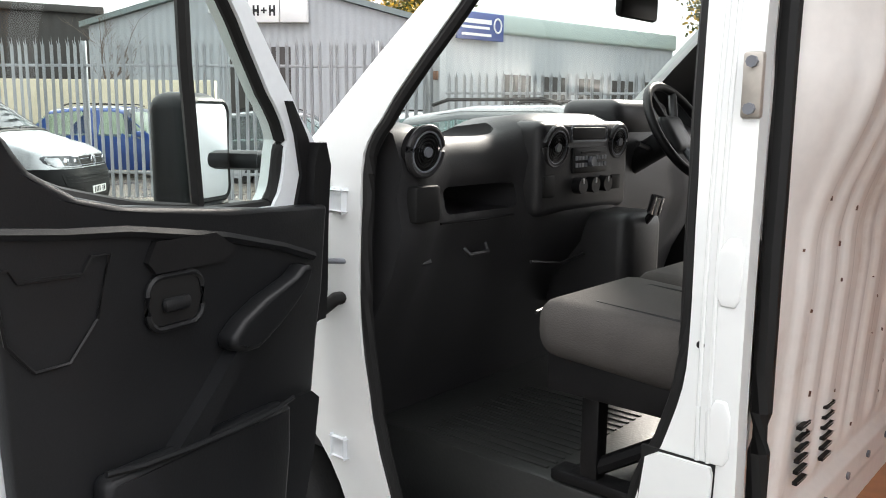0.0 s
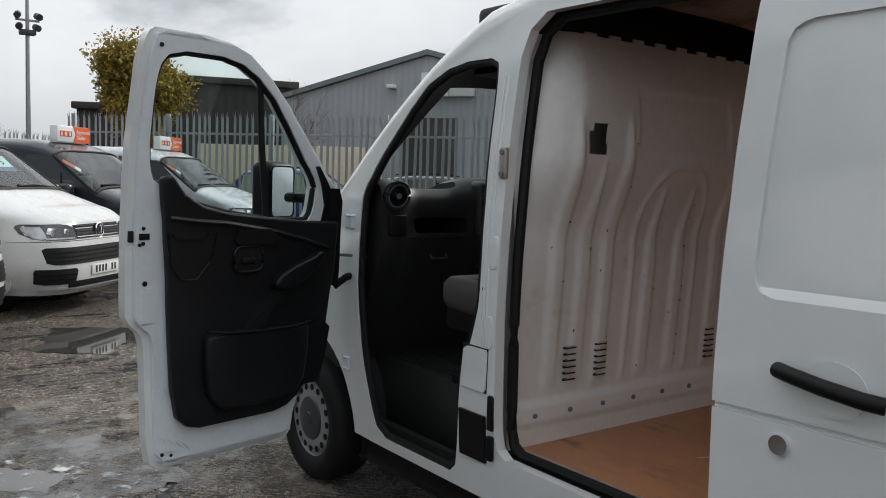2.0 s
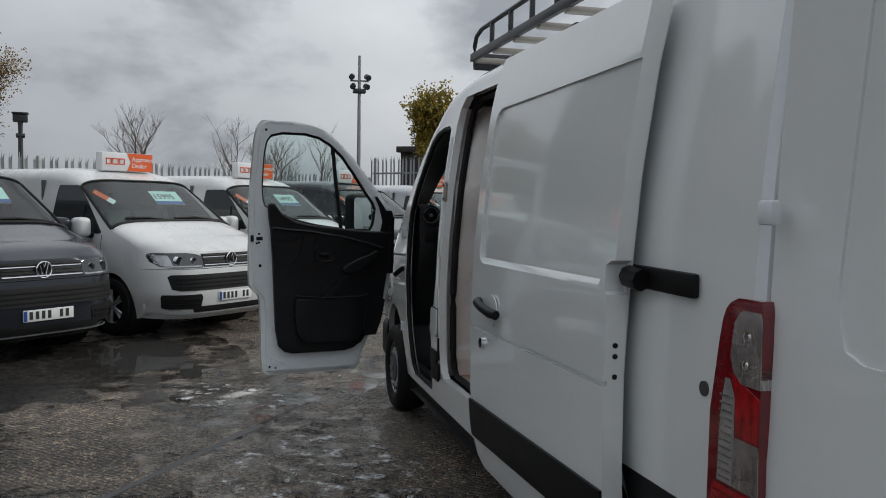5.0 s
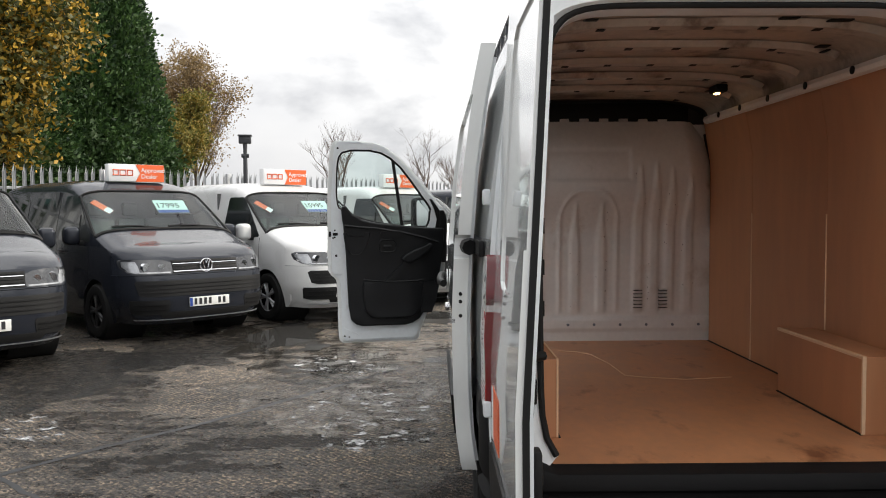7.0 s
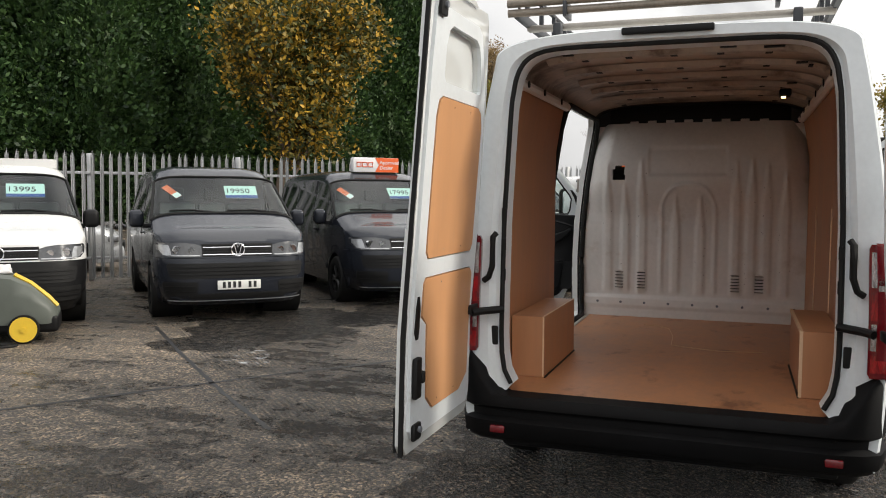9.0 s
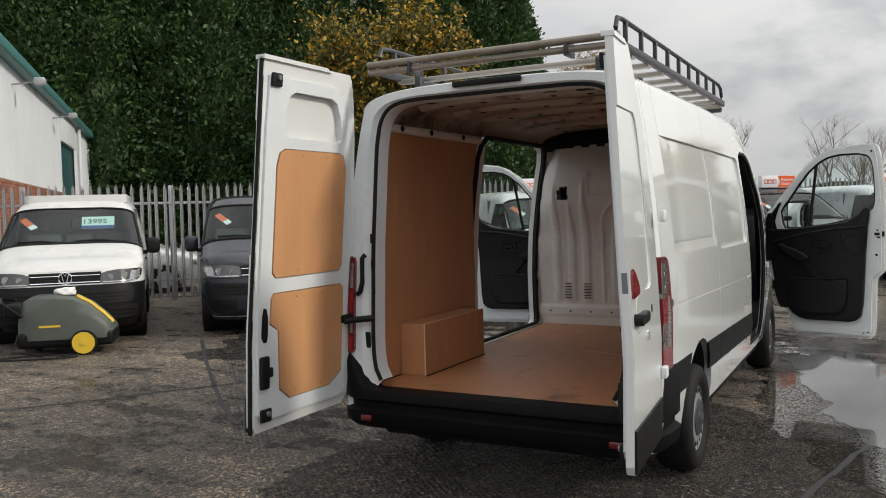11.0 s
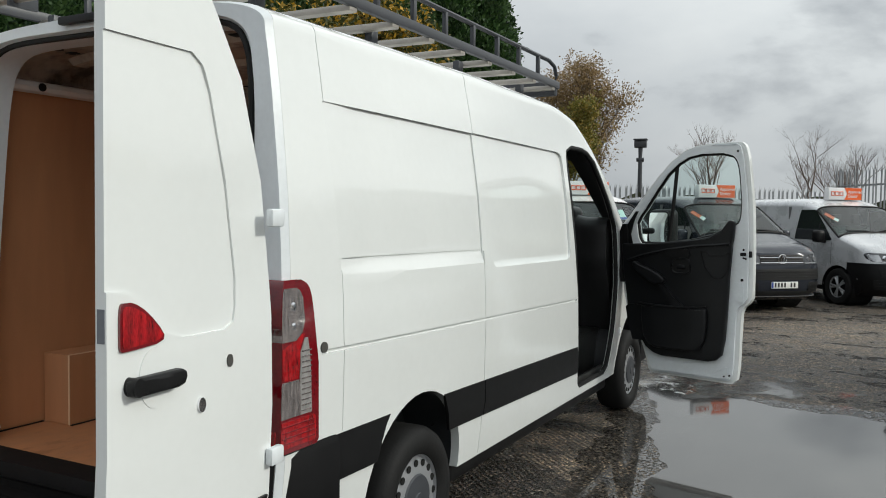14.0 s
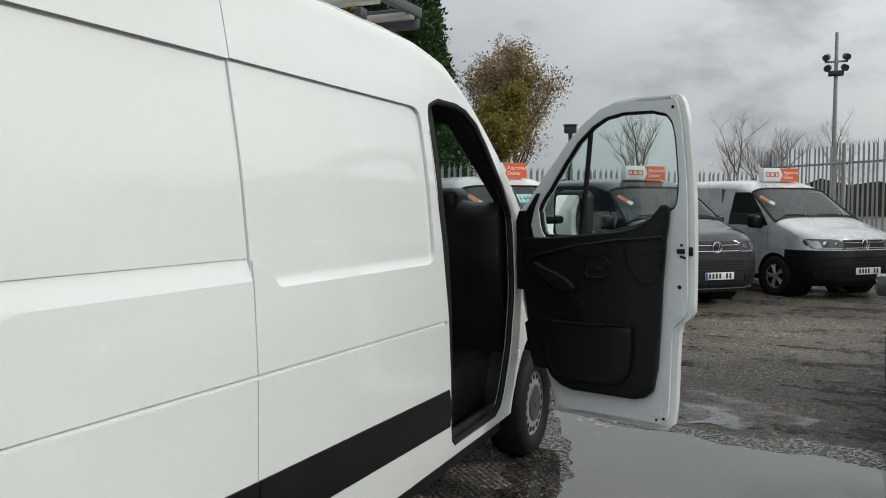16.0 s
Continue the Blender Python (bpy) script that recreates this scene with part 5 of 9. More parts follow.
rear_door(1, 0.2, van)
rear_door(-1, 4.2, van)
for s in (-1, 1):
    part("check_arm", tube([(3.37, s * 0.80, 1.02), (3.46, s * 0.90, 1.015), (3.50, s * 0.93, 1.01)], 0.02, 8), M_RUBBER, van, "black door check arm")
    part("grab_loop", tube([(3.385, s * 0.835, 1.42), (3.40, s * 0.85, 1.40), (3.405, s * 0.85, 1.25), (3.40, s * 0.87, 1.19), (3.39, s * 0.90, 1.17)], 0.016, 8), M_RUBBER, van, "black cable gaiter")
    for z in (1.52, 1.36, 1.2):
        part("jamb_slot", box(3.345, 3.352, s * 0.805 - 0.012, s * 0.805 + 0.012, z - 0.03, z + 0.03), M_RUBBER, van)
    part("lower_slot", box(3.366, 3.374, s * 0.845 - 0.02, s * 0.845 + 0.02, 0.83, 0.93, 0.006), M_RUBBER, van)

    # tail lamp: red housing with clear windows
    def tl(rows, a, b):
        return rows_solid(rows, lambda x, z: s * (side_y(x, z) - a), lambda x, z: s * (side_y(x, z) + b), fine=0.03)
    part("lamp_gasket", tl([(0.79, 3.195, 3.40), (0.81, 3.188, 3.405), (1.10, 3.196, 3.405), (1.30, 3.218, 3.395), (1.385, 3.242, 3.39), (1.408, 3.28, 3.38)], 0.05, 0.003), M_RUBBER, van)
    tlm = part("tail_lamp", tl([(0.80, 3.212, 3.40), (0.815, 3.198, 3.418), (1.10, 3.206, 3.414), (1.30, 3.228, 3.404), (1.35, 3.237, 3.40), (1.378, 3.248, 3.398), (1.395, 3.263, 3.395), (1.405, 3.285, 3.392), (1.411, 3.32, 3.388)], 0.06, 0.014), M_RED, van, "red and clear tail lamp", sharp=50)
    top_w = part("clear_lens", tl([(1.195, 3.335, 3.41), (1.22, 3.300, 3.408), (1.26, 3.282, 3.406), (1.345, 3.290, 3.400), (1.37, 3.305, 3.397), (1.382, 3.325, 3.393)], 0.055, 0.0165), M_SMOKE, tlm, "smoky clear indicator lens", sharp=50)
    for z, r in ((1.315, 0.024), (1.245, 0.020)):
        part("lamp_bowl", cyl((3.345, s * (side_y(3.34, z) + 0.012), z), (3.345, s * (side_y(3.34, z) + 0.0185), z), r, 18, r * 0.5), M_CHROME, top_w, "bright lamp bowl")
    part("red_lens", tl([(1.060, 3.325, 3.412), (1.10, 3.318, 3.412), (1.17, 3.312, 3.409), (1.20, 3.295, 3.330), (1.215, 3.283, 3.296)], 0.055, 0.0160), M_REDLENS, tlm, "bright red lens", sharp=50)
    part("clear_lens", tl([(0.925, 3.312, 3.416), (1.045, 3.318, 3.414), (1.055, 3.322, 3.412)], 0.055, 0.0165), M_SMOKE, tlm, "clear reversing lens", sharp=50)
    part("clear_lens", tl([(0.925, 3.245, 3.309), (1.06, 3.253, 3.316), (1.15, 3.260, 3.312), (1.20, 3.268, 3.284)], 0.055, 0.0162), M_CLEAR, tlm, "pale ribbed side lens", sharp=50)
    for k in range(12):
        z = 0.937 + 0.0195 * k
        part("lens_rib", tl([(z, 3.252, 3.306), (z + 0.005, 3.252, 3.306)], 0.0, 0.0185), M_SMOKE, tlm)
    part("red_lens", tl([(0.818, 3.225, 3.414), (0.83, 3.218, 3.416), (0.905, 3.222, 3.414), (0.915, 3.235, 3.412)], 0.055, 0.0162), M_REDLENS, tlm, "bright red lens", sharp=50)
    for k in range(4):
        z = 0.835 + 0.02 * k
        part("lens_rib", tl([(z, 3.228, 3.41), (z + 0.003, 3.228, 3.41)], 0.0, 0.0185), M_RED, tlm)
    def ret(rows, d0, d1):
        bm = rows_solid(rows, lambda y, z: rear_x(z) - d0, lambda y, z: rear_x(z) + d1, fine=0.04)
        for v in bm.verts:
            v.co = (v.co.y, v.co.x * s, v.co.z)
        bmesh.ops.recalc_face_normals(bm, faces=bm.faces[:])
        return bm
    back_l = part("rear_return", ret([(0.80, 0.93, 1.005), (0.82, 0.92, 1.015), (1.10, 0.92, 1.015), (1.30, 0.915, 1.005), (1.385, 0.915, 0.995), (1.405, 0.925, 0.98)], 0.03, 0.018), M_RED, tlm, "red rear face of the lamp", sharp=50)
    part("red_lens", ret([(0.825, 0.93, 1.005), (0.905, 0.93, 1.005)], 0.0, 0.020), M_REDLENS, back_l)
    part("clear_lens", ret([(0.925, 0.93, 1.005), (1.045, 0.93, 1.005)], 0.0, 0.020), M_SMOKE, back_l, "clear reversing lens")
    part("red_lens", ret([(1.06, 0.93, 1.005), (1.19, 0.93, 1.003)], 0.0, 0.020), M_REDLENS, back_l)
    part("clear_lens", ret([(1.21, 0.928, 1.0), (1.37, 0.925, 0.99)], 0.0, 0.020), M_SMOKE, back_l, "smoky clear indicator lens")
    part("side_plug", cyl((3.155, s * (side_y(3.1, 1.14) - 0.002), 1.145), (3.155, s * (side_y(3.1, 1.14) + 0.004), 1.145), 0.021, 16), M_PLUG, van, "grey rubber plug")


# rear bumper wraps round the corners
def rear_bumper():
    bm = bmesh.new()
    path = [(3.07, 1.035, 1), (3.16, 1.037, 1), (3.30, 1.025, 1), (3.42, 0.985, 1), (3.472, 0.91, 0.6), (3.488, 0.83, 0.12), (3.493, 0.76, 0), (3.495, 0.6, 0), (3.497, 0.3, 0), (3.497, 0, 0)]
    path = path + [(x, -y, c) for x, y, c in path[-2::-1]]
    rings = []
    for k, (x, y, c) in enumerate(path):
        px, py, _ = path[max(0, k - 1)]
        qx, qy, _ = path[min(len(path) - 1, k + 1)]
        t = Vector((qx - px, qy - py)).normalized()
        n = Vector((-t.y, t.x))
        top = 0.585 + 0.215 * c
        sec = [(-0.16, top), (-0.02, top), (0.0, top - 0.03), (0.0, 0.53), (-0.03, 0.51), (-0.03, 0.475), (0.005, 0.455), (-0.005, 0.38), (-0.05, 0.345), (-0.16, 0.35)]
        rings.append([bm.verts.new((x + n.x * d, y + n.y * d, z)) for d, z in sec])
    for a, b in zip(rings, rings[1:]):
        for k in range(9):
            bm.faces.new((a[k], a[k + 1], b[k + 1], b[k]))
    bmesh.ops.recalc_face_normals(bm, faces=bm.faces[:])
    return bm


bump = part("rear_bumper", rear_bumper(), M_BUMPER, van, "black plastic rear bumper", sharp=45)
part("bumper_step", box(3.30, 3.47, -0.80, 0.80, 0.50, 0.553, 0.012), M_BUMPER, bump, "ribbed black rear step")
for y in (0.0, 0.15):
    part("sill_catch", box(3.385, 3.41, y - 0.03, y + 0.03, 0.553, 0.575, 0.004), M_STEELDARK, van, "steel door catch")
for s in (-1, 1):
    part("bumper_reflector", box(3.472, 3.502, s * 0.79 - 0.04, s * 0.79 + 0.04, 0.395, 0.435, 0.008), M_RED, bump, "red bumper reflector")
part("brake_lamp", box(3.305, 3.335, -0.22, 0.22, 2.415, 2.45, 0.008), M_BLACK, van, "dark high-level brake lamp")

# ---- roof rack ----
rack = thing("roof_rack", pose(0, YC, 0), "dark steel roof rack with aluminium bars on the van roof", "roof rack")
for s in (-1, 1):
    ys = s * 0.76
    part("side_rail", box(0.0, 3.25, min(ys, ys + 0.03 * s), max(ys, ys + 0.03 * s), 2.545, 2.595, 0.006), M_RACK, rack, "dark lower rail")
    top = tube([(3.25, ys, 2.57), (3.27, ys, 2.66), (3.24, ys, 2.715), (3.15, ys, 2.725), (1.6, ys, 2.725), (0.15, ys, 2.725), (0.04, ys, 2.70), (0.0, ys, 2.64), (0.01, ys, 2.57)], 0.014, 8)
    part("top_rail", top, M_RACK, rack, "dark upper rail")
    for k in range(9):
        x = 0.36 + 0.34 * k
        part("rail_post", box(x - 0.014, x + 0.014, ys - 0.012, ys + 0.012, 2.59, 2.72, 0.003), M_RACK, rack)
    for x in (0.3, 1.25, 2.2, 3.05):
        part("rack_foot", box(x - 0.03, x + 0.03, s * 0.60 - 0.02, s * 0.60 + 0.025, 2.39, 2.55, 0.008), M_RACK, rack, "dark gutter foot")
for k in range(9):
    x = 0.10 + 0.36 * k
    part("cross_bar", box(x - 0.03, x + 0.03, -0.78, 0.78, 2.525, 2.555, 0.006), M_ALU, rack, "dull aluminium cross bar")
part("loading_roller", cyl((3.34, -0.80, 2.602), (3.34, 0.80, 2.602), 0.021, 18), M_ROLLER, rack, "weathered grey loading roller")
part("loading_roller", cyl((3.325, -0.80, 2.556), (3.325, 0.80, 2.556), 0.02, 18), M_ROLLER, rack, "weathered grey loading roller")
for y in (-0.5, 0.5):
    part("roller_arm", box(3.22, 3.36, y - 0.01, y + 0.01, 2.52, 2.60, 0.003), M_RACK, rack)
part("front_wind_bar", box(-0.04, 0.03, -0.76, 0.76, 2.50, 2.60, 0.01), M_RACK, rack, "dark front bar")

# ---- cab ----
DASH = [(-1.28, 1.47), (-1.12, 1.56), (-0.98, 1.615), (-0.86, 1.63), (-0.78, 1.60), (-0.745, 1.51), (-0.765, 1.43), (-0.745, 1.34), (-0.78, 1.22), (-0.84, 1.08), (-0.92, 0.82), (-1.0, 0.64), (-1.28, 0.64)]


def dash_loft():
    bm = bmesh.new()
    rings = []
    for y in [-0.93 + 0.0465 * k for k in range(41)]:
        b = 0.075 * math.exp(-((y + 0.09) / 0.30) ** 6) + 0.03 * math.exp(-((abs(y) - 0.86) / 0.09) ** 4)
        h = 0.05 * math.exp(-((y - 0.44) / 0.22) ** 4) + 0.03 * math.exp(-((y + 0.09) / 0.30) ** 6) - 0.02 * math.exp(-((y + 0.60) / 0.18) ** 4)
        rings.append([bm.verts.new((x + (b if -0.9 < x else 0) * (1 if z > 1.15 else 0.3), y, z + (h if z > 1.45 else 0))) for x, z in DASH])
    for p, q in zip(rings, rings[1:]):
        for k in range(len(DASH)):
            bm.faces.new((p[k], p[(k + 1) % len(DASH)], q[(k + 1) % len(DASH)], q[k]))
    bm.faces.new(rings[0]), bm.faces.new(rings[-1][::-1])
    bmesh.ops.recalc_face_normals(bm, faces=bm.faces[:])
    return bm


tray = box(-1.05, -0.6, -0.72, -0.40, 1.365, 1.445, 0.02)
well = box(-1.04, -0.80, -0.76, -0.42, 1.565, 1.75, 0.03)
part("dashboard", carve(dash_loft(), [tray, well]), M_DASH, van, "charcoal plastic dashboard", sharp=50)


def vent(y, z, x, r):
    v = new("air_vent")
    v.parent = van
    v.matrix_basis = pose(x, y, z, 0, 8, 0)
    part("vent_ring", tube([(0, r * math.cos(2 * math.pi * k / 28), r * math.sin(2 * math.pi * k / 28)) for k in range(28)], 0.010, 8, closed=True), M_DASH, v, "charcoal vent ring")
    part("vent_bright_ring", tube([(0.006, r * 0.84 * math.cos(2 * math.pi * k / 28), r * 0.84 * math.sin(2 * math.pi * k / 28)) for k in range(28)], 0.003, 6, closed=True), M_STEELDARK, v, "grey inner ring")
    for k in range(4):
        rr = r * (0.68 - 0.15 * k)
        part("vent_fin", tube([(0.004, rr * math.cos(2 * math.pi * q / 20), rr * math.sin(2 * math.pi * q / 20)) for q in range(20)], 0.0035, 5, closed=True), M_BLACK, v)
    part("vent_hub", cyl((-0.012, 0, 0), (0.014, 0, 0), 0.014, 12), M_STEELDARK, v)
    part("vent_back", cyl((-0.03, 0, 0), (-0.012, 0, 0), r, 24), M_RUBBER, v)


vent(-0.86, 1.553, -0.705, 0.065)
vent(-0.29, 1.553, -0.665, 0.062)
vent(0.10, 1.565, -0.665, 0.055)
FX = -0.665
part("centre_fascia", box(-0.80, FX, -0.375, 0.19, 1.33, 1.635, 0.035, seg=4), M_DASH, van, "charcoal centre console panel")
part("display", box(FX - 0.01, FX + 0.004, -0.20, 0.01, 1.575, 1.615, 0.004), M_RUBBER, van, "small dark display")
part("display_rim", tube([(FX + 0.004, y, z) for y, z in rrect(-0.205, 0.015, 1.570, 1.620, 0.012)], 0.004, 6, closed=True), M_STEELDARK, van)
rad = part("radio", box(FX - 0.01, FX + 0.008, -0.195, 0.015, 1.465, 1.55, 0.004), M_BLACK, van, "black car radio")
part("radio_slot", box(FX + 0.007, FX + 0.010, -0.15, -0.03, 1.53, 1.536), M_RUBBER, rad)
part("radio_knob", cyl((FX + 0.006, -0.09, 1.503), (FX + 0.022, -0.09, 1.503), 0.017, 16), M_STEELDARK, rad)
for k in range(4):
    for z in (1.492, 1.515):
        part("radio_button", box(FX + 0.007, FX + 0.011, -0.185 + 0.019 * k, -0.171 + 0.019 * k, z - 0.007, z + 0.007), M_STEELDARK, rad)
        part("radio_button", box(FX + 0.007, FX + 0.011, -0.062 + 0.019 * k, -0.048 + 0.019 * k, z - 0.007, z + 0.007), M_STEELDARK, rad)
for y in (-0.165, -0.085, -0.005):
    kn = part("heater_knob", cyl((FX - 0.01, y, 1.425), (FX + 0.030, y, 1.425), 0.027, 18), M_BLACK, van, "black heater knob")
    part("knob_mark", box(FX + 0.029, FX + 0.032, y - 0.003, y + 0.003, 1.432, 1.45), M_SIGNWHITE, kn)
part("socket_panel", box(FX - 0.01, FX + 0.004, -0.355, -0.295, 1.395, 1.465, 0.004), M_RUBBER, van, "black socket panel")
part("switch", box(FX - 0.01, FX + 0.006, 0.06, 0.12, 1.40, 1.45, 0.004), M_RUBBER, van)
part("cup_holder", box(-0.74, -0.70, -0.90, -0.80, 1.36, 1.46, 0.008), M_RUBBER, van, "black cup holder")
part("glovebox_line", tube([(-0.735, -0.76, 1.345), (-0.73, -0.55, 1.342), (-0.735, -0.38, 1.345)], 0.004, 5), M_BLACK, van)
part("lower_line", tube([(-0.70, -0.36, 1.19), (-0.69, -0.20, 1.165), (-0.69, 0.0, 1.19)], 0.006, 6), M_DASH, van)
for y in (-0.83, -0.56):
    part("glovebox_pull", tube([(-0.775, y - 0.05, 1.255), (-0.755, y - 0.045, 1.235), (-0.755, y + 0.045, 1.235), (-0.775, y + 0.05, 1.265)], 0.008, 6), M_DASH, van)
part("gear_console", box(-0.86, -0.52, -0.06, 0.20, 0.95, 1.33, 0.05, seg=3), M_DASH, van, "charcoal gear console")
gl_ = part("gear_lever", cyl((-0.58, 0.07, 1.22), (-0.50, 0.08, 1.34), 0.012, 8), M_BLACK, van, "black gear lever")
part("gear_knob", cyl((-0.505, 0.08, 1.325), (-0.49, 0.08, 1.385), 0.024, 12), M_CHROME, gl_, "bright gear knob")
part("instrument_hood", box(-1.0, -0.74, 0.23, 0.66, 1.58, 1.715, 0.05, seg=4), M_DASH, van, "charcoal instrument hood")
stw = new("steering_wheel")
stw.parent = van
stw.matrix_basis = pose(-0.585, 0.43, 1.60, 0, 58, 0)
part("wheel_rim", tube([(0.195 * math.cos(2 * math.pi * k / 36), 0.195 * math.sin(2 * math.pi * k / 36), 0) for k in range(36)], 0.017, 10, closed=True), M_BLACK, stw, "black steering wheel rim")
part("wheel_boss", box(-0.08, 0.08, -0.075, 0.075, -0.05, 0.0, 0.03, seg=3), M_DASH, stw, "charcoal steering boss")
for a in (0, 150, 210):
    part("wheel_spoke", cyl((0.06 * math.cos(radians(a)), 0.06 * math.sin(radians(a)), -0.02), (0.185 * math.cos(radians(a)), 0.185 * math.sin(radians(a)), -0.003), 0.016, 8), M_STEELDARK if a == 0 else M_DASH, stw)
part("steering_column", cyl((-0.88, 0.43, 1.42), (-0.62, 0.43, 1.575), 0.05, 12), M_BLACK, van, "black steering column")
for y0, y1 in ((0.40, 0.22), (0.46, 0.63)):
    part("column_stalk", cyl((-0.69, y0, 1.53), (-0.65, y1, 1.555), 0.009, 8), M_BLACK, van, "black stalk")


def seat(y0, y1, x=-0.36, top=1.215):
    st = new("seat")
    st.parent = van
    yc_, hw = (y0 + y1) / 2, (y1 - y0) / 2
    cu = box(x, x + 0.50, y0, y1, top - 0.15, top, 0.06, seg=5)
    for v in cu.verts:
        v.co.z -= 0.03 * max(0, (v.co.x - x) / 0.5)
        if v.co.z > top - 0.04:
            v.co.z -= 0.022 * max(0, 1 - abs((v.co.y - yc_) / hw) * 1.3)
        v.co.x += 0.03 * (abs(v.co.y - yc_) / hw) ** 2 * (1 if v.co.x < x + 0.2 else 0)
    part("seat_cushion", cu, M_SEAT, st, "charcoal cloth seat cushion", sharp=60)
    part("cushion_base", box(x + 0.05, x + 0.50, y0 + 0.03, y1 - 0.03, top - 0.24, top - 0.12, 0.02), M_BLACK, st, "black seat base")
    part("cushion_piping", tube([(x + 0.02, y0 + 0.03, top - 0.045), (x - 0.002, yc_, top - 0.04), (x + 0.02, y1 - 0.03, top - 0.045)], 0.005, 5), M_BLACK, st)
    part("cushion_piping", tube([(x + 0.48, y0 + 0.10, top - 0.028), (x + 0.15, y0 + 0.10, top - 0.012), (x + 0.11, yc_, top - 0.018), (x + 0.15, y1 - 0.10, top - 0.012), (x + 0.48, y1 - 0.10, top - 0.028)], 0.005, 5), M_BLACK, st)
    bk = box(x + 0.43, x + 0.50, y0 + 0.04, y1, top - 0.05, 1.68, 0.03, seg=4)
    for v in bk.verts:
        v.co.x -= 0.03 * (1.68 - v.co.z) / 0.55 - 0.01
    part("seat_back", bk, M_SEAT, st, "charcoal cloth backrest", sharp=60)
    part("headrest", box(x + 0.40, x + 0.48, yc_ - 0.13, yc_ + 0.13, 1.71, 1.88, 0.04, seg=3), M_SEAT, st, "charcoal headrest")
    return st


seat(-0.88, -0.40)
seat(-0.38, 0.04)
seat(0.24, 0.76, -0.32)
for y in (-0.76, -0.06):
    part("seat_leg", box(-0.24, -0.19, y - 0.025, y + 0.025, 0.72, 0.96, 0.006), M_BLACK, van, "black seat leg")
    part("seat_brace", cyl((-0.26, y, 0.74), (0.06, y, 0.94), 0.022, 8), M_BLACK, van, "black seat brace")
    part("seat_foot", box(-0.32, 0.10, y - 0.035, y + 0.035, 0.72, 0.75, 0.006), M_BLACK, van, "black seat rail")
part("drivers_seat_box", box(-0.26, 0.12, 0.28, 0.72, 0.72, 0.95, 0.02), M_BLACK, van, "black seat box")
part("cab_headliner_visor", box(-0.48, -0.28, -0.62, 0.62, 2.13, 2.165, 0.012), M_DASH, van, "dark sun visors")
part("interior_mirror", box(-0.56, -0.53, -0.15, 0.10, 1.96, 2.05, 0.015), M_BLACK, van, "black interior mirror")
for k in range(14):
    y = -0.75 + 0.04 * k
    part("mat_rib", box(-0.80, -0.36, y, y + 0.012, 0.719, 0.7245), M_MAT, van)


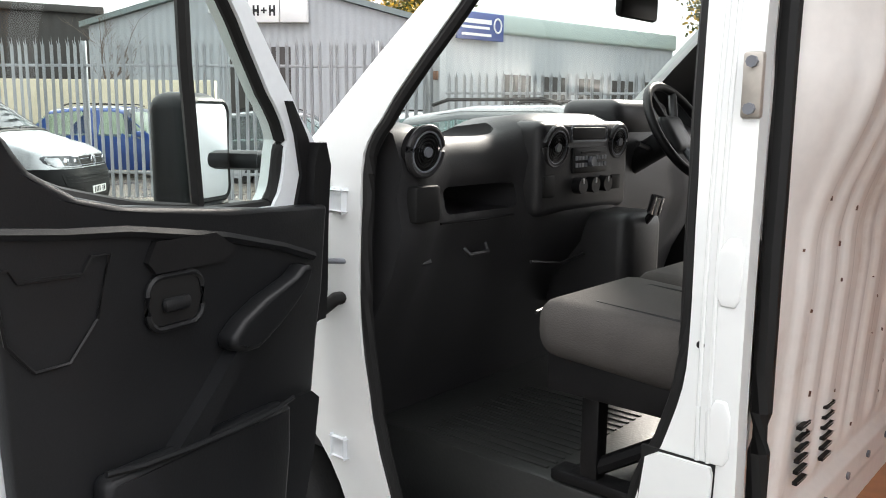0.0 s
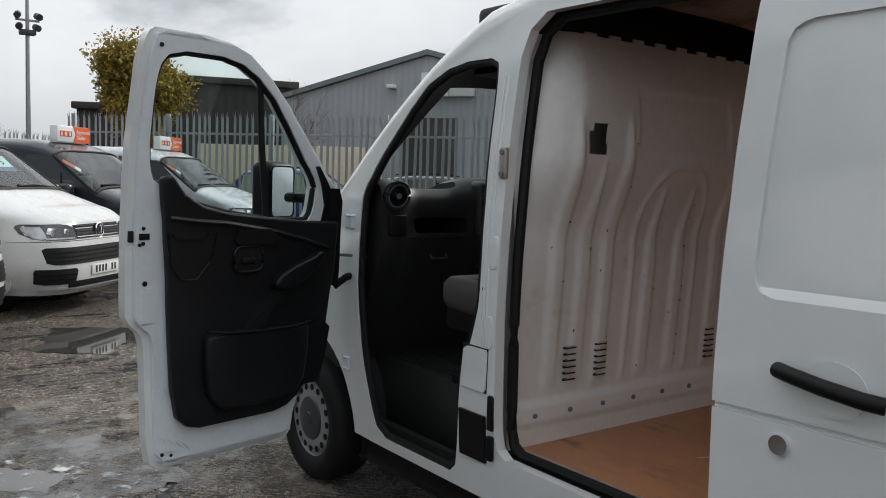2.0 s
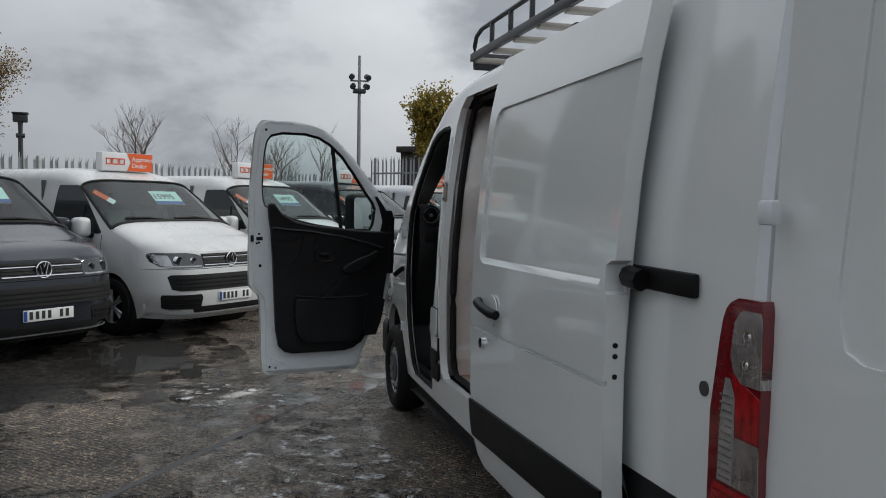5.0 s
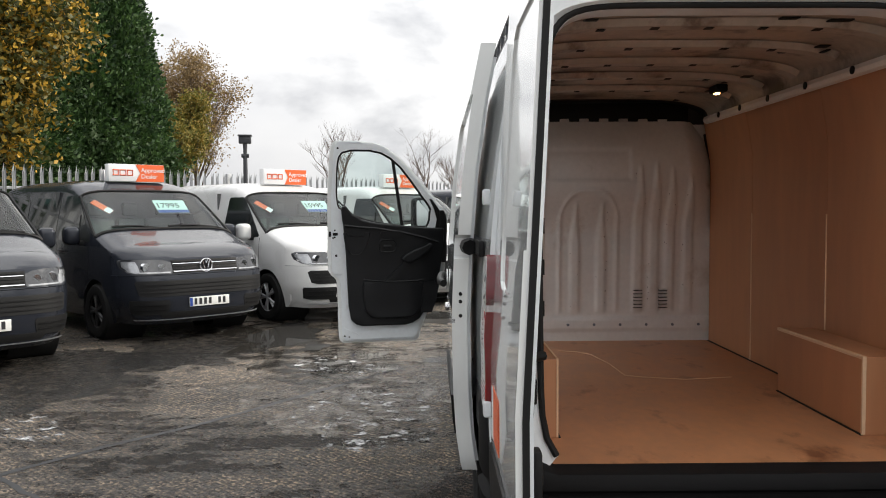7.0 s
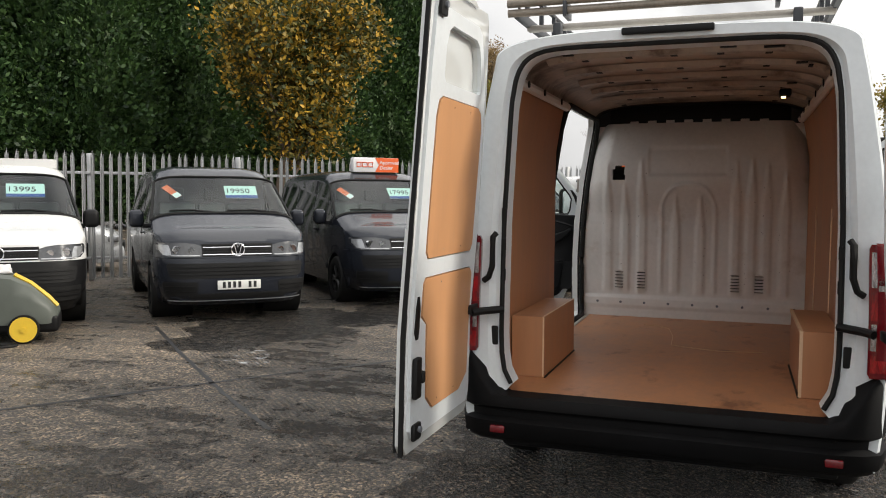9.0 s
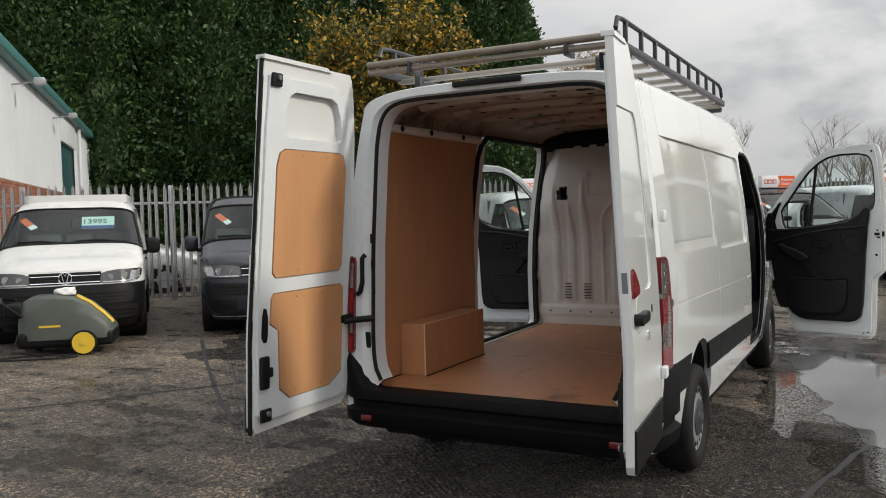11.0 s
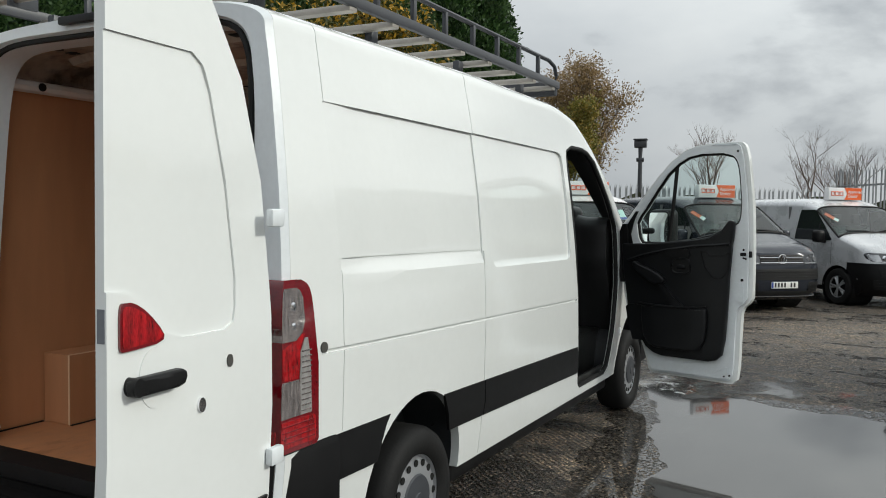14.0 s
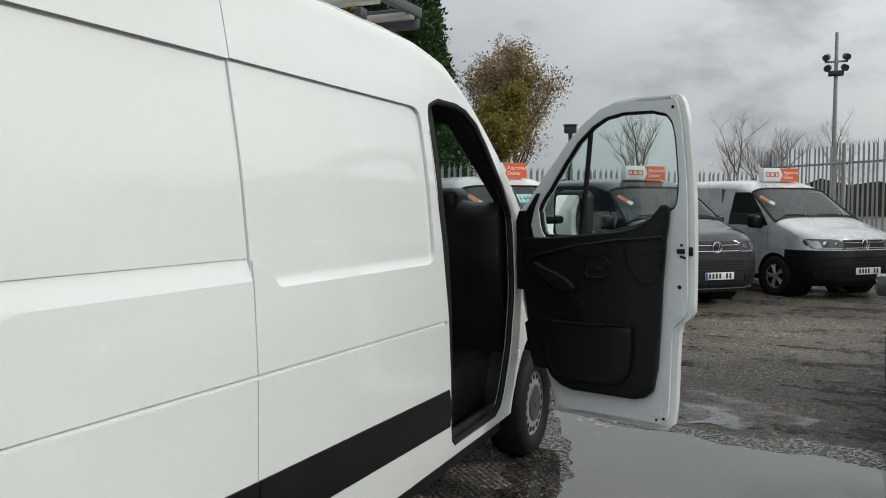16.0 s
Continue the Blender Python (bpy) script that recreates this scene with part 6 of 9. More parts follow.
# ---- ground ----
def ground_material():
    """Worn wet yard: pale and dark stones in tarmac, damp patches, brushed ribs, muddy stains."""
    m = bpy.data.materials.new("wet_yard")
    m.use_nodes = True
    n, l = m.node_tree.nodes, m.node_tree.links
    b = n["Principled BSDF"]
    co = n.new("ShaderNodeTexCoord").outputs["Object"]
    def noise_tex(scale, detail=5, rough=0.6, turn=None, stretch=(1, 1, 1), dist=0.0):
        t, mp = n.new("ShaderNodeTexNoise"), n.new("ShaderNodeMapping")
        mp.inputs["Rotation"].default_value = (0, 0, radians(turn or 0))
        mp.inputs["Scale"].default_value = stretch
        l.new(co, mp.inputs["Vector"])
        l.new(mp.outputs["Vector"], t.inputs["Vector"])
        t.inputs["Scale"].default_value, t.inputs["Detail"].default_value, t.inputs["Roughness"].default_value, t.inputs["Distortion"].default_value = scale, detail, rough, dist
        return t.outputs["Fac"]
    def ramp(fac, *stops):
        r = n.new("ShaderNodeValToRGB")
        for k, (p, c) in enumerate(stops):
            e = r.color_ramp.elements[k] if k < 2 else r.color_ramp.elements.new(p)
            e.position, e.color = p, (c if isinstance(c, tuple) else (c, c, c)) + (1,)
        l.new(fac, r.inputs["Fac"])
        return r.outputs["Color"]
    def blend(kind, f, x, y):
        q = n.new("ShaderNodeMix")
        q.data_type, q.blend_type = "RGBA", kind
        for sock, v in (("Factor", f), ("A", x), ("B", y)):
            if isinstance(v, (int, float)):
                q.inputs[sock].default_value = v
            elif isinstance(v, tuple):
                q.inputs[sock].default_value = (*v, 1)
            else:
                l.new(v, q.inputs[sock])
        return q.outputs["Result"]
    def calc(op, x, y):
        q = n.new("ShaderNodeMath")
        q.operation = op
        for k, v in enumerate((x, y)):
            if isinstance(v, (int, float)):
                q.inputs[k].default_value = v
            else:
                l.new(v, q.inputs[k])
        return q.outputs[0]
    stones = n.new("ShaderNodeTexVoronoi")
    stones.inputs["Scale"].default_value, stones.inputs["Randomness"].default_value = 62, 1.0
    l.new(co, stones.inputs["Vector"])
    grit = n.new("ShaderNodeTexVoronoi")
    grit.inputs["Scale"].default_value = 150
    l.new(co, grit.inputs["Vector"])
    broad, patch, streak = noise_tex(0.30, 5, 0.55), noise_tex(1.3, 9, 0.68, -47, (1, 0.5, 1)), noise_tex(2.2, 7, 0.65, -47, (1.6, 0.18, 1))
    base = ramp(broad, (0.36, (0.172, 0.136, 0.102)), (0.62, (0.300, 0.236, 0.172)))
    sep = n.new("ShaderNodeSeparateColor")
    l.new(stones.outputs["Color"], sep.inputs["Color"])
    col = blend("MULTIPLY", 1.0, base, ramp(sep.outputs["Red"], (0.10, 0.22), (0.96, (2.9, 2.75, 2.5)), (0.62, 0.80)))
    col = blend("MULTIPLY", 0.55, col, ramp(grit.outputs["Distance"], (0.05, 1.35), (0.55, 0.45)))
    wet = calc("ADD", calc("ADD", calc("MULTIPLY", patch, 0.45), calc("MULTIPLY", streak, 0.25)), calc("MULTIPLY", noise_tex(6.5, 9, 0.72), 0.30))
    # wash water spread round the van's rear
    sm = n.new("ShaderNodeMapping")
    sm.inputs["Location"].default_value, sm.inputs["Scale"].default_value = (-2.9 / 3.2, -4.0 / 2.5, 0), (1 / 3.2, 1 / 2.5, 0)
    l.new(co, sm.inputs["Vector"])
    far = n.new("ShaderNodeVectorMath")
    far.operation = "LENGTH"
    l.new(sm.outputs["Vector"], far.inputs[0])
    spread = ramp(calc("ADD", far.outputs["Value"], calc("MULTIPLY", noise_tex(1.1, 6, 0.6), 0.5)), (0.95, 0.13), (1.35, 0.0))
    wet = calc("ADD", wet, spread)
    damp = ramp(wet, (0.465, 0.0), (0.545, 1.0))
    col = blend("MULTIPLY", damp, col, (0.31, 0.315, 0.34))
    rib = n.new("ShaderNodeTexWave")
    rib.wave_type, rib.bands_direction, rib.wave_profile = "BANDS", "X", "SIN"
    rm = n.new("ShaderNodeMapping")
    rm.inputs["Rotation"].default_value = (0, 0, radians(45))
    l.new(co, rm.inputs["Vector"])
    l.new(rm.outputs["Vector"], rib.inputs["Vector"])
    rib.inputs["Scale"].default_value, rib.inputs["Distortion"].default_value, rib.inputs["Detail"].default_value, rib.inputs["Detail Scale"].default_value = 8.0, 1.6, 3.0, 3.0
    across = n.new("ShaderNodeSeparateXYZ")
    l.new(rm.outputs["Vector"], across.inputs["Vector"])
    slab = ramp(calc("MULTIPLY", calc("ADD", across.outputs["X"], -1.30), -12.0), (0.0, 0.0), (1.0, 1.0))
    ribbed = calc("MULTIPLY", slab, ramp(noise_tex(0.45, 5, 0.6, 20), (0.36, 0.25), (0.54, 1.0)))
    pits = ramp(calc("ADD", calc("MULTIPLY", rib.outputs["Fac"], 0.22), noise_tex(34, 3, 0.6, 45, (0.55, 1.0, 1))), (0.53, 0.10), (0.60, 1.12))
    col = blend("MULTIPLY", calc("MULTIPLY", ribbed, 0.85), col, pits)
    col = blend("MULTIPLY", 0.8, col, ramp(noise_tex(9, 6, 0.7), (0.33, 0.42), (0.66, 1.6)))
    mud = ramp(noise_tex(3.1, 8, 0.7), (0.60, 0.0), (0.72, 0.7))
    col = blend("MIX", mud, col, (0.085, 0.066, 0.048))
    l.new(col, b.inputs["Base Color"])
    rough = calc("SUBTRACT", 0.60, calc("MULTIPLY", damp, 0.38))
    rough = calc("SUBTRACT", rough, calc("MULTIPLY", ramp(wet, (0.60, 0.0), (0.68, 1.0)), 0.16))
    l.new(rough, b.inputs["Roughness"])
    b.inputs["Specular IOR Level"].default_value = 0.85
    h = calc("ADD", calc("MULTIPLY", stones.outputs["Distance"], -1.0), calc("MULTIPLY", grit.outputs["Distance"], -0.4))
    h = calc("ADD", h, calc("MULTIPLY", calc("MULTIPLY", rib.outputs["Fac"], ribbed), 0.8))
    h = calc("ADD", h, calc("MULTIPLY", noise_tex(14, 4), 1.2))
    bp = n.new("ShaderNodeBump")
    bp.inputs["Strength"].default_value, bp.inputs["Distance"].default_value = 1.0, 0.03
    l.new(h, bp.inputs["Height"])
    l.new(bp.outputs["Normal"], b.inputs["Normal"])
    return m


gbm = bmesh.new()
bmesh.ops.create_grid(gbm, x_segments=8, y_segments=8, size=1500)
tagged(part("ground", gbm, ground_material()), "wet worn tarmac and concrete yard with shallow puddles", "ground", kind="structure")

def film_mat(name, color, rough, scale, lo, hi, detail=8, spec=0.5):
    """A thin film that breaks up into islands."""
    m = bpy.data.materials.new(name)
    m.use_nodes = True
    n, l = m.node_tree.nodes, m.node_tree.links
    b, out = n["Principled BSDF"], n["Material Output"]
    b.inputs["Base Color"].default_value, b.inputs["Roughness"].default_value, b.inputs["Specular IOR Level"].default_value = (*color, 1), rough, spec
    tr, mx, t, r, co = n.new("ShaderNodeBsdfTransparent"), n.new("ShaderNodeMixShader"), n.new("ShaderNodeTexNoise"), n.new("ShaderNodeValToRGB"), n.new("ShaderNodeTexCoord")
    t.inputs["Scale"].default_value, t.inputs["Detail"].default_value, t.inputs["Roughness"].default_value = scale, detail, 0.68
    r.color_ramp.elements[0].position, r.color_ramp.elements[1].position = lo, hi
    l.new(co.outputs["Object"], t.inputs["Vector"])
    l.new(t.outputs["Fac"], r.inputs["Fac"])
    l.new(r.outputs["Color"], mx.inputs["Fac"])
    l.new(tr.outputs["BSDF"], mx.inputs[1])
    l.new(b.outputs["BSDF"], mx.inputs[2])
    l.new(mx.outputs["Shader"], out.inputs["Surface"])
    return m


M_WATER = mat("puddle_water", (0.05, 0.048, 0.045), 0.03, vary=0.3, scale=2, rough_vary=0.02, spec=0.7)
M_WETFILM = film_mat("thin_water_film", (0.038, 0.034, 0.029), 0.10, 2.6, 0.44, 0.58, 12, spec=0.8)
M_FOAM = film_mat("soap_foam", (0.62, 0.62, 0.62), 0.6, 7.0, 0.54, 0.66)


def puddle(points, wob, seed, name="puddle", z=0.004, material=None, label="shallow rain puddle mirroring the sky"):
    """A thin sheet of water with a ragged shore through the given points."""
    rng = random.Random(seed)
    out = []
    n = len(points)
    for k in range(n):
        a, b = Vector(points[k]), Vector(points[(k + 1) % n])
        m_ = max(2, int((b - a).length / 0.07))
        for q in range(m_):
            p = a.lerp(b, q / m_)
            w = noise.noise(Vector((p.x * 2.1, p.y * 2.1, seed))) + 0.5 * noise.noise(Vector((p.x * 7, p.y * 7, seed + 5)))
            d = (b - a).normalized()
            out.append((p.x - d.y * w * wob, p.y + d.x * w * wob))
    bm = bmesh.new()
    f = bm.faces.new([bm.verts.new((x, y, z)) for x, y in out])
    bm.normal_update()
    if f.normal.z < 0:
        f.normal_flip()
    bmesh.ops.triangulate(bm, faces=bm.faces[:])
    return tagged(part(name, bm, material or M_WATER), label, "puddle", kind="structure")


M_SPECKLE = film_mat("water_between_stones", (0.032, 0.029, 0.025), 0.05, 34.0, 0.44, 0.56, 5, spec=0.8)
puddle([(-2.4, 4.35), (-1.4, 4.75), (-0.3, 5.0), (0.6, 5.2), (1.4, 5.55), (2.0, 6.0), (2.3, 6.7), (1.9, 7.8), (-0.5, 7.8), (-1.7, 7.0), (-1.9, 6.3), (-2.05, 5.5), (-2.2, 4.9)], 0.12, 3)
puddle([(-2.9, 4.1), (-1.6, 4.45), (0.2, 4.65), (1.3, 4.85), (2.2, 5.3), (2.9, 6.2), (2.7, 8.2), (-1.2, 8.2), (-2.1, 7.0), (-2.3, 5.6)], 0.2, 31, "wet_patch", 0.0028, M_SPECKLE, "rain water lying between the stones of the yard")
puddle([(-3.6, 3.6), (-2.8, 3.9), (-2.3, 4.6), (-2.4, 5.8), (-2.9, 6.4), (-3.6, 5.4)], 0.2, 37, "wet_patch", 0.0026, M_WETFILM, "broken film of rain water on the yard")
# pale concrete whose colour is lifted further to stand in for wet shine
M_PALE = film_mat("pale_concrete_and_sheen", (0.24, 0.205, 0.168), 0.34, 5.0, 0.42, 0.72, 12, spec=0.8)
M_DARKWET = film_mat("dark_wet_tarmac", (0.030, 0.029, 0.028), 0.24, 9.0, 0.30, 0.62, 12, spec=0.7)
puddle([(-4.0, 1.3), (-2.4, 0.4), (-0.8, 0.5), (0.4, 1.0), (0.9, 1.6), (0.4, 2.2), (-0.5, 2.6), (-2.0, 2.8), (-3.2, 2.5)], 0.3, 61, "concrete_patch", 0.0022, M_PALE, "pale worn concrete, its colour lightened further for the wet shine")
puddle([(-4.6, -0.6), (-3.2, -1.2), (-1.6, -0.9), (-1.9, 0.1), (-3.2, 0.5), (-4.4, 0.2)], 0.3, 71, "wet_patch", 0.0018, M_DARKWET, "dark wet tarmac in front of the parked vans")
puddle([(-3.6, 2.6), (-2.4, 2.0), (-1.9, 2.4), (-2.4, 3.4), (-3.3, 3.7)], 0.2, 8, "wet_patch", 0.003, M_WETFILM, "broken film of rain water on the yard")
puddle([(-6.2, 0.0), (-4.2, -0.5), (-2.6, 0.1), (-1.2, 0.7), (-0.9, 1.7), (-2.0, 2.0), (-3.4, 1.5), (-5.2, 1.2)], 0.2, 13, "wet_patch", 0.003, M_WETFILM, "broken film of rain water on the yard")
puddle([(-5.2, 0.4), (-3.9, -0.1), (-3.0, 0.3), (-3.4, 0.75), (-4.5, 0.85)], 0.2, 11)
puddle([(-3.2, -2.0), (-1.2, -2.4), (0.6, -1.8), (0.3, -0.9), (-1.2, -0.4), (-2.6, -0.8)], 0.3, 77, "wet_patch", 0.0020, M_DARKWET, "dark wet tarmac in front of the parked vans")
puddle([(-2.4, 0.95), (-2.05, 1.0), (-1.75, 1.35), (-2.0, 1.45), (-2.3, 1.25)], 0.12, 17)
puddle([(-2.0, 0.75), (-1.7, 0.85), (-1.75, 1.0), (-1.95, 0.95)], 0.08, 21)
puddle([(-3.4, 0.85), (-2.9, 0.75), (-2.7, 0.95), (-3.1, 1.15)], 0.10, 23)
puddle([(-6.5, 2.3), (-5.3, 2.0), (-4.8, 2.5), (-5.9, 3.1)], 0.2, 29)
for k, pts in enumerate(([(-2.5, 0.8), (-1.6, 0.95), (-1.2, 1.6), (-1.7, 2.0), (-2.3, 1.5)], [(-0.7, 1.3), (0.3, 1.2), (1.1, 1.6), (1.2, 2.3), (0.2, 2.4), (-0.6, 2.2)],
                         [(-3.0, 4.1), (-2.4, 4.2), (-1.9, 4.8), (-2.2, 5.1), (-2.9, 4.6)], [(0.0, -0.9), (0.8, -0.8), (0.7, -0.4), (0.1, -0.5)])):
    puddle(pts, 0.2, 41 + k, "soap_foam", 0.006, M_FOAM, "thin white soap foam left on the wet yard")
M_TAR = mat("tar_seam", (0.02, 0.02, 0.021), 0.45, vary=0.3)


def seam(pts, w, seed):
    bm = bmesh.new()
    prev = None
    fine = []
    for a, b in zip(pts, pts[1:]):
        for q in range(14):
            fine.append(Vector(a).lerp(Vector(b), q / 14))
    for k, p in enumerate(fine[:-1]):
        d = (fine[k + 1] - p).normalized()
        o = 0.02 * noise.noise(Vector((k * 0.7, seed, 0)))
        ww = w * (0.7 + 0.6 * abs(noise.noise(Vector((k * 0.9, seed, 3)))))
        cur = [bm.verts.new((p.x - d.y * (o + e * ww), p.y + d.x * (o + e * ww), 0.003)) for e in (-0.5, 0.5)]
        if prev:
            bm.faces.new((prev[0], cur[0], cur[1], prev[1]))
        prev = cur
    return tagged(part("tar_seam", bm, M_TAR), "dark tar joint between yard slabs", "seam", kind="structure")


seam([(-0.75, -2.8), (0.6, -1.4), (1.9, 0.0), (2.8, 1.05)], 0.05, 1)
seam([(-1.6, 1.9), (0.4, 0.6), (1.0, 0.1), (3.6, -1.7)], 0.07, 4)
seam([(-2.2, 6.3), (0.5, 5.7), (2.6, 5.2), (4.5, 4.9)], 0.05, 9)

# ---- palisade fences ----
pale_bm = bmesh.new()
prof = [(-0.034, 0.0), (-0.014, 0.018), (0.0, 0.004), (0.014, 0.018), (0.034, 0.0)]
lo = [pale_bm.verts.new((x, y, 0.05)) for x, y in prof]
hi = [pale_bm.verts.new((x, y, 2.28)) for x, y in prof]
tips = [pale_bm.verts.new(p) for p in ((-0.022, -0.035, 2.37), (0.0, 0.008, 2.42), (0.022, -0.035, 2.37))]
for k in range(4):
    pale_bm.faces.new((lo[k], lo[k + 1], hi[k + 1], hi[k]))
pale_bm.faces.new((hi[0], hi[1], tips[0]))
pale_bm.faces.new((hi[1], hi[2], hi[3], tips[1]))
pale_bm.faces.new((hi[3], hi[4], tips[2]))
PALE = to_mesh("pale", pale_bm, M_GALV)


def fence(a, b, height, label, first=0.0, gap=0.155, singles=True):
    """A palisade fence from a to b: posts, two rails and pales, each a part."""
    a, b = Vector(a), Vector(b)
    L = (b - a).length
    f = thing("palisade_fence", Matrix.Translation((a.x, a.y, 0)) @ pose(0, 0, 0, 0, 0, math.degrees(math.atan2(b.y - a.y, b.x - a.x))), label, "fence")
    k = height / 2.42
    rng = random.Random(int(L * 100))
    for q in range(int(L / gap) + 1):
        p = new("pale", PALE)
        p.parent = f
        p.matrix_basis = pose(q * gap, 0.0, 0, rng.uniform(-0.5, 0.5), rng.uniform(-0.6, 0.6), rng.uniform(-3, 3)) @ Matrix.Diagonal((1, 1, k, 1))
    for z in (0.42, 2.0):
        part("rail", box(0, L, 0.02, 0.065, z * k - 0.025, z * k + 0.025, 0.004), M_GALV, f, "galvanised rail")
    for q in range(int(L / 2.75) + 2):
        x = min(L, q * 2.75 + 0.05)
        part("post", box(x - 0.05, x + 0.05, 0.065, 0.12, 0, 2.36 * k, 0.004), M_GALV, f, "galvanised post")
    return f


ROW, FACE = Vector((-0.75, 0.66)).normalized(), Vector((0.83, 0.56)).normalized()
F0, CORNER = Vector((-4.65, -7.4)), Vector((-19.1, 5.35))
fence(F0 - ROW * 5.5, CORNER, 2.42, "grey galvanised palisade fence behind the parked vans")
fence(CORNER, CORNER + FACE * 12.2, 3.0, "tall grey palisade fence across the yard end")
fence(CORNER + FACE * 12.2 + Vector((-1.4, 1.2)), CORNER + FACE * 24, 2.5, "grey palisade fence in front of the trade units")
fence(F0 - ROW * 3.2, F0 - ROW * 3.2 + FACE * 3.0, 2.2, "grey palisade fence beside the brick building")
gp = thing("gate_post", Matrix.Translation((*(CORNER + FACE * 12.2), 0)), "grey steel gate post with a latch", "gate post")
part("post_body", box(-0.08, 0.08, -0.08, 0.08, 0, 3.05, 0.01), M_GALV, gp, "galvanised post")
part("latch", box(-0.05, 0.05, -0.12, -0.07, 2.25, 2.4, 0.01), mat("rusty_latch", (0.16, 0.07, 0.035), 0.8, vary=0.3), gp, "rusty latch")


# ---- parked vans of the dealer's row ----
def text_mesh(body, size, depth=0.002, align="LEFT"):
    cu = bpy.data.curves.new("lettering", "FONT")
    cu.body, cu.size, cu.extrude, cu.align_x = body, size, depth, align
    tmp = new("lettering", cu)
    bpy.context.view_layer.update()
    me = bpy.data.meshes.new_from_object(tmp.evaluated_get(bpy.context.evaluated_depsgraph_get()))
    bpy.data.objects.remove(tmp)
    bm = bmesh.new()
    bm.from_mesh(me)
    bpy.data.meshes.remove(me)
    return bm


def lettering(name, body, size, material, parent, m):
    """Letters that stand upright in the local y-z plane and read from +x."""
    turn = Matrix(((0, 0, 1, 0), (1, 0, 0, 0), (0, 1, 0, 0), (0, 0, 0, 1)))
    return part(name, text_mesh(body, size), material, parent, m=m @ turn)


V_TOPS = [(-4.92, 1.55), (-4.8, 1.86), (-4.6, 1.945), (-4.0, 1.97), (-2.4, 1.97), (-2.1, 1.95), (-1.9, 1.905), (-1.7, 1.81), (-1.35, 1.565), (-1.02, 1.325), (-0.9, 1.285), (-0.5, 1.155)]
V_HALF = [(-4.92, 0.86), (-4.8, 0.92), (-4.5, 0.95), (-0.5, 0.952)]
V_SIDE = [(0.24, 0.93), (0.5, 0.985), (0.8, 1.0), (1.05, 0.995), (1.25, 0.965), (1.7, 0.86), (2.0, 0.80)]
V_AXLES = (-0.98, -3.98)


def arch_low(x):
    low = 0.27
    for a in V_AXLES:
        if abs(x - a) < 0.385:
            low = max(low, 0.34 + math.sqrt(0.385 ** 2 - (x - a) ** 2))
    return low


def v_section(x, n1=16, n2=12):
    low = arch_low(x)
    zt = interp(V_TOPS, x)
    half = interp(V_HALF, x)
    zs = zt - interp([(-4.9, 0.20), (-1.95, 0.19), (-1.7, 0.12), (-0.5, 0.13)], x)
    pts = [(half * interp(V_SIDE, low + (zs - low) * k / n1), low + (zs - low) * k / n1) for k in range(n1)]
    w = half * interp(V_SIDE, zs)
    for k in range(n2 + 1):
        a = math.pi / 2 * k / n2
        pts.append((w * max(0, math.cos(a)) ** (2 / 5.0), zs + (zt - zs) * math.sin(a) ** (2 / 2.2)))
    return pts


NOSE = [(0.22, -0.08), (0.27, -0.005), (0.33, 0.03), (0.45, 0.045), (0.56, 0.045), (0.72, 0.02), (0.80, 0.0), (0.98, -0.055), (1.05, -0.09)]


def nose_x(y, z):
    """Front face of a parked van: rounded in plan and in profile."""
    return -0.5 + 0.5 * math.sqrt(max(0.0, 1 - min(1.0, abs(y) / (0.952 * interp(V_SIDE, z))) ** 4)) + interp(NOSE, z)


def nose_patch(rows, d0, d1, s=1, fine=0.035):
    """A solid of given thickness laid on the front face; rows are (z, y0, y1)."""
    bm = rows_solid(rows, lambda y, z: nose_x(y, z) + d0, lambda y, z: nose_x(y, z) + d1, fine=fine, nx=max(5, int(abs(rows[0][2] - rows[0][1]) / 0.05)))
    for v in bm.verts:
        v.co = (v.co.y, v.co.x * s, v.co.z)
    bmesh.ops.recalc_face_normals(bm, faces=bm.faces[:])
    return bm


def nose_sheet(z_rows, ys, top=None):
    bm = bmesh.new()
    g = [[bm.verts.new((nose_x(y, z), y * interp(V_SIDE, z), z)) for y in ys] for z in z_rows]
    for p, q in zip(g, g[1:]):
        for k in range(len(ys) - 1):
            bm.faces.new((p[k], p[k + 1], q[k + 1], q[k]))
    return bm, g[-1]


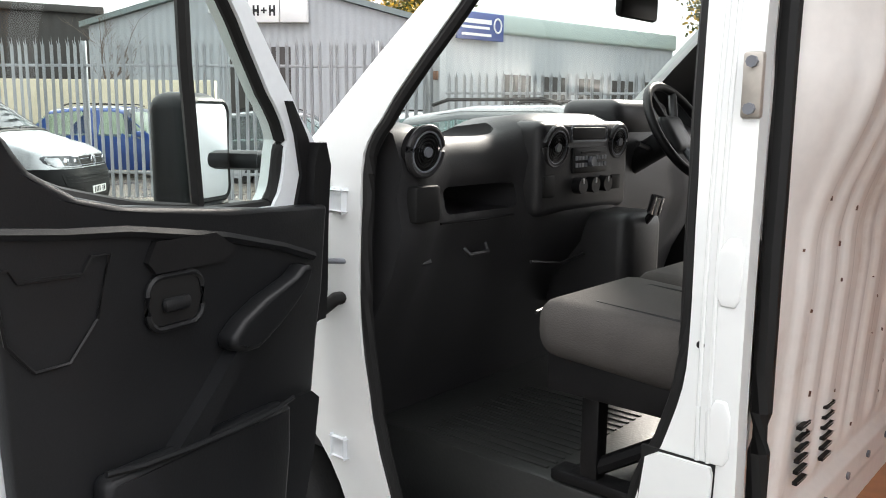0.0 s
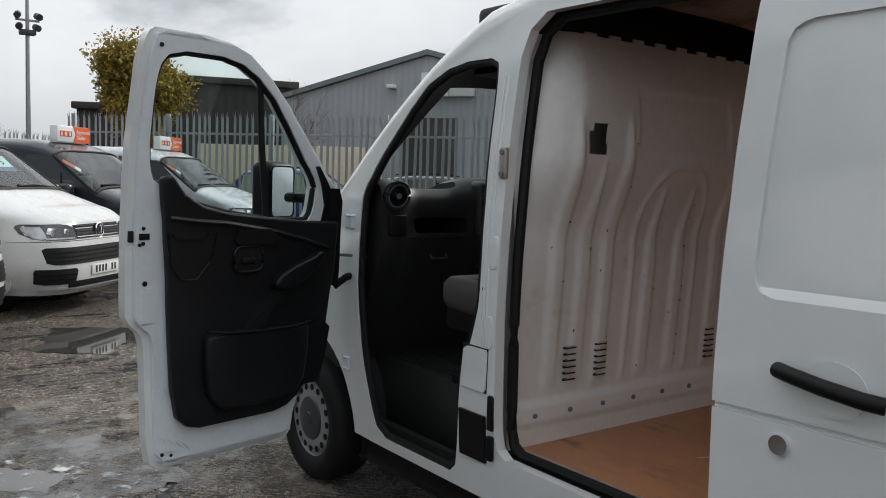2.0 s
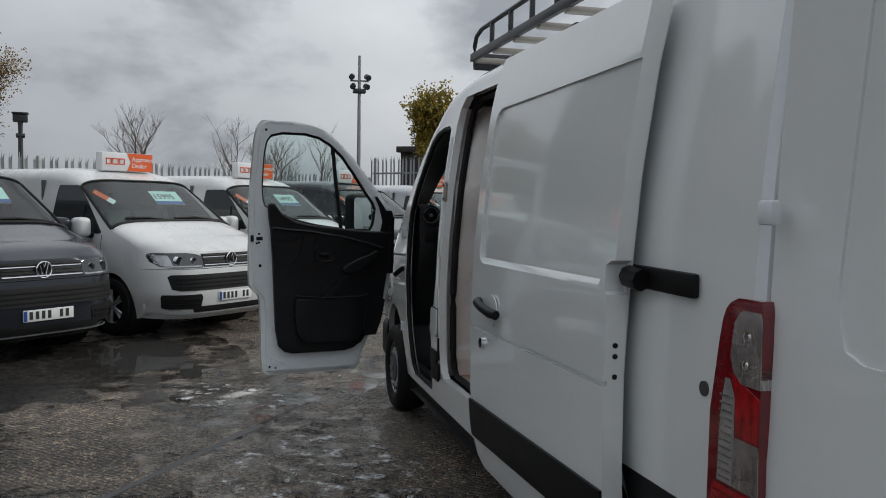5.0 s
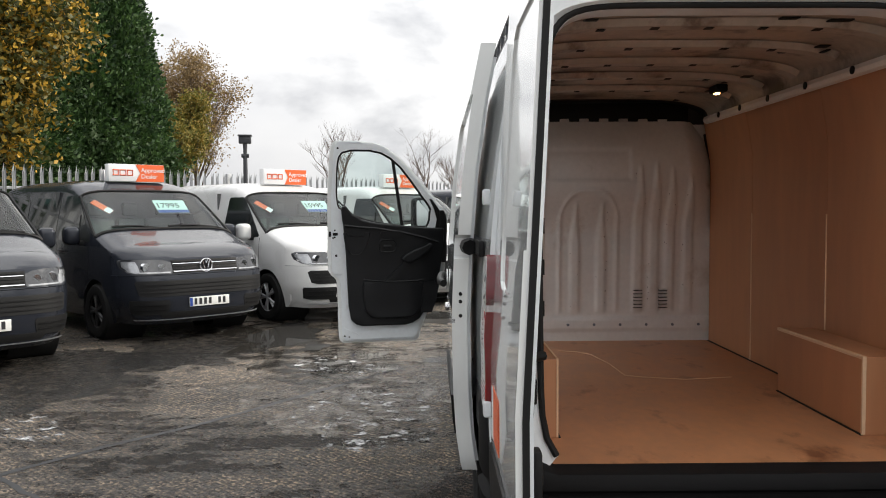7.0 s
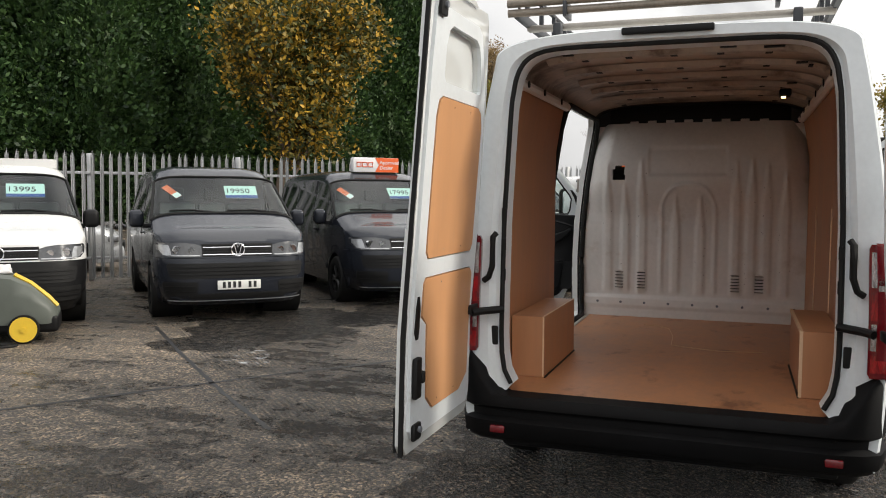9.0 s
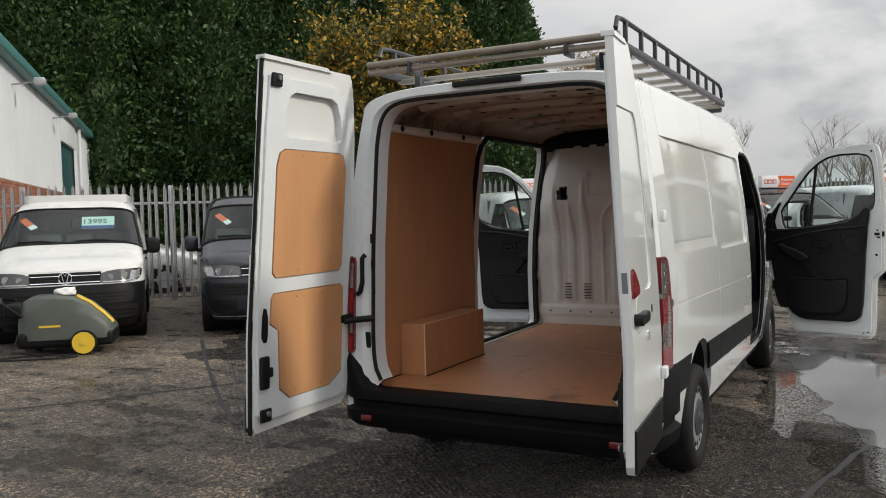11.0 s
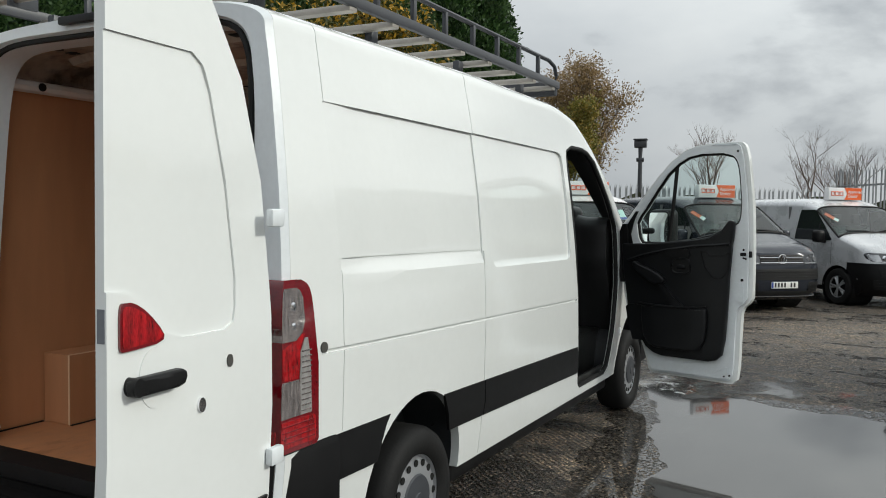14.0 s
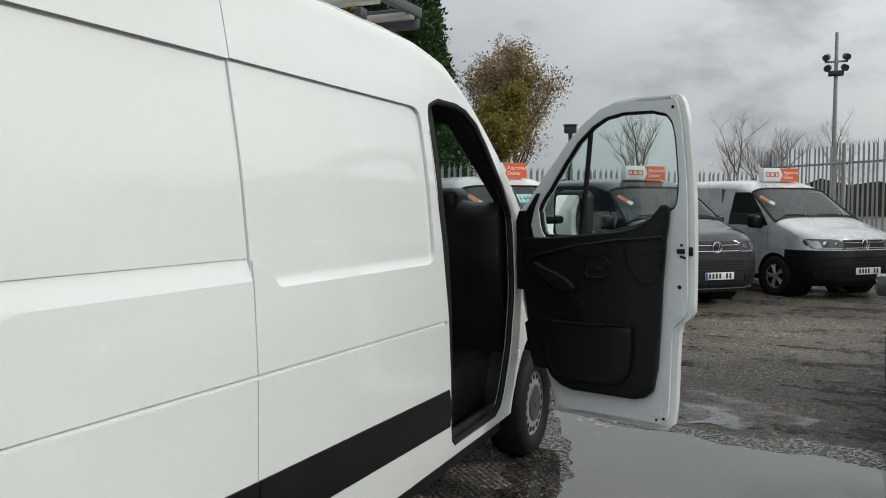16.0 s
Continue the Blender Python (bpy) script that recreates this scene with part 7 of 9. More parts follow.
def van_meshes():
    """The sheets that all parked vans share: painted shell, bumper skin, windscreen."""
    arch_xs = [a + 0.385 * math.cos(math.pi * k / 14) for a in V_AXLES for k in range(15)]
    xs = sorted(set([round(x, 4) for x, _ in V_TOPS] + [-3.2, -2.8, -2.25, -1.55, -1.2, -1.12] + [round(x, 4) for x in arch_xs if x < -0.6]))
    out = {k: bmesh.new() for k in ("shell", "windscreen")}
    pts = {}
    for i, x in enumerate(xs):
        h = v_section(x)
        pts[i] = [(x, -y, z) for y, z in h] + [(x, y, z) for y, z in h[-2::-1]]
    n = len(pts[0])
    made = {k: {} for k in out}
    def vert(k, i, j):
        if (i, j) not in made[k]:
            made[k][i, j] = out[k].verts.new(pts[i][j])
        return made[k][i, j]
    for i in range(len(xs) - 1):
        xm = (xs[i] + xs[i + 1]) / 2
        for j in range(n - 1):
            jj = min(j, n - 2 - j)
            kind = "windscreen" if -1.72 < xm < -1.0 and jj >= 18 else "shell"
            out[kind].faces.new((vert(kind, i, j), vert(kind, i, j + 1), vert(kind, i + 1, j + 1), vert(kind, i + 1, j)))
    out["shell"].faces.new([vert("shell", 0, j) for j in range(n)])
    # bonnet and upper front, joined to the last ring
    last = len(xs) - 1
    cap = [pts[last][j] for j in range(16, n - 16)]
    m_ = len(cap)
    ys = [-0.952 * math.cos(math.pi * k / (m_ - 1)) for k in range(m_)]
    ys = [math.copysign(0.952 * min(1.0, (abs(y) / 0.952) ** 0.8), y) for y in ys]
    ztop = [0.965 + 0.025 * math.sin(math.pi * k / (m_ - 1)) for k in range(m_)]
    front = [(nose_x(y, z), y * interp(V_SIDE, z), z) for y, z in zip(ys, ztop)]
    grid = []
    for q in range(9):
        t = q / 8
        row = []
        for k in range(m_):
            p = Vector(cap[k]).lerp(Vector(front[k]), t)
            p.z += (0.03 * math.sin(math.pi * t)) * math.sin(math.pi * k / (m_ - 1)) ** 0.7
            row.append(out["shell"].verts.new(p))
        grid.append(row)
    for zz in (0.93, 0.89, 0.85, 0.80):
        grid.append([out["shell"].verts.new((nose_x(y, zz), y * interp(V_SIDE, zz), zz)) for y in ys])
    for p, q in zip(grid, grid[1:]):
        for k in range(m_ - 1):
            out["shell"].faces.new((p[k], p[k + 1], q[k + 1], q[k]))
    for b in out.values():
        bmesh.ops.remove_doubles(b, verts=b.verts[:], dist=0.0005)
        bmesh.ops.recalc_face_normals(b, faces=b.faces[:])
    fine = sorted([math.copysign(0.952 * min(1.0, abs(k / 24) ** 0.75), k) for k in range(-24, 25)])
    bump_, _ = nose_sheet([0.22, 0.25, 0.28, 0.33, 0.40, 0.47, 0.54, 0.60, 0.66, 0.72, 0.77, 0.795], fine)
    for v in bump_.verts:
        v.co.x += 0.012
    # the bumper's ends run back to the wheel arch
    for s in (-1, 1):
        e = [v for v in bump_.verts if abs(abs(v.co.y) - 0.952 * interp(V_SIDE, v.co.z)) < 1e-4 and v.co.y * s > 0]
        e.sort(key=lambda v: v.co.z)
        back = [bump_.verts.new((-0.98 + math.sqrt(max(0.02, 0.385 ** 2 - (max(v.co.z, 0.34) - 0.34) ** 2)) if v.co.z < 0.72 else -0.75, v.co.y * 1.004, v.co.z)) for v in e]
        for k in range(len(e) - 1):
            bump_.faces.new((e[k], e[k + 1], back[k + 1], back[k]))
    bmesh.ops.recalc_face_normals(bump_, faces=bump_.faces[:])
    out["bumper"] = bump_
    return out


def v_wheel(x, s, parent, rim_mat, rim_name):
    w = new("wheel")
    w.parent = parent
    w.matrix_basis = pose(x, s * 0.80, 0.335, 0, 0, 0 if s > 0 else 180)
    ty = bmesh.new()
    n = 28
    prof = [(0.20, 0.10), (0.25, 0.115), (0.31, 0.105), (0.335, 0.07), (0.335, -0.07), (0.30, -0.1), (0.20, -0.1)]
    rings = [[ty.verts.new((r * math.cos(2 * math.pi * k / n), y, r * math.sin(2 * math.pi * k / n))) for r, y in prof] for k in range(n)]
    for k in range(n):
        a, b = rings[k], rings[(k + 1) % n]
        for q in range(len(prof) - 1):
            ty.faces.new((a[q], a[q + 1], b[q + 1], b[q]))
    bmesh.ops.recalc_face_normals(ty, faces=ty.faces[:])
    part("tyre", ty, M_TYRE, w, "black tyre", m=pose(0, 0.04, 0))
    part("rim_barrel", cyl((0, 0.02, 0), (0, 0.075, 0), 0.205, 24), M_RUBBER, w)
    rm = bmesh.new()
    for k in range(5):
        for e in (-0.16, 0.16):
            a = 2 * math.pi * k / 5
            cyl((0.03 * math.cos(a), 0.12, 0.03 * math.sin(a)), (0.195 * math.cos(a + e), 0.115, 0.195 * math.sin(a + e)), 0.018, 6, bm=rm)
    tube([(0.20 * math.cos(2 * math.pi * k / 28), 0.118, 0.20 * math.sin(2 * math.pi * k / 28)) for k in range(28)], 0.012, 6, rm, closed=True)
    cyl((0, 0.10, 0), (0, 0.135, 0), 0.04, 12, bm=rm)
    part("rim", rm, rim_mat, w, rim_name)
    return w


M_VGREY = mat("grey_metallic_paint", (0.021, 0.024, 0.032), 0.24, metal=0.2, coat=0.5, spec=0.15, vary=0.05, scale=3)
M_VDARK = mat("dark_blue_grey_paint", (0.035, 0.04, 0.055), 0.26, metal=0.2, coat=0.7, vary=0.05, scale=3)
M_VWHITE = mat("white_van_paint", (0.64, 0.64, 0.63), 0.28, coat=0.4, spec=0.3, vary=0.03, scale=3)
M_VSILVER = mat("silver_van_paint", (0.55, 0.56, 0.57), 0.28, metal=0.3, coat=0.6, vary=0.04, scale=3)
M_LAMP = mat("headlight_lens", (0.42, 0.43, 0.44), 0.08, metal=0.5, coat=1.0, vary=0.35, scale=14, fine=60)
M_INT = mat("dark_cabin", (0.10, 0.102, 0.102), 0.7, vary=0.3)
M_RIMBLACK = mat("black_alloy", (0.02, 0.02, 0.022), 0.35, vary=0.1)
M_LAMPIN = mat("dark_lamp_housing", (0.05, 0.052, 0.056), 0.12, metal=0.3, coat=1.0, vary=0.3, scale=30, fine=90)
M_SIDEGLASS = mat("privacy_glass", (0.014, 0.017, 0.018), 0.05, vary=0.1, rough_vary=0.01, spec=0.6)
sheets = van_meshes()
SHELL_ME, BUMPER_ME = {}, {}
shell_src, bumper_src = sheets["shell"], sheets["bumper"]
WS_ME = to_mesh("windscreen", sheets["windscreen"], M_DARKGLASS)
v_side = lambda s, d: (lambda x, z: s * (interp(V_HALF, x) * interp(V_SIDE, z) + d))


def side_patch(rows, s, d0, d1):
    return rows_solid(rows, v_side(s, d0), v_side(s, d1), fine=0.12)


def parked_van(at, yaw, paint, label, bumper, rim, price="", sign=True, dark_front=False, plate_mat=None, roof=0.0):
    v = thing("parked_van", pose(at[0], at[1], 0, 0, 0, yaw) @ Matrix.Scale(1.03, 4), label, "van", group="vans parked in a row")
    if paint.name not in SHELL_ME:
        SHELL_ME[paint.name] = to_mesh("body_shell", shell_src.copy(), paint, 40)
    if bumper.name not in BUMPER_ME:
        BUMPER_ME[bumper.name] = to_mesh("front_bumper", bumper_src.copy(), bumper, 50)
    def P(name, me, label_=""):
        o = new(name, me)
        o.parent = v
        if label_:
            o["label"] = label_
        return o
    P("body_shell", SHELL_ME[paint.name])
    P("windscreen", WS_ME, "tinted windscreen")
    P("front_bumper", BUMPER_ME[bumper.name], "moulded front bumper")
    for s in (-1, 1):
        for x in V_AXLES:
            part("wheel_arch", cyl((x, s * 0.45, 0.34), (x, s * 0.94, 0.34), 0.385, 28, cap=False), M_RUBBER, v)
            v_wheel(x, s, v, rim, "alloy wheel" if rim is not M_RIMBLACK else "black alloy wheel")
        part("cab_window", side_patch([(1.17, -2.14, -1.20), (1.19, -2.16, -1.17), (1.30, -2.16, -1.27), (1.50, -2.15, -1.47), (1.68, -2.14, -1.66), (1.74, -2.12, -1.75)], s, -0.02, 0.004), M_SIDEGLASS, v, "dark cab side window")
        part("window_pillar", side_patch([(1.17, -1.52, -1.49), (1.50, -1.56, -1.53)], s, 0.0, 0.007), M_BLACK, v)
        if paint in (M_VGREY, M_VDARK):
            for x0, x1 in ((-3.36, -2.30), (-4.62, -3.46)):
                part("side_window", side_patch([(1.19, x0 + 0.03, x1 - 0.03), (1.21, x0, x1), (1.68, x0 + 0.03, x1 - 0.02), (1.71, x0 + 0.06, x1 - 0.05)], s, -0.02, 0.004), M_SIDEGLASS, v, "black side window")
        part("side_sill", side_patch([(0.245, -3.58, -1.38), (0.33, -3.58, -1.38)], s, -0.04, 0.004), M_BLACK if dark_front else paint, v)
        part("waist_crease", side_patch([(1.085, -4.7, -0.62), (1.092, -4.7, -0.62), (1.098, -4.7, -0.62)], s, -0.01, 0.003), paint, v)
        mr = part("door_mirror", box(-1.44, -1.25, min(s * 0.98, s * 1.17), max(s * 0.98, s * 1.17), 1.13, 1.36, 0.06, seg=4), M_BLACK if dark_front else paint, v, "door mirror")
        part("mirror_stalk", box(-1.38, -1.30, min(s * 0.90, s * 1.0), max(s * 0.90, s * 1.0), 1.12, 1.18, 0.015), M_BLACK, mr)
        part("door_handle", box(-2.06, -1.88, min(s * 0.95, s * 0.975), max(s * 0.95, s * 0.975), 1.02, 1.05, 0.01), M_BLACK, v)
        for x in (-1.155, -2.22):
            part("door_gap", side_patch([(0.74 if x > -2 else 0.34, x - 0.004, x + 0.004), (1.16, x - 0.004, x + 0.004)], s, -0.01, 0.0015), M_RUBBER, v)
        lampo = part("headlight", nose_patch([(0.812, 0.44, 0.80), (0.83, 0.425, 0.87), (0.88, 0.425, 0.915), (0.94, 0.43, 0.925), (0.965, 0.50, 0.92), (0.98, 0.62, 0.90)], -0.05, 0.006, s), M_LAMPIN, v, "dark-bordered headlight", sharp=50)
        for y, r in ((0.54, 0.048), (0.70, 0.062)):
            xx = nose_x(y, 0.89)
            part("lamp_bowl", cyl((xx - 0.03, s * y, 0.888), (xx + 0.010, s * y, 0.888), r, 20, r * 0.8), M_CHROME, lampo, "bright lamp bowl")
        part("lamp_lens", nose_patch([(0.835, 0.77, 0.86), (0.90, 0.78, 0.905), (0.955, 0.80, 0.905)], 0.004, 0.008, s), M_LAMP, lampo, "clear indicator lens")
        part("lamp_strip", nose_patch([(0.822, 0.45, 0.80), (0.836, 0.45, 0.85)], 0.004, 0.008, s), M_LAMP, lampo)
        sidei = part("side_intake", nose_patch([(0.345, 0.56, 0.80), (0.36, 0.50, 0.85), (0.48, 0.48, 0.87), (0.51, 0.50, 0.865)], -0.01, 0.0155, s), M_RUBBER, v, "black side intake")
        for z in (0.40, 0.455):
            part("intake_bar", nose_patch([(z - 0.006, 0.52, 0.84), (z + 0.006, 0.52, 0.84)], 0.01, 0.024, s), M_BLACK, sidei)
    air = part("air_intake", nose_patch([(0.555, -0.74, 0.74), (0.575, -0.80, 0.80), (0.715, -0.83, 0.83), (0.735, -0.80, 0.80)], -0.01, 0.0155), M_RUBBER, v, "black wide air intake")
    for z in (0.60, 0.645, 0.69):
        part("intake_bar", nose_patch([(z - 0.007, -0.79, 0.79), (z + 0.007, -0.79, 0.79)], 0.01, 0.024), M_BLACK, air)
    part("lower_intake", nose_patch([(0.30, -0.56, 0.56), (0.37, -0.60, 0.60)], -0.01, 0.0155), M_RUBBER, v, "black lower intake")
    if not dark_front:
        part("bright_strip", nose_patch([(0.272, -0.80, 0.80), (0.284, -0.82, 0.82)], -0.01, 0.018), M_SILVER, v, "silver lip strip")
    gr = part("grille", nose_patch([(0.815, -0.42, 0.42), (0.965, -0.43, 0.43)], -0.03, 0.004), M_RUBBER, v, "black grille with bright bars")
    for z, t, mt in ((0.838, 0.005, M_CHROME), (0.868, 0.008, M_BLACK), (0.90, 0.008, M_BLACK), (0.926, 0.004, M_CHROME), (0.95, 0.006, M_BLACK)):
        part("grille_bar", nose_patch([(z - t, -0.415, 0.415), (z + t, -0.415, 0.415)], 0.0, 0.012), mt, gr)
    bx = nose_x(0, 0.89)
    bd = part("badge", tube([(bx + 0.022, 0.078 * math.cos(2 * math.pi * k / 28), 0.892 + 0.078 * math.sin(2 * math.pi * k / 28)) for k in range(28)], 0.008, 6, closed=True), M_CHROME, v, "round chrome badge")
    part("badge_disc", cyl((bx, 0, 0.892), (bx + 0.016, 0, 0.892), 0.074, 24), M_RUBBER, bd)
    for pts_ in ([(-0.045, 0.95), (-0.018, 0.845), (0.0, 0.90), (0.018, 0.845), (0.045, 0.95)], [(-0.02, 0.962), (0.0, 0.915), (0.02, 0.962)]):
        part("badge_bar", tube([(bx + 0.022, y, z) for y, z in pts_], 0.006, 6), M_CHROME, bd)
    np_ = part("number_plate", box(0.058, 0.070, -0.26, 0.26, 0.415, 0.525, 0.004), M_PLATEW, v, "white number plate")
    for k in range(7):
        if k != 4:
            part("plate_bar", box(0.0695, 0.0715, -0.20 + 0.062 * k, -0.165 + 0.062 * k, 0.435, 0.51), M_INK, np_)
    if plate_mat:
        part("plate_band", box(0.0692, 0.0712, -0.258, -0.222, 0.42, 0.52), M_BLUE, np_)
    # cabin
    part("cabin_dash", box(-1.35, -0.98, -0.80, 0.80, 0.95, 1.16, 0.04), M_INT, v, "dark dashboard")
    for y0, y1 in ((-0.72, -0.22), (-0.18, 0.2), (0.24, 0.74)):
        part("cab_seat", box(-2.2, -2.05, y0, y1, 0.8, 1.45, 0.05), M_INT, v, "dark seat back")
        part("headrest", box(-2.18, -2.08, (y0 + y1) / 2 - 0.1, (y0 + y1) / 2 + 0.1, 1.48, 1.66, 0.03), M_INT, v)
    part("cab_partition", box(-2.45, -2.42, -0.85, 0.85, 0.4, 1.8), M_INT, v)
    part("cab_floor", box(-2.4, -0.6, -0.8, 0.8, 0.4, 0.45), M_INT, v)
    part("steering_wheel", tube([(-1.50 + 0.06 * math.cos(2 * math.pi * k / 20), -0.40 + 0.19 * math.sin(2 * math.pi * k / 20), 1.17 + 0.17 * math.cos(2 * math.pi * k / 20)) for k in range(20)], 0.013, 6, closed=True), M_INT, v)
    for y0, y1 in ((-0.72, -0.02), (0.05, 0.74)):
        part("wiper", tube([(-0.985, y1, 1.318), (-1.045, (y0 + y1) / 2, 1.357), (-1.05, y0 * 0.96, 1.352)], 0.013, 5), M_RUBBER, v, "black wiper")
    for s in (-1, 1):
        edge = [(x, s * (v_section(x)[18][0] + 0.002), v_section(x)[18][1] + 0.004) for x in (-1.0, -1.15, -1.3, -1.45, -1.6, -1.7)]
        part("screen_border", tube(edge, 0.020, 6), M_RUBBER, v, "black windscreen edge")
    rim_top = [(y, z) for y, z in v_section(-1.70)[18:]]
    part("screen_border", tube([(-1.70, -y, z + 0.003) for y, z in rim_top] + [(-1.70, y, z + 0.003) for y, z in rim_top[-2::-1]], 0.016, 6), M_RUBBER, v, "black windscreen edge")
    rim_low = [(y, z) for y, z in v_section(-1.0)[18:]]
    part("screen_cowl", tube([(-0.995, -y, z + 0.002) for y, z in rim_low] + [(-0.995, y, z + 0.002) for y, z in rim_low[-2::-1]], 0.022, 6), M_RUBBER, v, "black scuttle panel")
    slope = pose(0, 0, 0, 0, -50, 0)
    if price:
        cd = part("price_card", box(-0.004, 0.004, -0.15, 0.19, -0.10, 0.10), M_PAPER, v, "pale card with the price", m=pose(-1.53, 0.30, 1.60) @ slope @ Matrix.Scale(1.3, 4))
        part("card_blue", box(0.003, 0.006, -0.15, 0.19, -0.10, -0.055), M_BLUE, cd)
        lettering("price", price, 0.105, M_INK, cd, Matrix.Translation((0.005, -0.145, -0.02)))
    st_ = part("window_sticker", box(-0.003, 0.003, -0.05, 0.05, -0.14, 0.14), M_ORANGE, v, "orange corner sticker", m=pose(-1.56, -0.60, 1.60) @ slope @ pose(0, 0, 0, 38, 0, 0))
    part("sticker_end", box(0.002, 0.005, -0.05, 0.05, -0.14, -0.05), M_SIGNWHITE, st_)
    part("dash_paper", box(-1.22, -1.02, -0.55, -0.33, 1.165, 1.17), M_SIGNWHITE, v, "white paper on the dash")
    if roof:
        part("roof_extension", box(-4.6, -2.0, -0.72, 0.72, 1.9, 1.9 + roof, 0.12, seg=4), paint, v, "raised roof")
    if sign:
        sg = thing("roof_sign", pose(at[0], at[1], 0, 0, 0, yaw) @ Matrix.Scale(1.03, 4) @ pose(-1.98, 0.05, 1.945), "orange and white dealer sign on a van roof", "sign", group="roof signs on parked vans")
        part("sign_box", box(-0.10, 0.03, -0.39, 0.39, 0, 0.235, 0.012), M_SIGNWHITE, sg, "white sign box")
        op = bmesh.new()
        o = [op.verts.new((0.0325, y, z)) for y, z in ((-0.02, 0.0), (0.385, 0.0), (0.385, 0.232), (-0.02, 0.232), (0.045, 0.116))]
        op.faces.new(o)
        r_ = bmesh.ops.extrude_face_region(op, geom=op.faces[:])
        for v_ in [q for q in r_["geom"] if isinstance(q, bmesh.types.BMVert)]:
            v_.co.x += 0.004
        bmesh.ops.recalc_face_normals(op, faces=op.faces[:])
        part("orange_panel", op, M_ORANGE, sg, "orange sign panel")
        lettering("words", "Approved", 0.085, M_SIGNWHITE, sg, Matrix.Translation((0.038, 0.055, 0.13)))
        lettering("words", "Dealer", 0.085, M_SIGNWHITE, sg, Matrix.Translation((0.038, 0.055, 0.045)))
        for y0, y1 in ((-0.33, -0.26), (-0.235, -0.155), (-0.13, -0.06)):
            part("logo_mark", tube([(0.034, y1, 0.155), (0.034, y0, 0.155), (0.034, y0, 0.085), (0.034, y1, 0.085)], 0.010, 4, closed=True), M_ORANGE, sg)
    return v


YAW = 44.0
for at, paint, label, bump_, rim_, price, sign_, dark_, pm, roof_ in (
        ((0.45, -4.0), M_VWHITE, "white van with a black bumper behind a pressure washer", M_BLACK, M_SILVER, "13995", False, True, None, 0.12),
        ((-1.42, -2.05), M_VGREY, "dark grey van with a price card in its windscreen", M_VGREY, M_RIMBLACK, "19950", False, False, None, 0),
        ((-3.74, -0.50), M_VGREY, "dark grey van with an orange roof sign", M_VGREY, M_RIMBLACK, "17995", True, False, 1, 0),
        ((-5.35, 1.30), M_VWHITE, "white van with alloy wheels and an orange roof sign", M_VWHITE, M_SILVER, "15995", True, False, 1, 0),
        ((-7.45, 3.05), M_VWHITE, "white van with black intakes and a roof sign", M_VWHITE, M_SILVER, "14995", True, False, None, 0),
        ((-9.55, 4.95), M_VGREY, "grey metallic van with a roof sign", M_VGREY, M_SILVER, "", True, False, 1, 0),
        ((-11.55, 7.12), M_VSILVER, "silver van with a black bumper and roof sign", M_BLACK, M_SILVER, "", True, True, None, 0)):
    parked_van(at, YAW + (3 if label.endswith("washer") else 0), paint, label, bump_, rim_, price, sign_, dark_, pm, roof_)
shell_src.free()
bumper_src.free()


# ---- pressure washer ----
M_WGREEN = mat("grey_green_plastic", (0.075, 0.085, 0.072), 0.5, vary=0.12, scale=6, fine=120, bump=0.08)
M_WYEL = mat("yellow_plastic", (0.72, 0.48, 0.04), 0.45, vary=0.08)
M_CLOTH = mat("white_rag", (0.72, 0.70, 0.70), 0.9, vary=0.08, fine=160, bump=0.3)
wash = thing("pressure_washer", pose(0.66, -3.67, 0, 0, 0, 131), "grey-green pressure washer on yellow wheels", "pressure washer")
# local x runs along the machine to its nose, y across it
HOOD = [(-0.55, 0.22, 0.50), (-0.50, 0.20, 0.68), (-0.40, 0.20, 0.74), (-0.10, 0.20, 0.745), (0.10, 0.20, 0.72), (0.28, 0.20, 0.62), (0.45, 0.20, 0.46), (0.55, 0.22, 0.34)]
hb = bmesh.new()
rings = []
for x, z0, z1 in HOOD:
    w = 0.30 if abs(x) < 0.5 else 0.25
    rings.append([hb.verts.new((x, s * w * k, z)) for s, k, z in ((-1, 1.0, z0), (-1, 1.0, z0 + (z1 - z0) * 0.6), (-1, 0.85, z1 - 0.03), (-1, 0.6, z1), (1, 0.6, z1), (1, 0.85, z1 - 0.03), (1, 1.0, z0 + (z1 - z0) * 0.6), (1, 1.0, z0))])
for a, b in zip(rings, rings[1:]):
    for k in range(8):
        hb.faces.new((a[k], a[(k + 1) % 8], b[(k + 1) % 8], b[k]))
hb.faces.new(rings[0]), hb.faces.new(rings[-1])
bmesh.ops.recalc_face_normals(hb, faces=hb.faces[:])
part("hood", hb, M_WGREEN, wash, "grey-green plastic hood", sharp=50)
part("chassis", box(-0.58, 0.56, -0.28, 0.28, 0.10, 0.30, 0.05, seg=3), M_BLACK, wash, "black chassis tub")
part("nose_stripe", tube([(0.12, -0.10, 0.725), (0.28, -0.10, 0.63), (0.45, -0.10, 0.475), (0.54, -0.10, 0.37)], 0.03, 6), M_WYEL, wash, "yellow nose stripe")
part("side_label", box(-0.30, -0.05, -0.306, -0.302, 0.36, 0.385), M_WYEL, wash, "pale yellow label")
part("control_end", box(-0.72, -0.50, -0.24, 0.24, 0.48, 0.66, 0.04, seg=3), M_BLACK, wash, "black control panel")
part("push_bar", tube([(-0.50, -0.26, 0.5), (-0.72, -0.27, 0.68), (-0.80, 0.0, 0.72), (-0.72, 0.27, 0.68), (-0.50, 0.26, 0.5)], 0.018, 8), M_BLACK, wash, "black push bar")
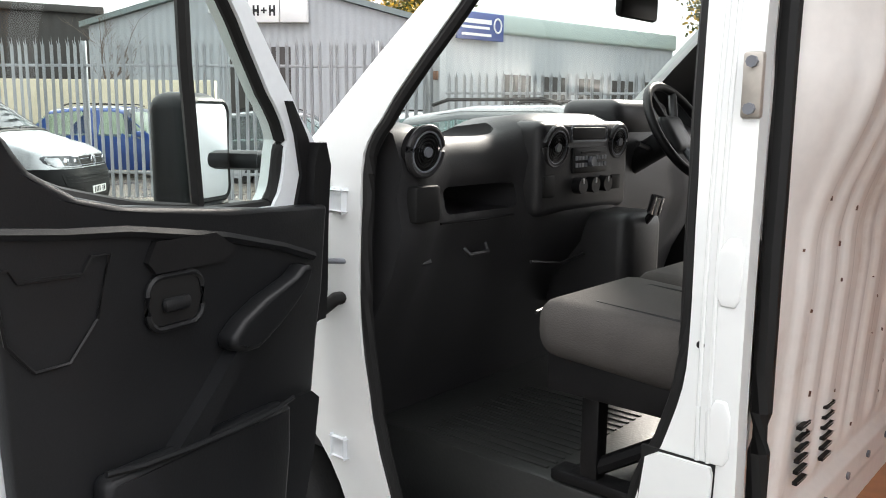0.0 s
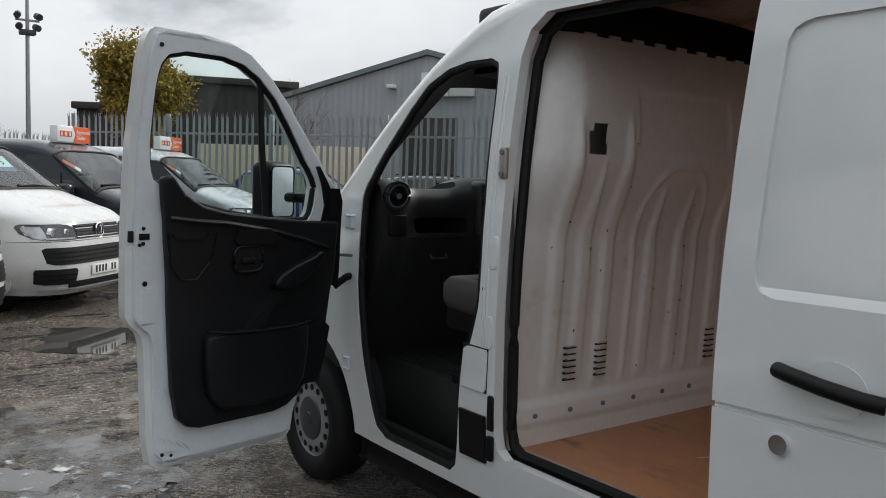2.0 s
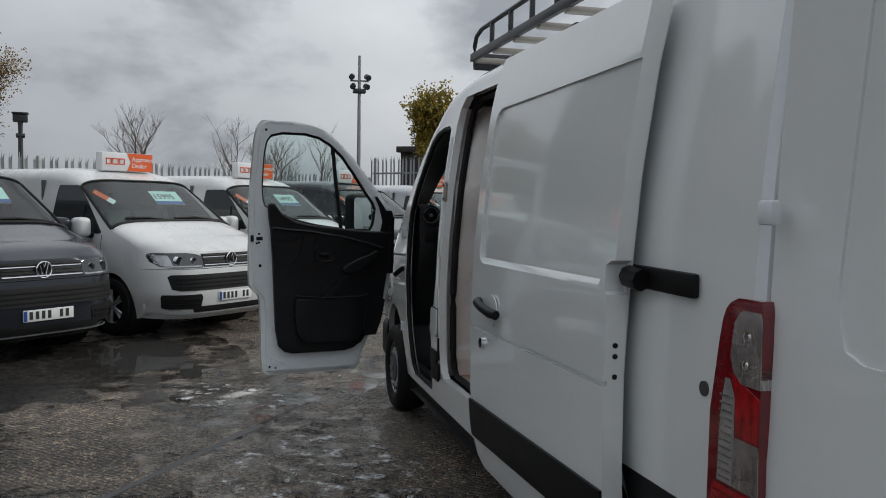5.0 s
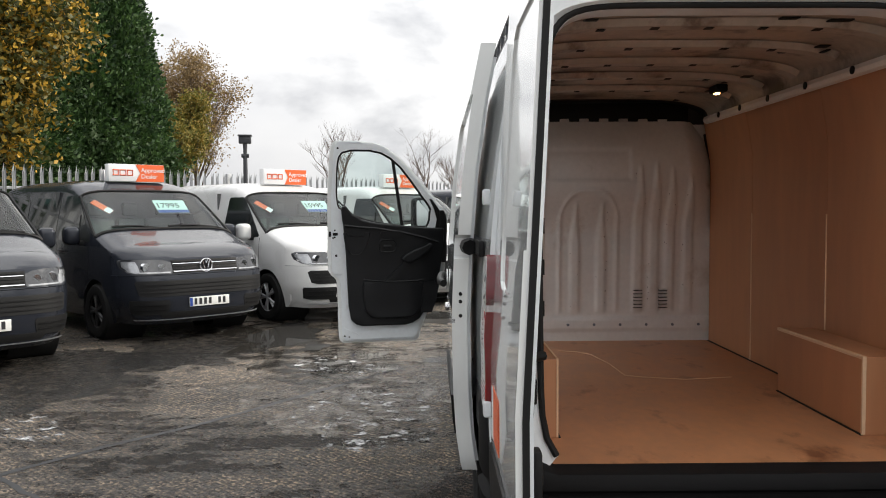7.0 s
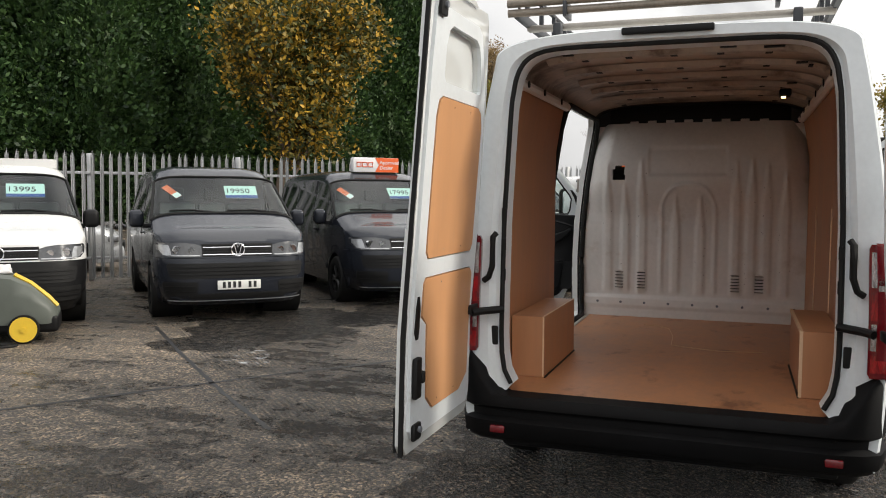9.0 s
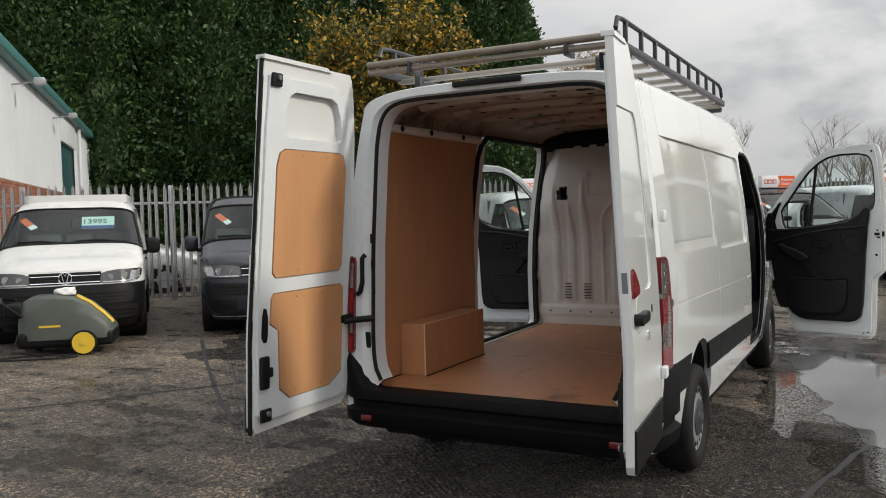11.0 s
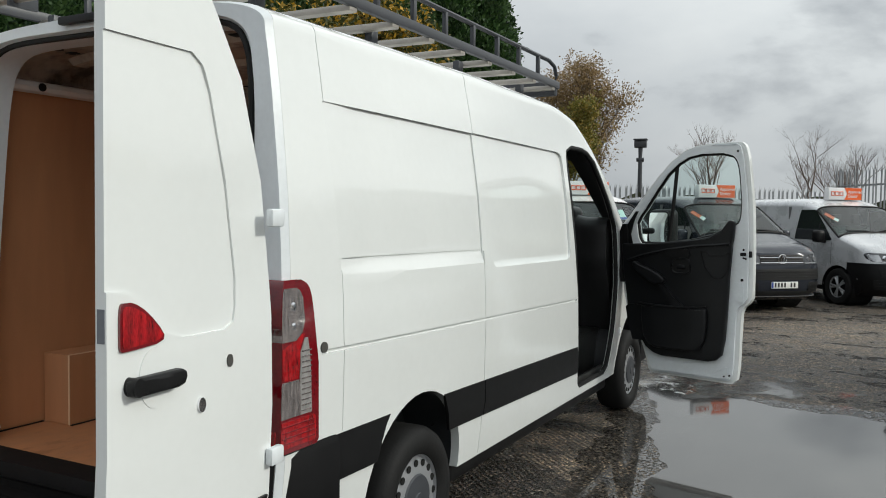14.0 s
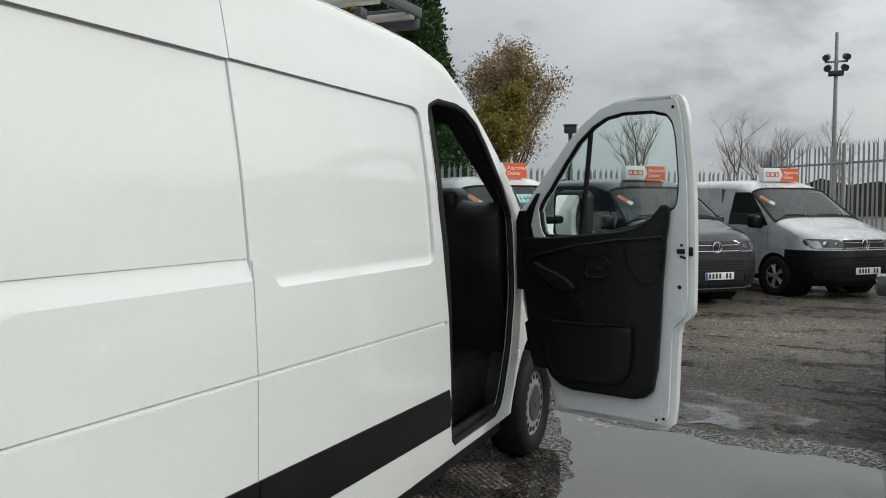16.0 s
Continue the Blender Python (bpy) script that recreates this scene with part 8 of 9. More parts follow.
for s in (-1, 1):
    w = part("wheel", cyl((0.22, s * 0.27, 0.155), (0.22, s * 0.35, 0.155), 0.155, 28), M_TYRE, wash, "black tyre")
    part("wheel_disc", cyl((0.22, s * 0.345, 0.155), (0.22, s * 0.365, 0.155), 0.135, 24), M_WYEL, w, "yellow wheel disc")
    part("wheel_hub", cyl((0.22, s * 0.36, 0.155), (0.22, s * 0.378, 0.155), 0.03, 12), M_WYEL, w)
    part("castor", cyl((-0.42, s * 0.20, 0.06), (-0.42, s * 0.25, 0.06), 0.06, 16), M_TYRE, wash, "black castor")
hose = [(0.48 * math.cos(a) * (1 + 0.1 * k / 40) - 0.35, -0.50 - 0.14 * math.sin(a), 0.016 + 0.012 * (k % 9) / 9) for k, a in enumerate([0.35 * k for k in range(48)])]
tagged(part("hose", tube([(-0.55, -0.2, 0.30), (-0.60, -0.4, 0.08)] + hose + [(-1.2, -0.75, 0.016), (-1.6, -0.45, 0.016), (-2.1, -0.8, 0.016)], 0.012, 6), M_RUBBER, None, m=wash.matrix_basis), "black rubber hose coiled on the ground", "hose")
rag = bmesh.new()
bmesh.ops.create_icosphere(rag, subdivisions=3, radius=0.11)
for v in rag.verts:
    k = 1 + 0.5 * noise.noise(v.co * 14) + 0.25 * noise.noise(v.co * 30)
    v.co = (v.co.x * 1.2 * k, v.co.y * 1.1 * k, max(-0.03, v.co.z * 0.6 * k))
tagged(part("rag", rag, M_CLOTH, None, m=wash.matrix_basis @ pose(-0.02, 0.03, 0.765), sharp=70), "crumpled white rag on the washer", "rag")

# ---- buildings ----
M_CLADW = mat("white_cladding", (0.66, 0.68, 0.70), 0.5, vary=0.06, scale=1.2, fine=20, dirt=(0.5, 0.5, 0.48), dirt_at=0.68)
M_CLADG = mat("grey_cladding", (0.40, 0.42, 0.44), 0.55, vary=0.07, scale=0.8, fine=14)
M_CLADD = mat("dark_brown_cladding", (0.05, 0.045, 0.042), 0.7, vary=0.2, scale=0.8, fine=10)
M_ROOFEDGE = mat("grey_roof_edge", (0.20, 0.24, 0.24), 0.5, vary=0.1)
M_GREEN = mat("green_trim_paint", (0.05, 0.17, 0.16), 0.4, vary=0.1)
M_BRICK = mat("red_brick", (0.30, 0.115, 0.07), 0.8, vary=0.25, scale=30, fine=90, bump=0.2, rand=0.3)
M_MORTAR = mat("mortar", (0.30, 0.27, 0.24), 0.9, vary=0.2)
M_DOORDARK = mat("dark_teal_door", (0.02, 0.075, 0.08), 0.45, vary=0.1)
M_BLUESIGN = mat("blue_sign", (0.015, 0.05, 0.24), 0.35, vary=0.05)


def corrugated(x0, x1, z0, z1a, z1b, pitch=0.25, depth=0.03):
    """A ribbed sheet wall in the local x-z plane, with a straight or sloping top."""
    bm = bmesh.new()
    n = max(2, int((x1 - x0) / pitch * 4))
    rows = []
    for k in range(n + 1):
        x = x0 + (x1 - x0) * k / n
        y = -depth if k % 4 in (1, 2) else 0.0
        zt = z1a + (z1b - z1a) * k / n
        rows.append((bm.verts.new((x, y, z0)), bm.verts.new((x, y, zt))))
    for a, b in zip(rows, rows[1:]):
        bm.faces.new((a[0], b[0], b[1], a[1]))
    return bm


# white-clad unit beside the yard: local x along its long wall, away from the yard mouth
unit = thing("trade_unit", pose(-3.7 + 0.69 * 4.0, -11.1 + 0.72 * 4.0, 0, 0, 0, math.degrees(math.atan2(-0.72, -0.69))), "white-clad trade unit with green eaves and brick base", "building")
part("core", box(0.0, 30, 0.3, 14.0, 0, 5.3), M_CLADW, unit, "white walls")
part("wall_cladding", corrugated(0.0, 15.0, 2.65, 5.4, 5.4, 0.3, 0.025), M_CLADW, unit, "white ribbed cladding", m=pose(0, 0.2, 0))
part("wall_cladding", corrugated(19.0, 30.0, 2.65, 5.4, 5.4, 0.3, 0.025), M_CLADW, unit, "white ribbed cladding", m=pose(0, 0.2, 0))
part("brick_base", box(0.0, 15.0, 0.14, 0.30, 0, 2.65), M_MORTAR, unit, "brick base wall")
part("door_recess", box(15.0, 19.0, 0.25, 0.32, 0, 4.4), M_DOORDARK, unit, "dark teal roller door")
part("door_lintel", box(15.0, 19.0, 0.12, 0.26, 4.4, 5.4, 0.01), M_CLADW, unit)
part("eaves_gutter", box(-0.2, 30.2, -0.10, 0.30, 5.35, 5.6, 0.03), M_GREEN, unit, "green eaves gutter")
part("roof", box(-0.2, 30.2, 0.2, 14.0, 5.5, 5.7), M_CLADG, unit, "grey sheet roof")
part("drain_pipe", cyl((20.0, 0.08, 0.0), (20.0, 0.08, 5.35), 0.07, 12), M_CLADW, unit, "white drain pipe")
for x in (6.0, 13.0):
    fl = part("flood_lamp", box(x - 0.14, x + 0.14, -0.55, -0.30, 4.95, 5.12, 0.03), M_GALV, unit, "grey flood lamp")
    part("lamp_arm", cyl((x, 0.2, 4.95), (x, -0.35, 5.02), 0.02, 6), M_GALV, fl)

# gabled grey unit beyond the fence
L_, R_ = Vector((-32.5, 17.6)), Vector((-21.0, 25.4))
hall = thing("warehouse", pose(L_.x, L_.y, 0, 0, 0, math.degrees(math.atan2(R_.y - L_.y, R_.x - L_.x))), "grey ribbed steel warehouse with a low gable", "building")
W_ = (R_ - L_).length
part("gable_cladding", corrugated(0, W_ / 2, 0, 5.0, 6.85, 0.3, 0.03), M_CLADG, hall, "grey ribbed gable", m=pose(0, -0.05, 0))
part("gable_cladding", corrugated(W_ / 2, W_, 0, 6.85, 5.0, 0.3, 0.03), M_CLADG, hall, "grey ribbed gable", m=pose(0, -0.05, 0))
part("side_wall", box(0, W_, 0.0, 25, 0, 5.0), M_CLADG, hall)
for a, b in (((-0.3, 4.95), (W_ / 2, 6.88)), ((W_ / 2, 6.88), (W_ + 0.3, 4.95))):
    rf_ = bmesh.new()
    q = [rf_.verts.new(p) for p in ((a[0], -0.25, a[1]), (b[0], -0.25, b[1]), (b[0], 25, b[1]), (a[0], 25, a[1]), (a[0], -0.25, a[1] + 0.22), (b[0], -0.25, b[1] + 0.22), (b[0], 25, b[1] + 0.22), (a[0], 25, a[1] + 0.22))]
    for f in ((0, 1, 2, 3), (7, 6, 5, 4), (0, 4, 5, 1), (1, 5, 6, 2), (2, 6, 7, 3), (3, 7, 4, 0)):
        rf_.faces.new([q[k] for k in f])
    bmesh.ops.recalc_face_normals(rf_, faces=rf_.faces[:])
    part("roof_slope", rf_, M_ROOFEDGE, hall, "grey-green roof edge")
part("roller_door", box(W_ * 0.42, W_ * 0.60, -0.12, 0.02, 0, 4.2, 0.02), M_CLADD, hall, "brown roller door")
sg = part("hall_sign", box(6.75, 8.0, -0.35, -0.10, 5.1, 6.1, 0.02), M_SIGNWHITE, hall, "white sign with dark marks")
for x in (6.95, 7.6):
    for dx in (0, 0.17):
        part("sign_mark", box(x + dx, x + dx + 0.07, -0.37, -0.345, 5.35, 5.75), M_INK, sg)
    part("sign_mark", box(x, x + 0.24, -0.37, -0.345, 5.50, 5.60), M_INK, sg)
part("sign_mark", box(7.28, 7.50, -0.37, -0.345, 5.52, 5.58), M_INK, sg)
part("sign_mark", box(7.36, 7.42, -0.37, -0.345, 5.44, 5.66), M_INK, sg)
part("hall_lamp", box(5.2, 5.55, -0.5, -0.1, 5.45, 5.6, 0.03), M_SIGNWHITE, hall, "white flood lamp")
part("hall_lamp_box", box(8.04, 9.1, -0.4, -0.1, 5.1, 6.08, 0.03), M_SIGNWHITE, hall)

# pale flat-fronted units to the right of it
shop = thing("trade_counter", pose(-20.6, 25.62, 0, 0, 0, 82.3), "pale grey trade units with a blue sign", "building")
part("shop_wall", corrugated(0, 15.3, 0, 5.2, 5.2, 0.4, 0.03), M_CLADG, shop, "pale ribbed front")
part("shop_core", box(0, 15.3, 0.1, 7, 0, 5.1), M_CLADG, shop)
part("shop_parapet", box(-0.1, 15.4, -0.2, 0.3, 4.9, 5.7, 0.12, seg=3), mat("pale_green_parapet", (0.42, 0.50, 0.48), 0.45, vary=0.06), shop, "pale green parapet")
bs = part("blue_sign", box(0.45, 2.95, -0.32, -0.18, 4.55, 5.6, 0.02), M_BLUESIGN, shop, "blue sign with white bars")
for z, w in ((5.22, 1.6), (5.02, 1.5), (4.75, 1.6)):
    part("sign_bar", box(0.65, 0.65 + w, -0.33, -0.31, z - 0.05, z + (0.12 if z > 5.1 else 0.05)), M_SIGNWHITE, bs)
part("sign_ring", tube([(2.6 + 0.2 * math.cos(2 * math.pi * k / 20), -0.325, 5.15 + 0.27 * math.sin(2 * math.pi * k / 20)) for k in range(20)], 0.04, 6, closed=True), M_SIGNWHITE, bs)
for k in range(5):
    part("shop_opening", box(3.3 + 2.4 * k, 4.9 + 2.4 * k, -0.06, 0.05, 0, 3.3), M_CLADD, shop, "dark loading door")
    part("stacked_goods", box(1.0 + 3.1 * k, 3.2 + 3.1 * k, -4.5, -3.0, 0, 1.6 + 0.3 * (k % 3), 0.05), mat("wrapped_pallet_%s" % "abcde"[k], ((0.55, 0.56, 0.55), (0.5, 0.36, 0.2), (0.12, 0.35, 0.30), (0.6, 0.6, 0.58), (0.4, 0.3, 0.2))[k], 0.5, vary=0.15), shop, "wrapped pallet stack")

# long dark shed behind
S0, S1, S2 = Vector((-42.6, 11.0)), Vector((-41.0, 13.8)), Vector((-38.3, 21.0))
for p, q, h in ((S0, S1, 4.6), (S1, S2, 6.2)):
    w_ = (q - p).length
    shed = thing("dark_shed", pose(p.x, p.y, 0, 0, 0, math.degrees(math.atan2(q.y - p.y, q.x - p.x))), "dark brown clad shed behind the fence", "building")
    part("shed_wall", corrugated(0, w_, 0, h, h, 0.5, 0.05), M_CLADD, shed, "dark brown ribbed wall")
    part("shed_roof", box(-0.2, w_ + 0.2, -0.3, 9, h - 0.05, h + 0.3, 0.05), M_CLADD, shed, "dark roof edge")
    part("shed_core", box(0, w_, 0.1, 9, 0, h - 0.05), M_CLADD, shed)
cream = thing("cream_wall", pose(-24, 13.6, 0, 0, 0, 40), "cream rendered low wall beyond the fence", "wall")
part("wall_body", box(-3.5, 3.5, 0, 0.3, 0, 2.6, 0.02), mat("cream_render", (0.62, 0.55, 0.40), 0.8, vary=0.08), cream, "cream render")


# ---- cars ----
C_TOPS = [(-4.4, 0.95), (-4.25, 1.35), (-3.9, 1.62), (-3.2, 1.70), (-2.2, 1.70), (-1.9, 1.64), (-1.15, 1.12), (-0.9, 1.02), (-0.35, 0.92), (-0.08, 0.80), (0.0, 0.62)]
C_HALF = [(-4.4, 0.75), (-4.2, 0.86), (-3.8, 0.89), (-0.8, 0.89), (-0.3, 0.82), (0.0, 0.62)]
C_SIDE = [(0.2, 0.92), (0.45, 0.98), (0.75, 1.0), (0.95, 0.97), (1.6, 0.74), (1.8, 0.7)]


def car(at, yaw, paint, label, scale=1.0):
    c = thing("parked_car", pose(at[0], at[1], 0, 0, 0, yaw) @ Matrix.Scale(scale, 4), label, "car", group="cars parked round the yard")
    xs = sorted(set([x for x, _ in C_TOPS] + [-3.5, -2.8, -2.5, -1.65, -1.4, -0.6, -0.2, -3.05, -3.75]))
    pts = []
    for x in xs:
        zt, half = interp(C_TOPS, x), interp(C_HALF, x)
        zs = zt - min(0.14, 0.3 * (zt - 0.2))
        h = [(half * interp(C_SIDE, 0.2 + (zs - 0.2) * k / 12), 0.2 + (zs - 0.2) * k / 12) for k in range(12)]
        w = half * interp(C_SIDE, zs)
        h += [(w * max(0, math.cos(math.pi / 2 * k / 8)) ** 0.6, zs + (zt - zs) * math.sin(math.pi / 2 * k / 8) ** 0.9) for k in range(9)]
        pts.append([(x, -y, z) for y, z in h] + [(x, y, z) for y, z in h[-2::-1]])
    out = {k: (bmesh.new(), {}) for k in ("body_shell", "windscreen", "side_glass", "offside_glass", "rear_glass")}
    n = len(pts[0])
    for i in range(len(xs) - 1):
        xm = (xs[i] + xs[i + 1]) / 2
        for j in range(n - 1):
            zz = sum(pts[a][b][2] for a in (i, i + 1) for b in (j, j + 1)) / 4
            jj = min(j, n - 2 - j)
            kd = "body_shell"
            if -1.88 < xm < -1.12 and jj >= 13:
                kd = "windscreen"
            elif xm < -4.0 and zz > 1.05 and jj >= 12:
                kd = "rear_glass"
            elif -3.95 < xm < -1.35 and jj < 12 and zz > 1.0 and abs(xm + 2.65) > 0.12:
                kd = "side_glass" if j < n // 2 else "offside_glass"
            if any((xm - a) ** 2 + (zz - 0.3) ** 2 < 0.33 ** 2 for a in (-0.85, -3.5)) and jj < 12:
                continue
            bm, made = out[kd]
            q = []
            for a, b in ((i, j), (i, j + 1), (i + 1, j + 1), (i + 1, j)):
                if (a, b) not in made:
                    made[a, b] = bm.verts.new(pts[a][b])
                q.append(made[a, b])
            bm.faces.new(q)
    for kd, (bm, made) in out.items():
        bmesh.ops.recalc_face_normals(bm, faces=bm.faces[:])
        part(kd, bm, paint if kd == "body_shell" else M_DARKGLASS, c, "" if kd == "body_shell" else "tinted glass")
    part("cabin", box(-3.8, -1.3, -0.62, 0.62, 0.35, 1.0, 0.05), M_INT, c)
    part("front_bumper", box(-0.35, 0.06, -0.72, 0.72, 0.2, 0.55, 0.1, seg=3), paint, c)
    part("grille", box(0.0, 0.075, -0.4, 0.4, 0.42, 0.6, 0.02), M_RUBBER, c, "black grille")
    for s in (-1, 1):
        part("headlight", box(-0.28, 0.0, min(s * 0.52, s * 0.78), max(s * 0.52, s * 0.78), 0.62, 0.76, 0.04, seg=3), M_LAMP, c, "clear headlight")
        part("roof_bar", tube([(-3.6, s * 0.56, 1.69), (-3.4, s * 0.56, 1.74), (-2.3, s * 0.56, 1.74), (-2.1, s * 0.56, 1.70)], 0.018, 6), M_RUBBER, c, "black roof bar")
        part("door_mirror", box(-1.45, -1.28, min(s * 0.86, s * 1.04), max(s * 0.86, s * 1.04), 0.98, 1.12, 0.03), paint, c, "door mirror")
        for x in (-0.85, -3.5):
            w = new("wheel")
            w.parent = c
            part("tyre", cyl((x, s * 0.68, 0.31), (x, s * 0.87, 0.31), 0.31, 24), M_TYRE, w)
            part("rim", cyl((x, s * 0.865, 0.31), (x, s * 0.88, 0.31), 0.19, 20), M_SILVER, w)
            part("arch", cyl((x, s * 0.4, 0.31), (x, s * 0.88, 0.31), 0.345, 20, cap=False), M_RUBBER, c)
    return c


M_CARBLUE = mat("blue_car_paint", (0.02, 0.06, 0.22), 0.25, metal=0.2, coat=0.7, vary=0.05)
M_CARDARK = mat("dark_green_grey_paint", (0.05, 0.06, 0.06), 0.25, metal=0.3, coat=0.7, vary=0.05)
car((-0.95, 7.56), -3, M_CARDARK, "dark grey family car parked ahead of the van", 1.03)
car((-17.5, 13.2), 30, M_CARBLUE, "blue pickup parked beyond the tall fence", 1.05)
car((-13.5, 15.5), 40, M_CARDARK, "dark car parked beyond the tall fence", 1.0)
car((-10.5, 17.8), 40, M_VSILVER, "silver car parked beyond the tall fence", 1.0)
car((-6.9, -8.6), 130, M_VSILVER, "silver car parked behind the fence", 1.0)

# ---- camera pole and flood light mast ----
pole = thing("camera_pole", pose(-35.2, 7.4, 0), "tall grey steel pole with cameras and lamps", "pole")
part("pole_shaft", cyl((0, 0, 0), (0, 0, 8.7), 0.11, 12, 0.07), M_GALV, pole, "grey steel shaft")
for z, dy in ((7.7, 0.35), (7.7, -0.35), (7.25, 0.3), (7.25, -0.3)):
    part("camera_head", cyl((0.0, dy, z), (0.25, dy * 1.2, z - 0.08), 0.14, 10), M_RACK, pole, "dark camera head")
part("cross_arm", box(-0.05, 0.05, -0.45, 0.45, 7.45, 7.53, 0.01), M_GALV, pole)
part("junction_box", box(-0.2, 0.2, -0.3, 0.3, 6.9, 7.1, 0.03), M_RACK, pole, "dark junction box")
flp = thing("flood_light_mast", pose(-130.0, -28.5, 0, rz=8), "far dark mast with a flood light bank", "flood light")
part("mast", cyl((0, 0, 0), (0, 0, 10.5), 0.42, 12, 0.34), M_RACK, flp, "dark mast")
part("bracket", cyl((0, 0, 10.3), (0, 0, 12.7), 0.27, 10, 0.38), M_RACK, flp)
part("joint", cyl((0, -0.6, 10.6), (0, 0.6, 10.6), 0.34, 12), M_RACK, flp)
part("lamp_bank", box(-0.5, 0.5, -1.0, 1.0, 12.55, 13.8, 0.16), M_RACK, flp, "dark flood light bank")
part("hood", box(-0.65, 0.8, -1.1, 1.1, 13.75, 14.0, 0.05), M_RACK, flp)

# ---- trees ----
M_BARK = mat("bark", (0.10, 0.075, 0.055), 0.85, vary=0.3, scale=12, fine=60, bump=0.4)
M_TWIG = mat("grey_brown_twigs", (0.14, 0.105, 0.085), 0.85, vary=0.3, scale=3)


def leaf_mat(name, cols):
    m = bpy.data.materials.new(name)
    m.use_nodes = True
    n, l = m.node_tree.nodes, m.node_tree.links
    b = n["Principled BSDF"]
    b.inputs["Roughness"].default_value = 0.6
    geo, rmp = n.new("ShaderNodeNewGeometry"), n.new("ShaderNodeValToRGB")
    for k, c in enumerate(cols):
        e = rmp.color_ramp.elements[k] if k < 2 else rmp.color_ramp.elements.new(0.5)
        e.position, e.color = k / (len(cols) - 1), (*c, 1)
    l.new(geo.outputs["Random Per Island"], rmp.inputs["Fac"])
    l.new(rmp.outputs["Color"], b.inputs["Base Color"])
    tr, mx, out = n.new("ShaderNodeBsdfTranslucent"), n.new("ShaderNodeMixShader"), n["Material Output"]
    l.new(rmp.outputs["Color"], tr.inputs["Color"])
    mx.inputs["Fac"].default_value = 0.25
    l.new(b.outputs["BSDF"], mx.inputs[1])
    l.new(tr.outputs["BSDF"], mx.inputs[2])
    l.new(mx.outputs["Shader"], out.inputs["Surface"])
    return m


M_CONIFER = leaf_mat("dark_conifer_sprays", [(0.010, 0.030, 0.009), (0.036, 0.084, 0.021), (0.082, 0.150, 0.040)])
M_YELLOW = leaf_mat("yellow_autumn_leaves", [(0.03, 0.045, 0.011), (0.10, 0.10, 0.018), (0.62, 0.36, 0.035)])
M_OLIVE = leaf_mat("olive_autumn_leaves", [(0.09, 0.10, 0.02), (0.22, 0.20, 0.035), (0.36, 0.24, 0.05)])
M_GOLD = leaf_mat("gold_autumn_leaves", [(0.14, 0.14, 0.03), (0.34, 0.27, 0.05), (0.52, 0.34, 0.06)])
M_BROWN = leaf_mat("brown_autumn_leaves", [(0.16, 0.11, 0.05), (0.27, 0.18, 0.08), (0.36, 0.25, 0.11)])


def leaves(points, size, rng, per=3, flat=0.5):
    """Small folded leaves round each point; returns verts and faces."""
    vs, fs = [], []
    for p, out in points:
        for _ in range(per):
            d = Vector((rng.gauss(0, 1), rng.gauss(0, 1), rng.gauss(0, 0.8))) + out * 1.6
            d.normalize()
            sd = d.cross(Vector((rng.gauss(0, 1), rng.gauss(0, 1), rng.gauss(0, 1)))).normalized()
            s = size * rng.uniform(0.6, 1.35)
            o = p + Vector((rng.gauss(0, 1), rng.gauss(0, 1), rng.gauss(0, 1))) * size * 0.8
            k = len(vs)
            vs += [o, o + d * s * 0.55 + sd * s * 0.30, o + d * s * 1.1, o + d * s * 0.5 - sd * s * 0.30]
            fs.append((k, k + 1, k + 2, k + 3))
    return vs, fs


def mesh_of(name, vs, fs, material):
    me = bpy.data.meshes.new(name)
    me.from_pydata([tuple(v) for v in vs], [], fs)
    me.materials.append(material)
    return me


def conifer_mesh(seed):
    rng = random.Random(seed)
    pts = []
    H, R = 10.0, 2.1
    for _ in range(5200):
        z = H * (1 - rng.random() ** 0.75) * 0.98 + 0.3
        a = rng.uniform(0, 2 * math.pi)
        t = z / H
        env = R * (min(1.0, 0.75 + 1.2 * t) if t < 0.2 else (1 - ((t - 0.2) / 0.8) ** 1.5)) + 0.08
        lump = 0.80 + 0.42 * noise.noise(Vector((math.cos(a) * 2.2, math.sin(a) * 2.2, z * 0.9 + seed))) + 0.34 * noise.noise(Vector((math.cos(a) * 6, math.sin(a) * 6, z * 2.4 + seed)))
        r = env * lump * rng.uniform(0.86, 1.04)
        out = Vector((math.cos(a), math.sin(a), 0.15 + 0.5 * t))
        pts.append((Vector((math.cos(a) * r, math.sin(a) * r, z)), out))
    vs, fs = leaves(pts, 0.155, rng, 7)
    # shaded inner mass
    core = []
    for i in range(13):
        z = 0.2 + (H - 0.9) * i / 12
        t = z / H
        env = R * (min(1.0, 0.75 + 1.2 * t) if t < 0.2 else (1 - ((t - 0.2) / 0.8) ** 1.5))
        core.append([Vector((math.cos(2 * math.pi * k / 14) * env * (0.62 + 0.2 * noise.noise(Vector((k * 1.3, i * 0.8, seed)))), math.sin(2 * math.pi * k / 14) * env * (0.62 + 0.2 * noise.noise(Vector((k * 1.3, i * 0.8, seed + 4)))), z)) for k in range(14)])
    b0 = len(vs)
    for ring in core:
        vs += ring
    for i in range(12):
        for k in range(14):
            fs.append((b0 + i * 14 + k, b0 + i * 14 + (k + 1) % 14, b0 + (i + 1) * 14 + (k + 1) % 14, b0 + (i + 1) * 14 + k))
    return mesh_of("conifer_crown", vs, fs, M_CONIFER)


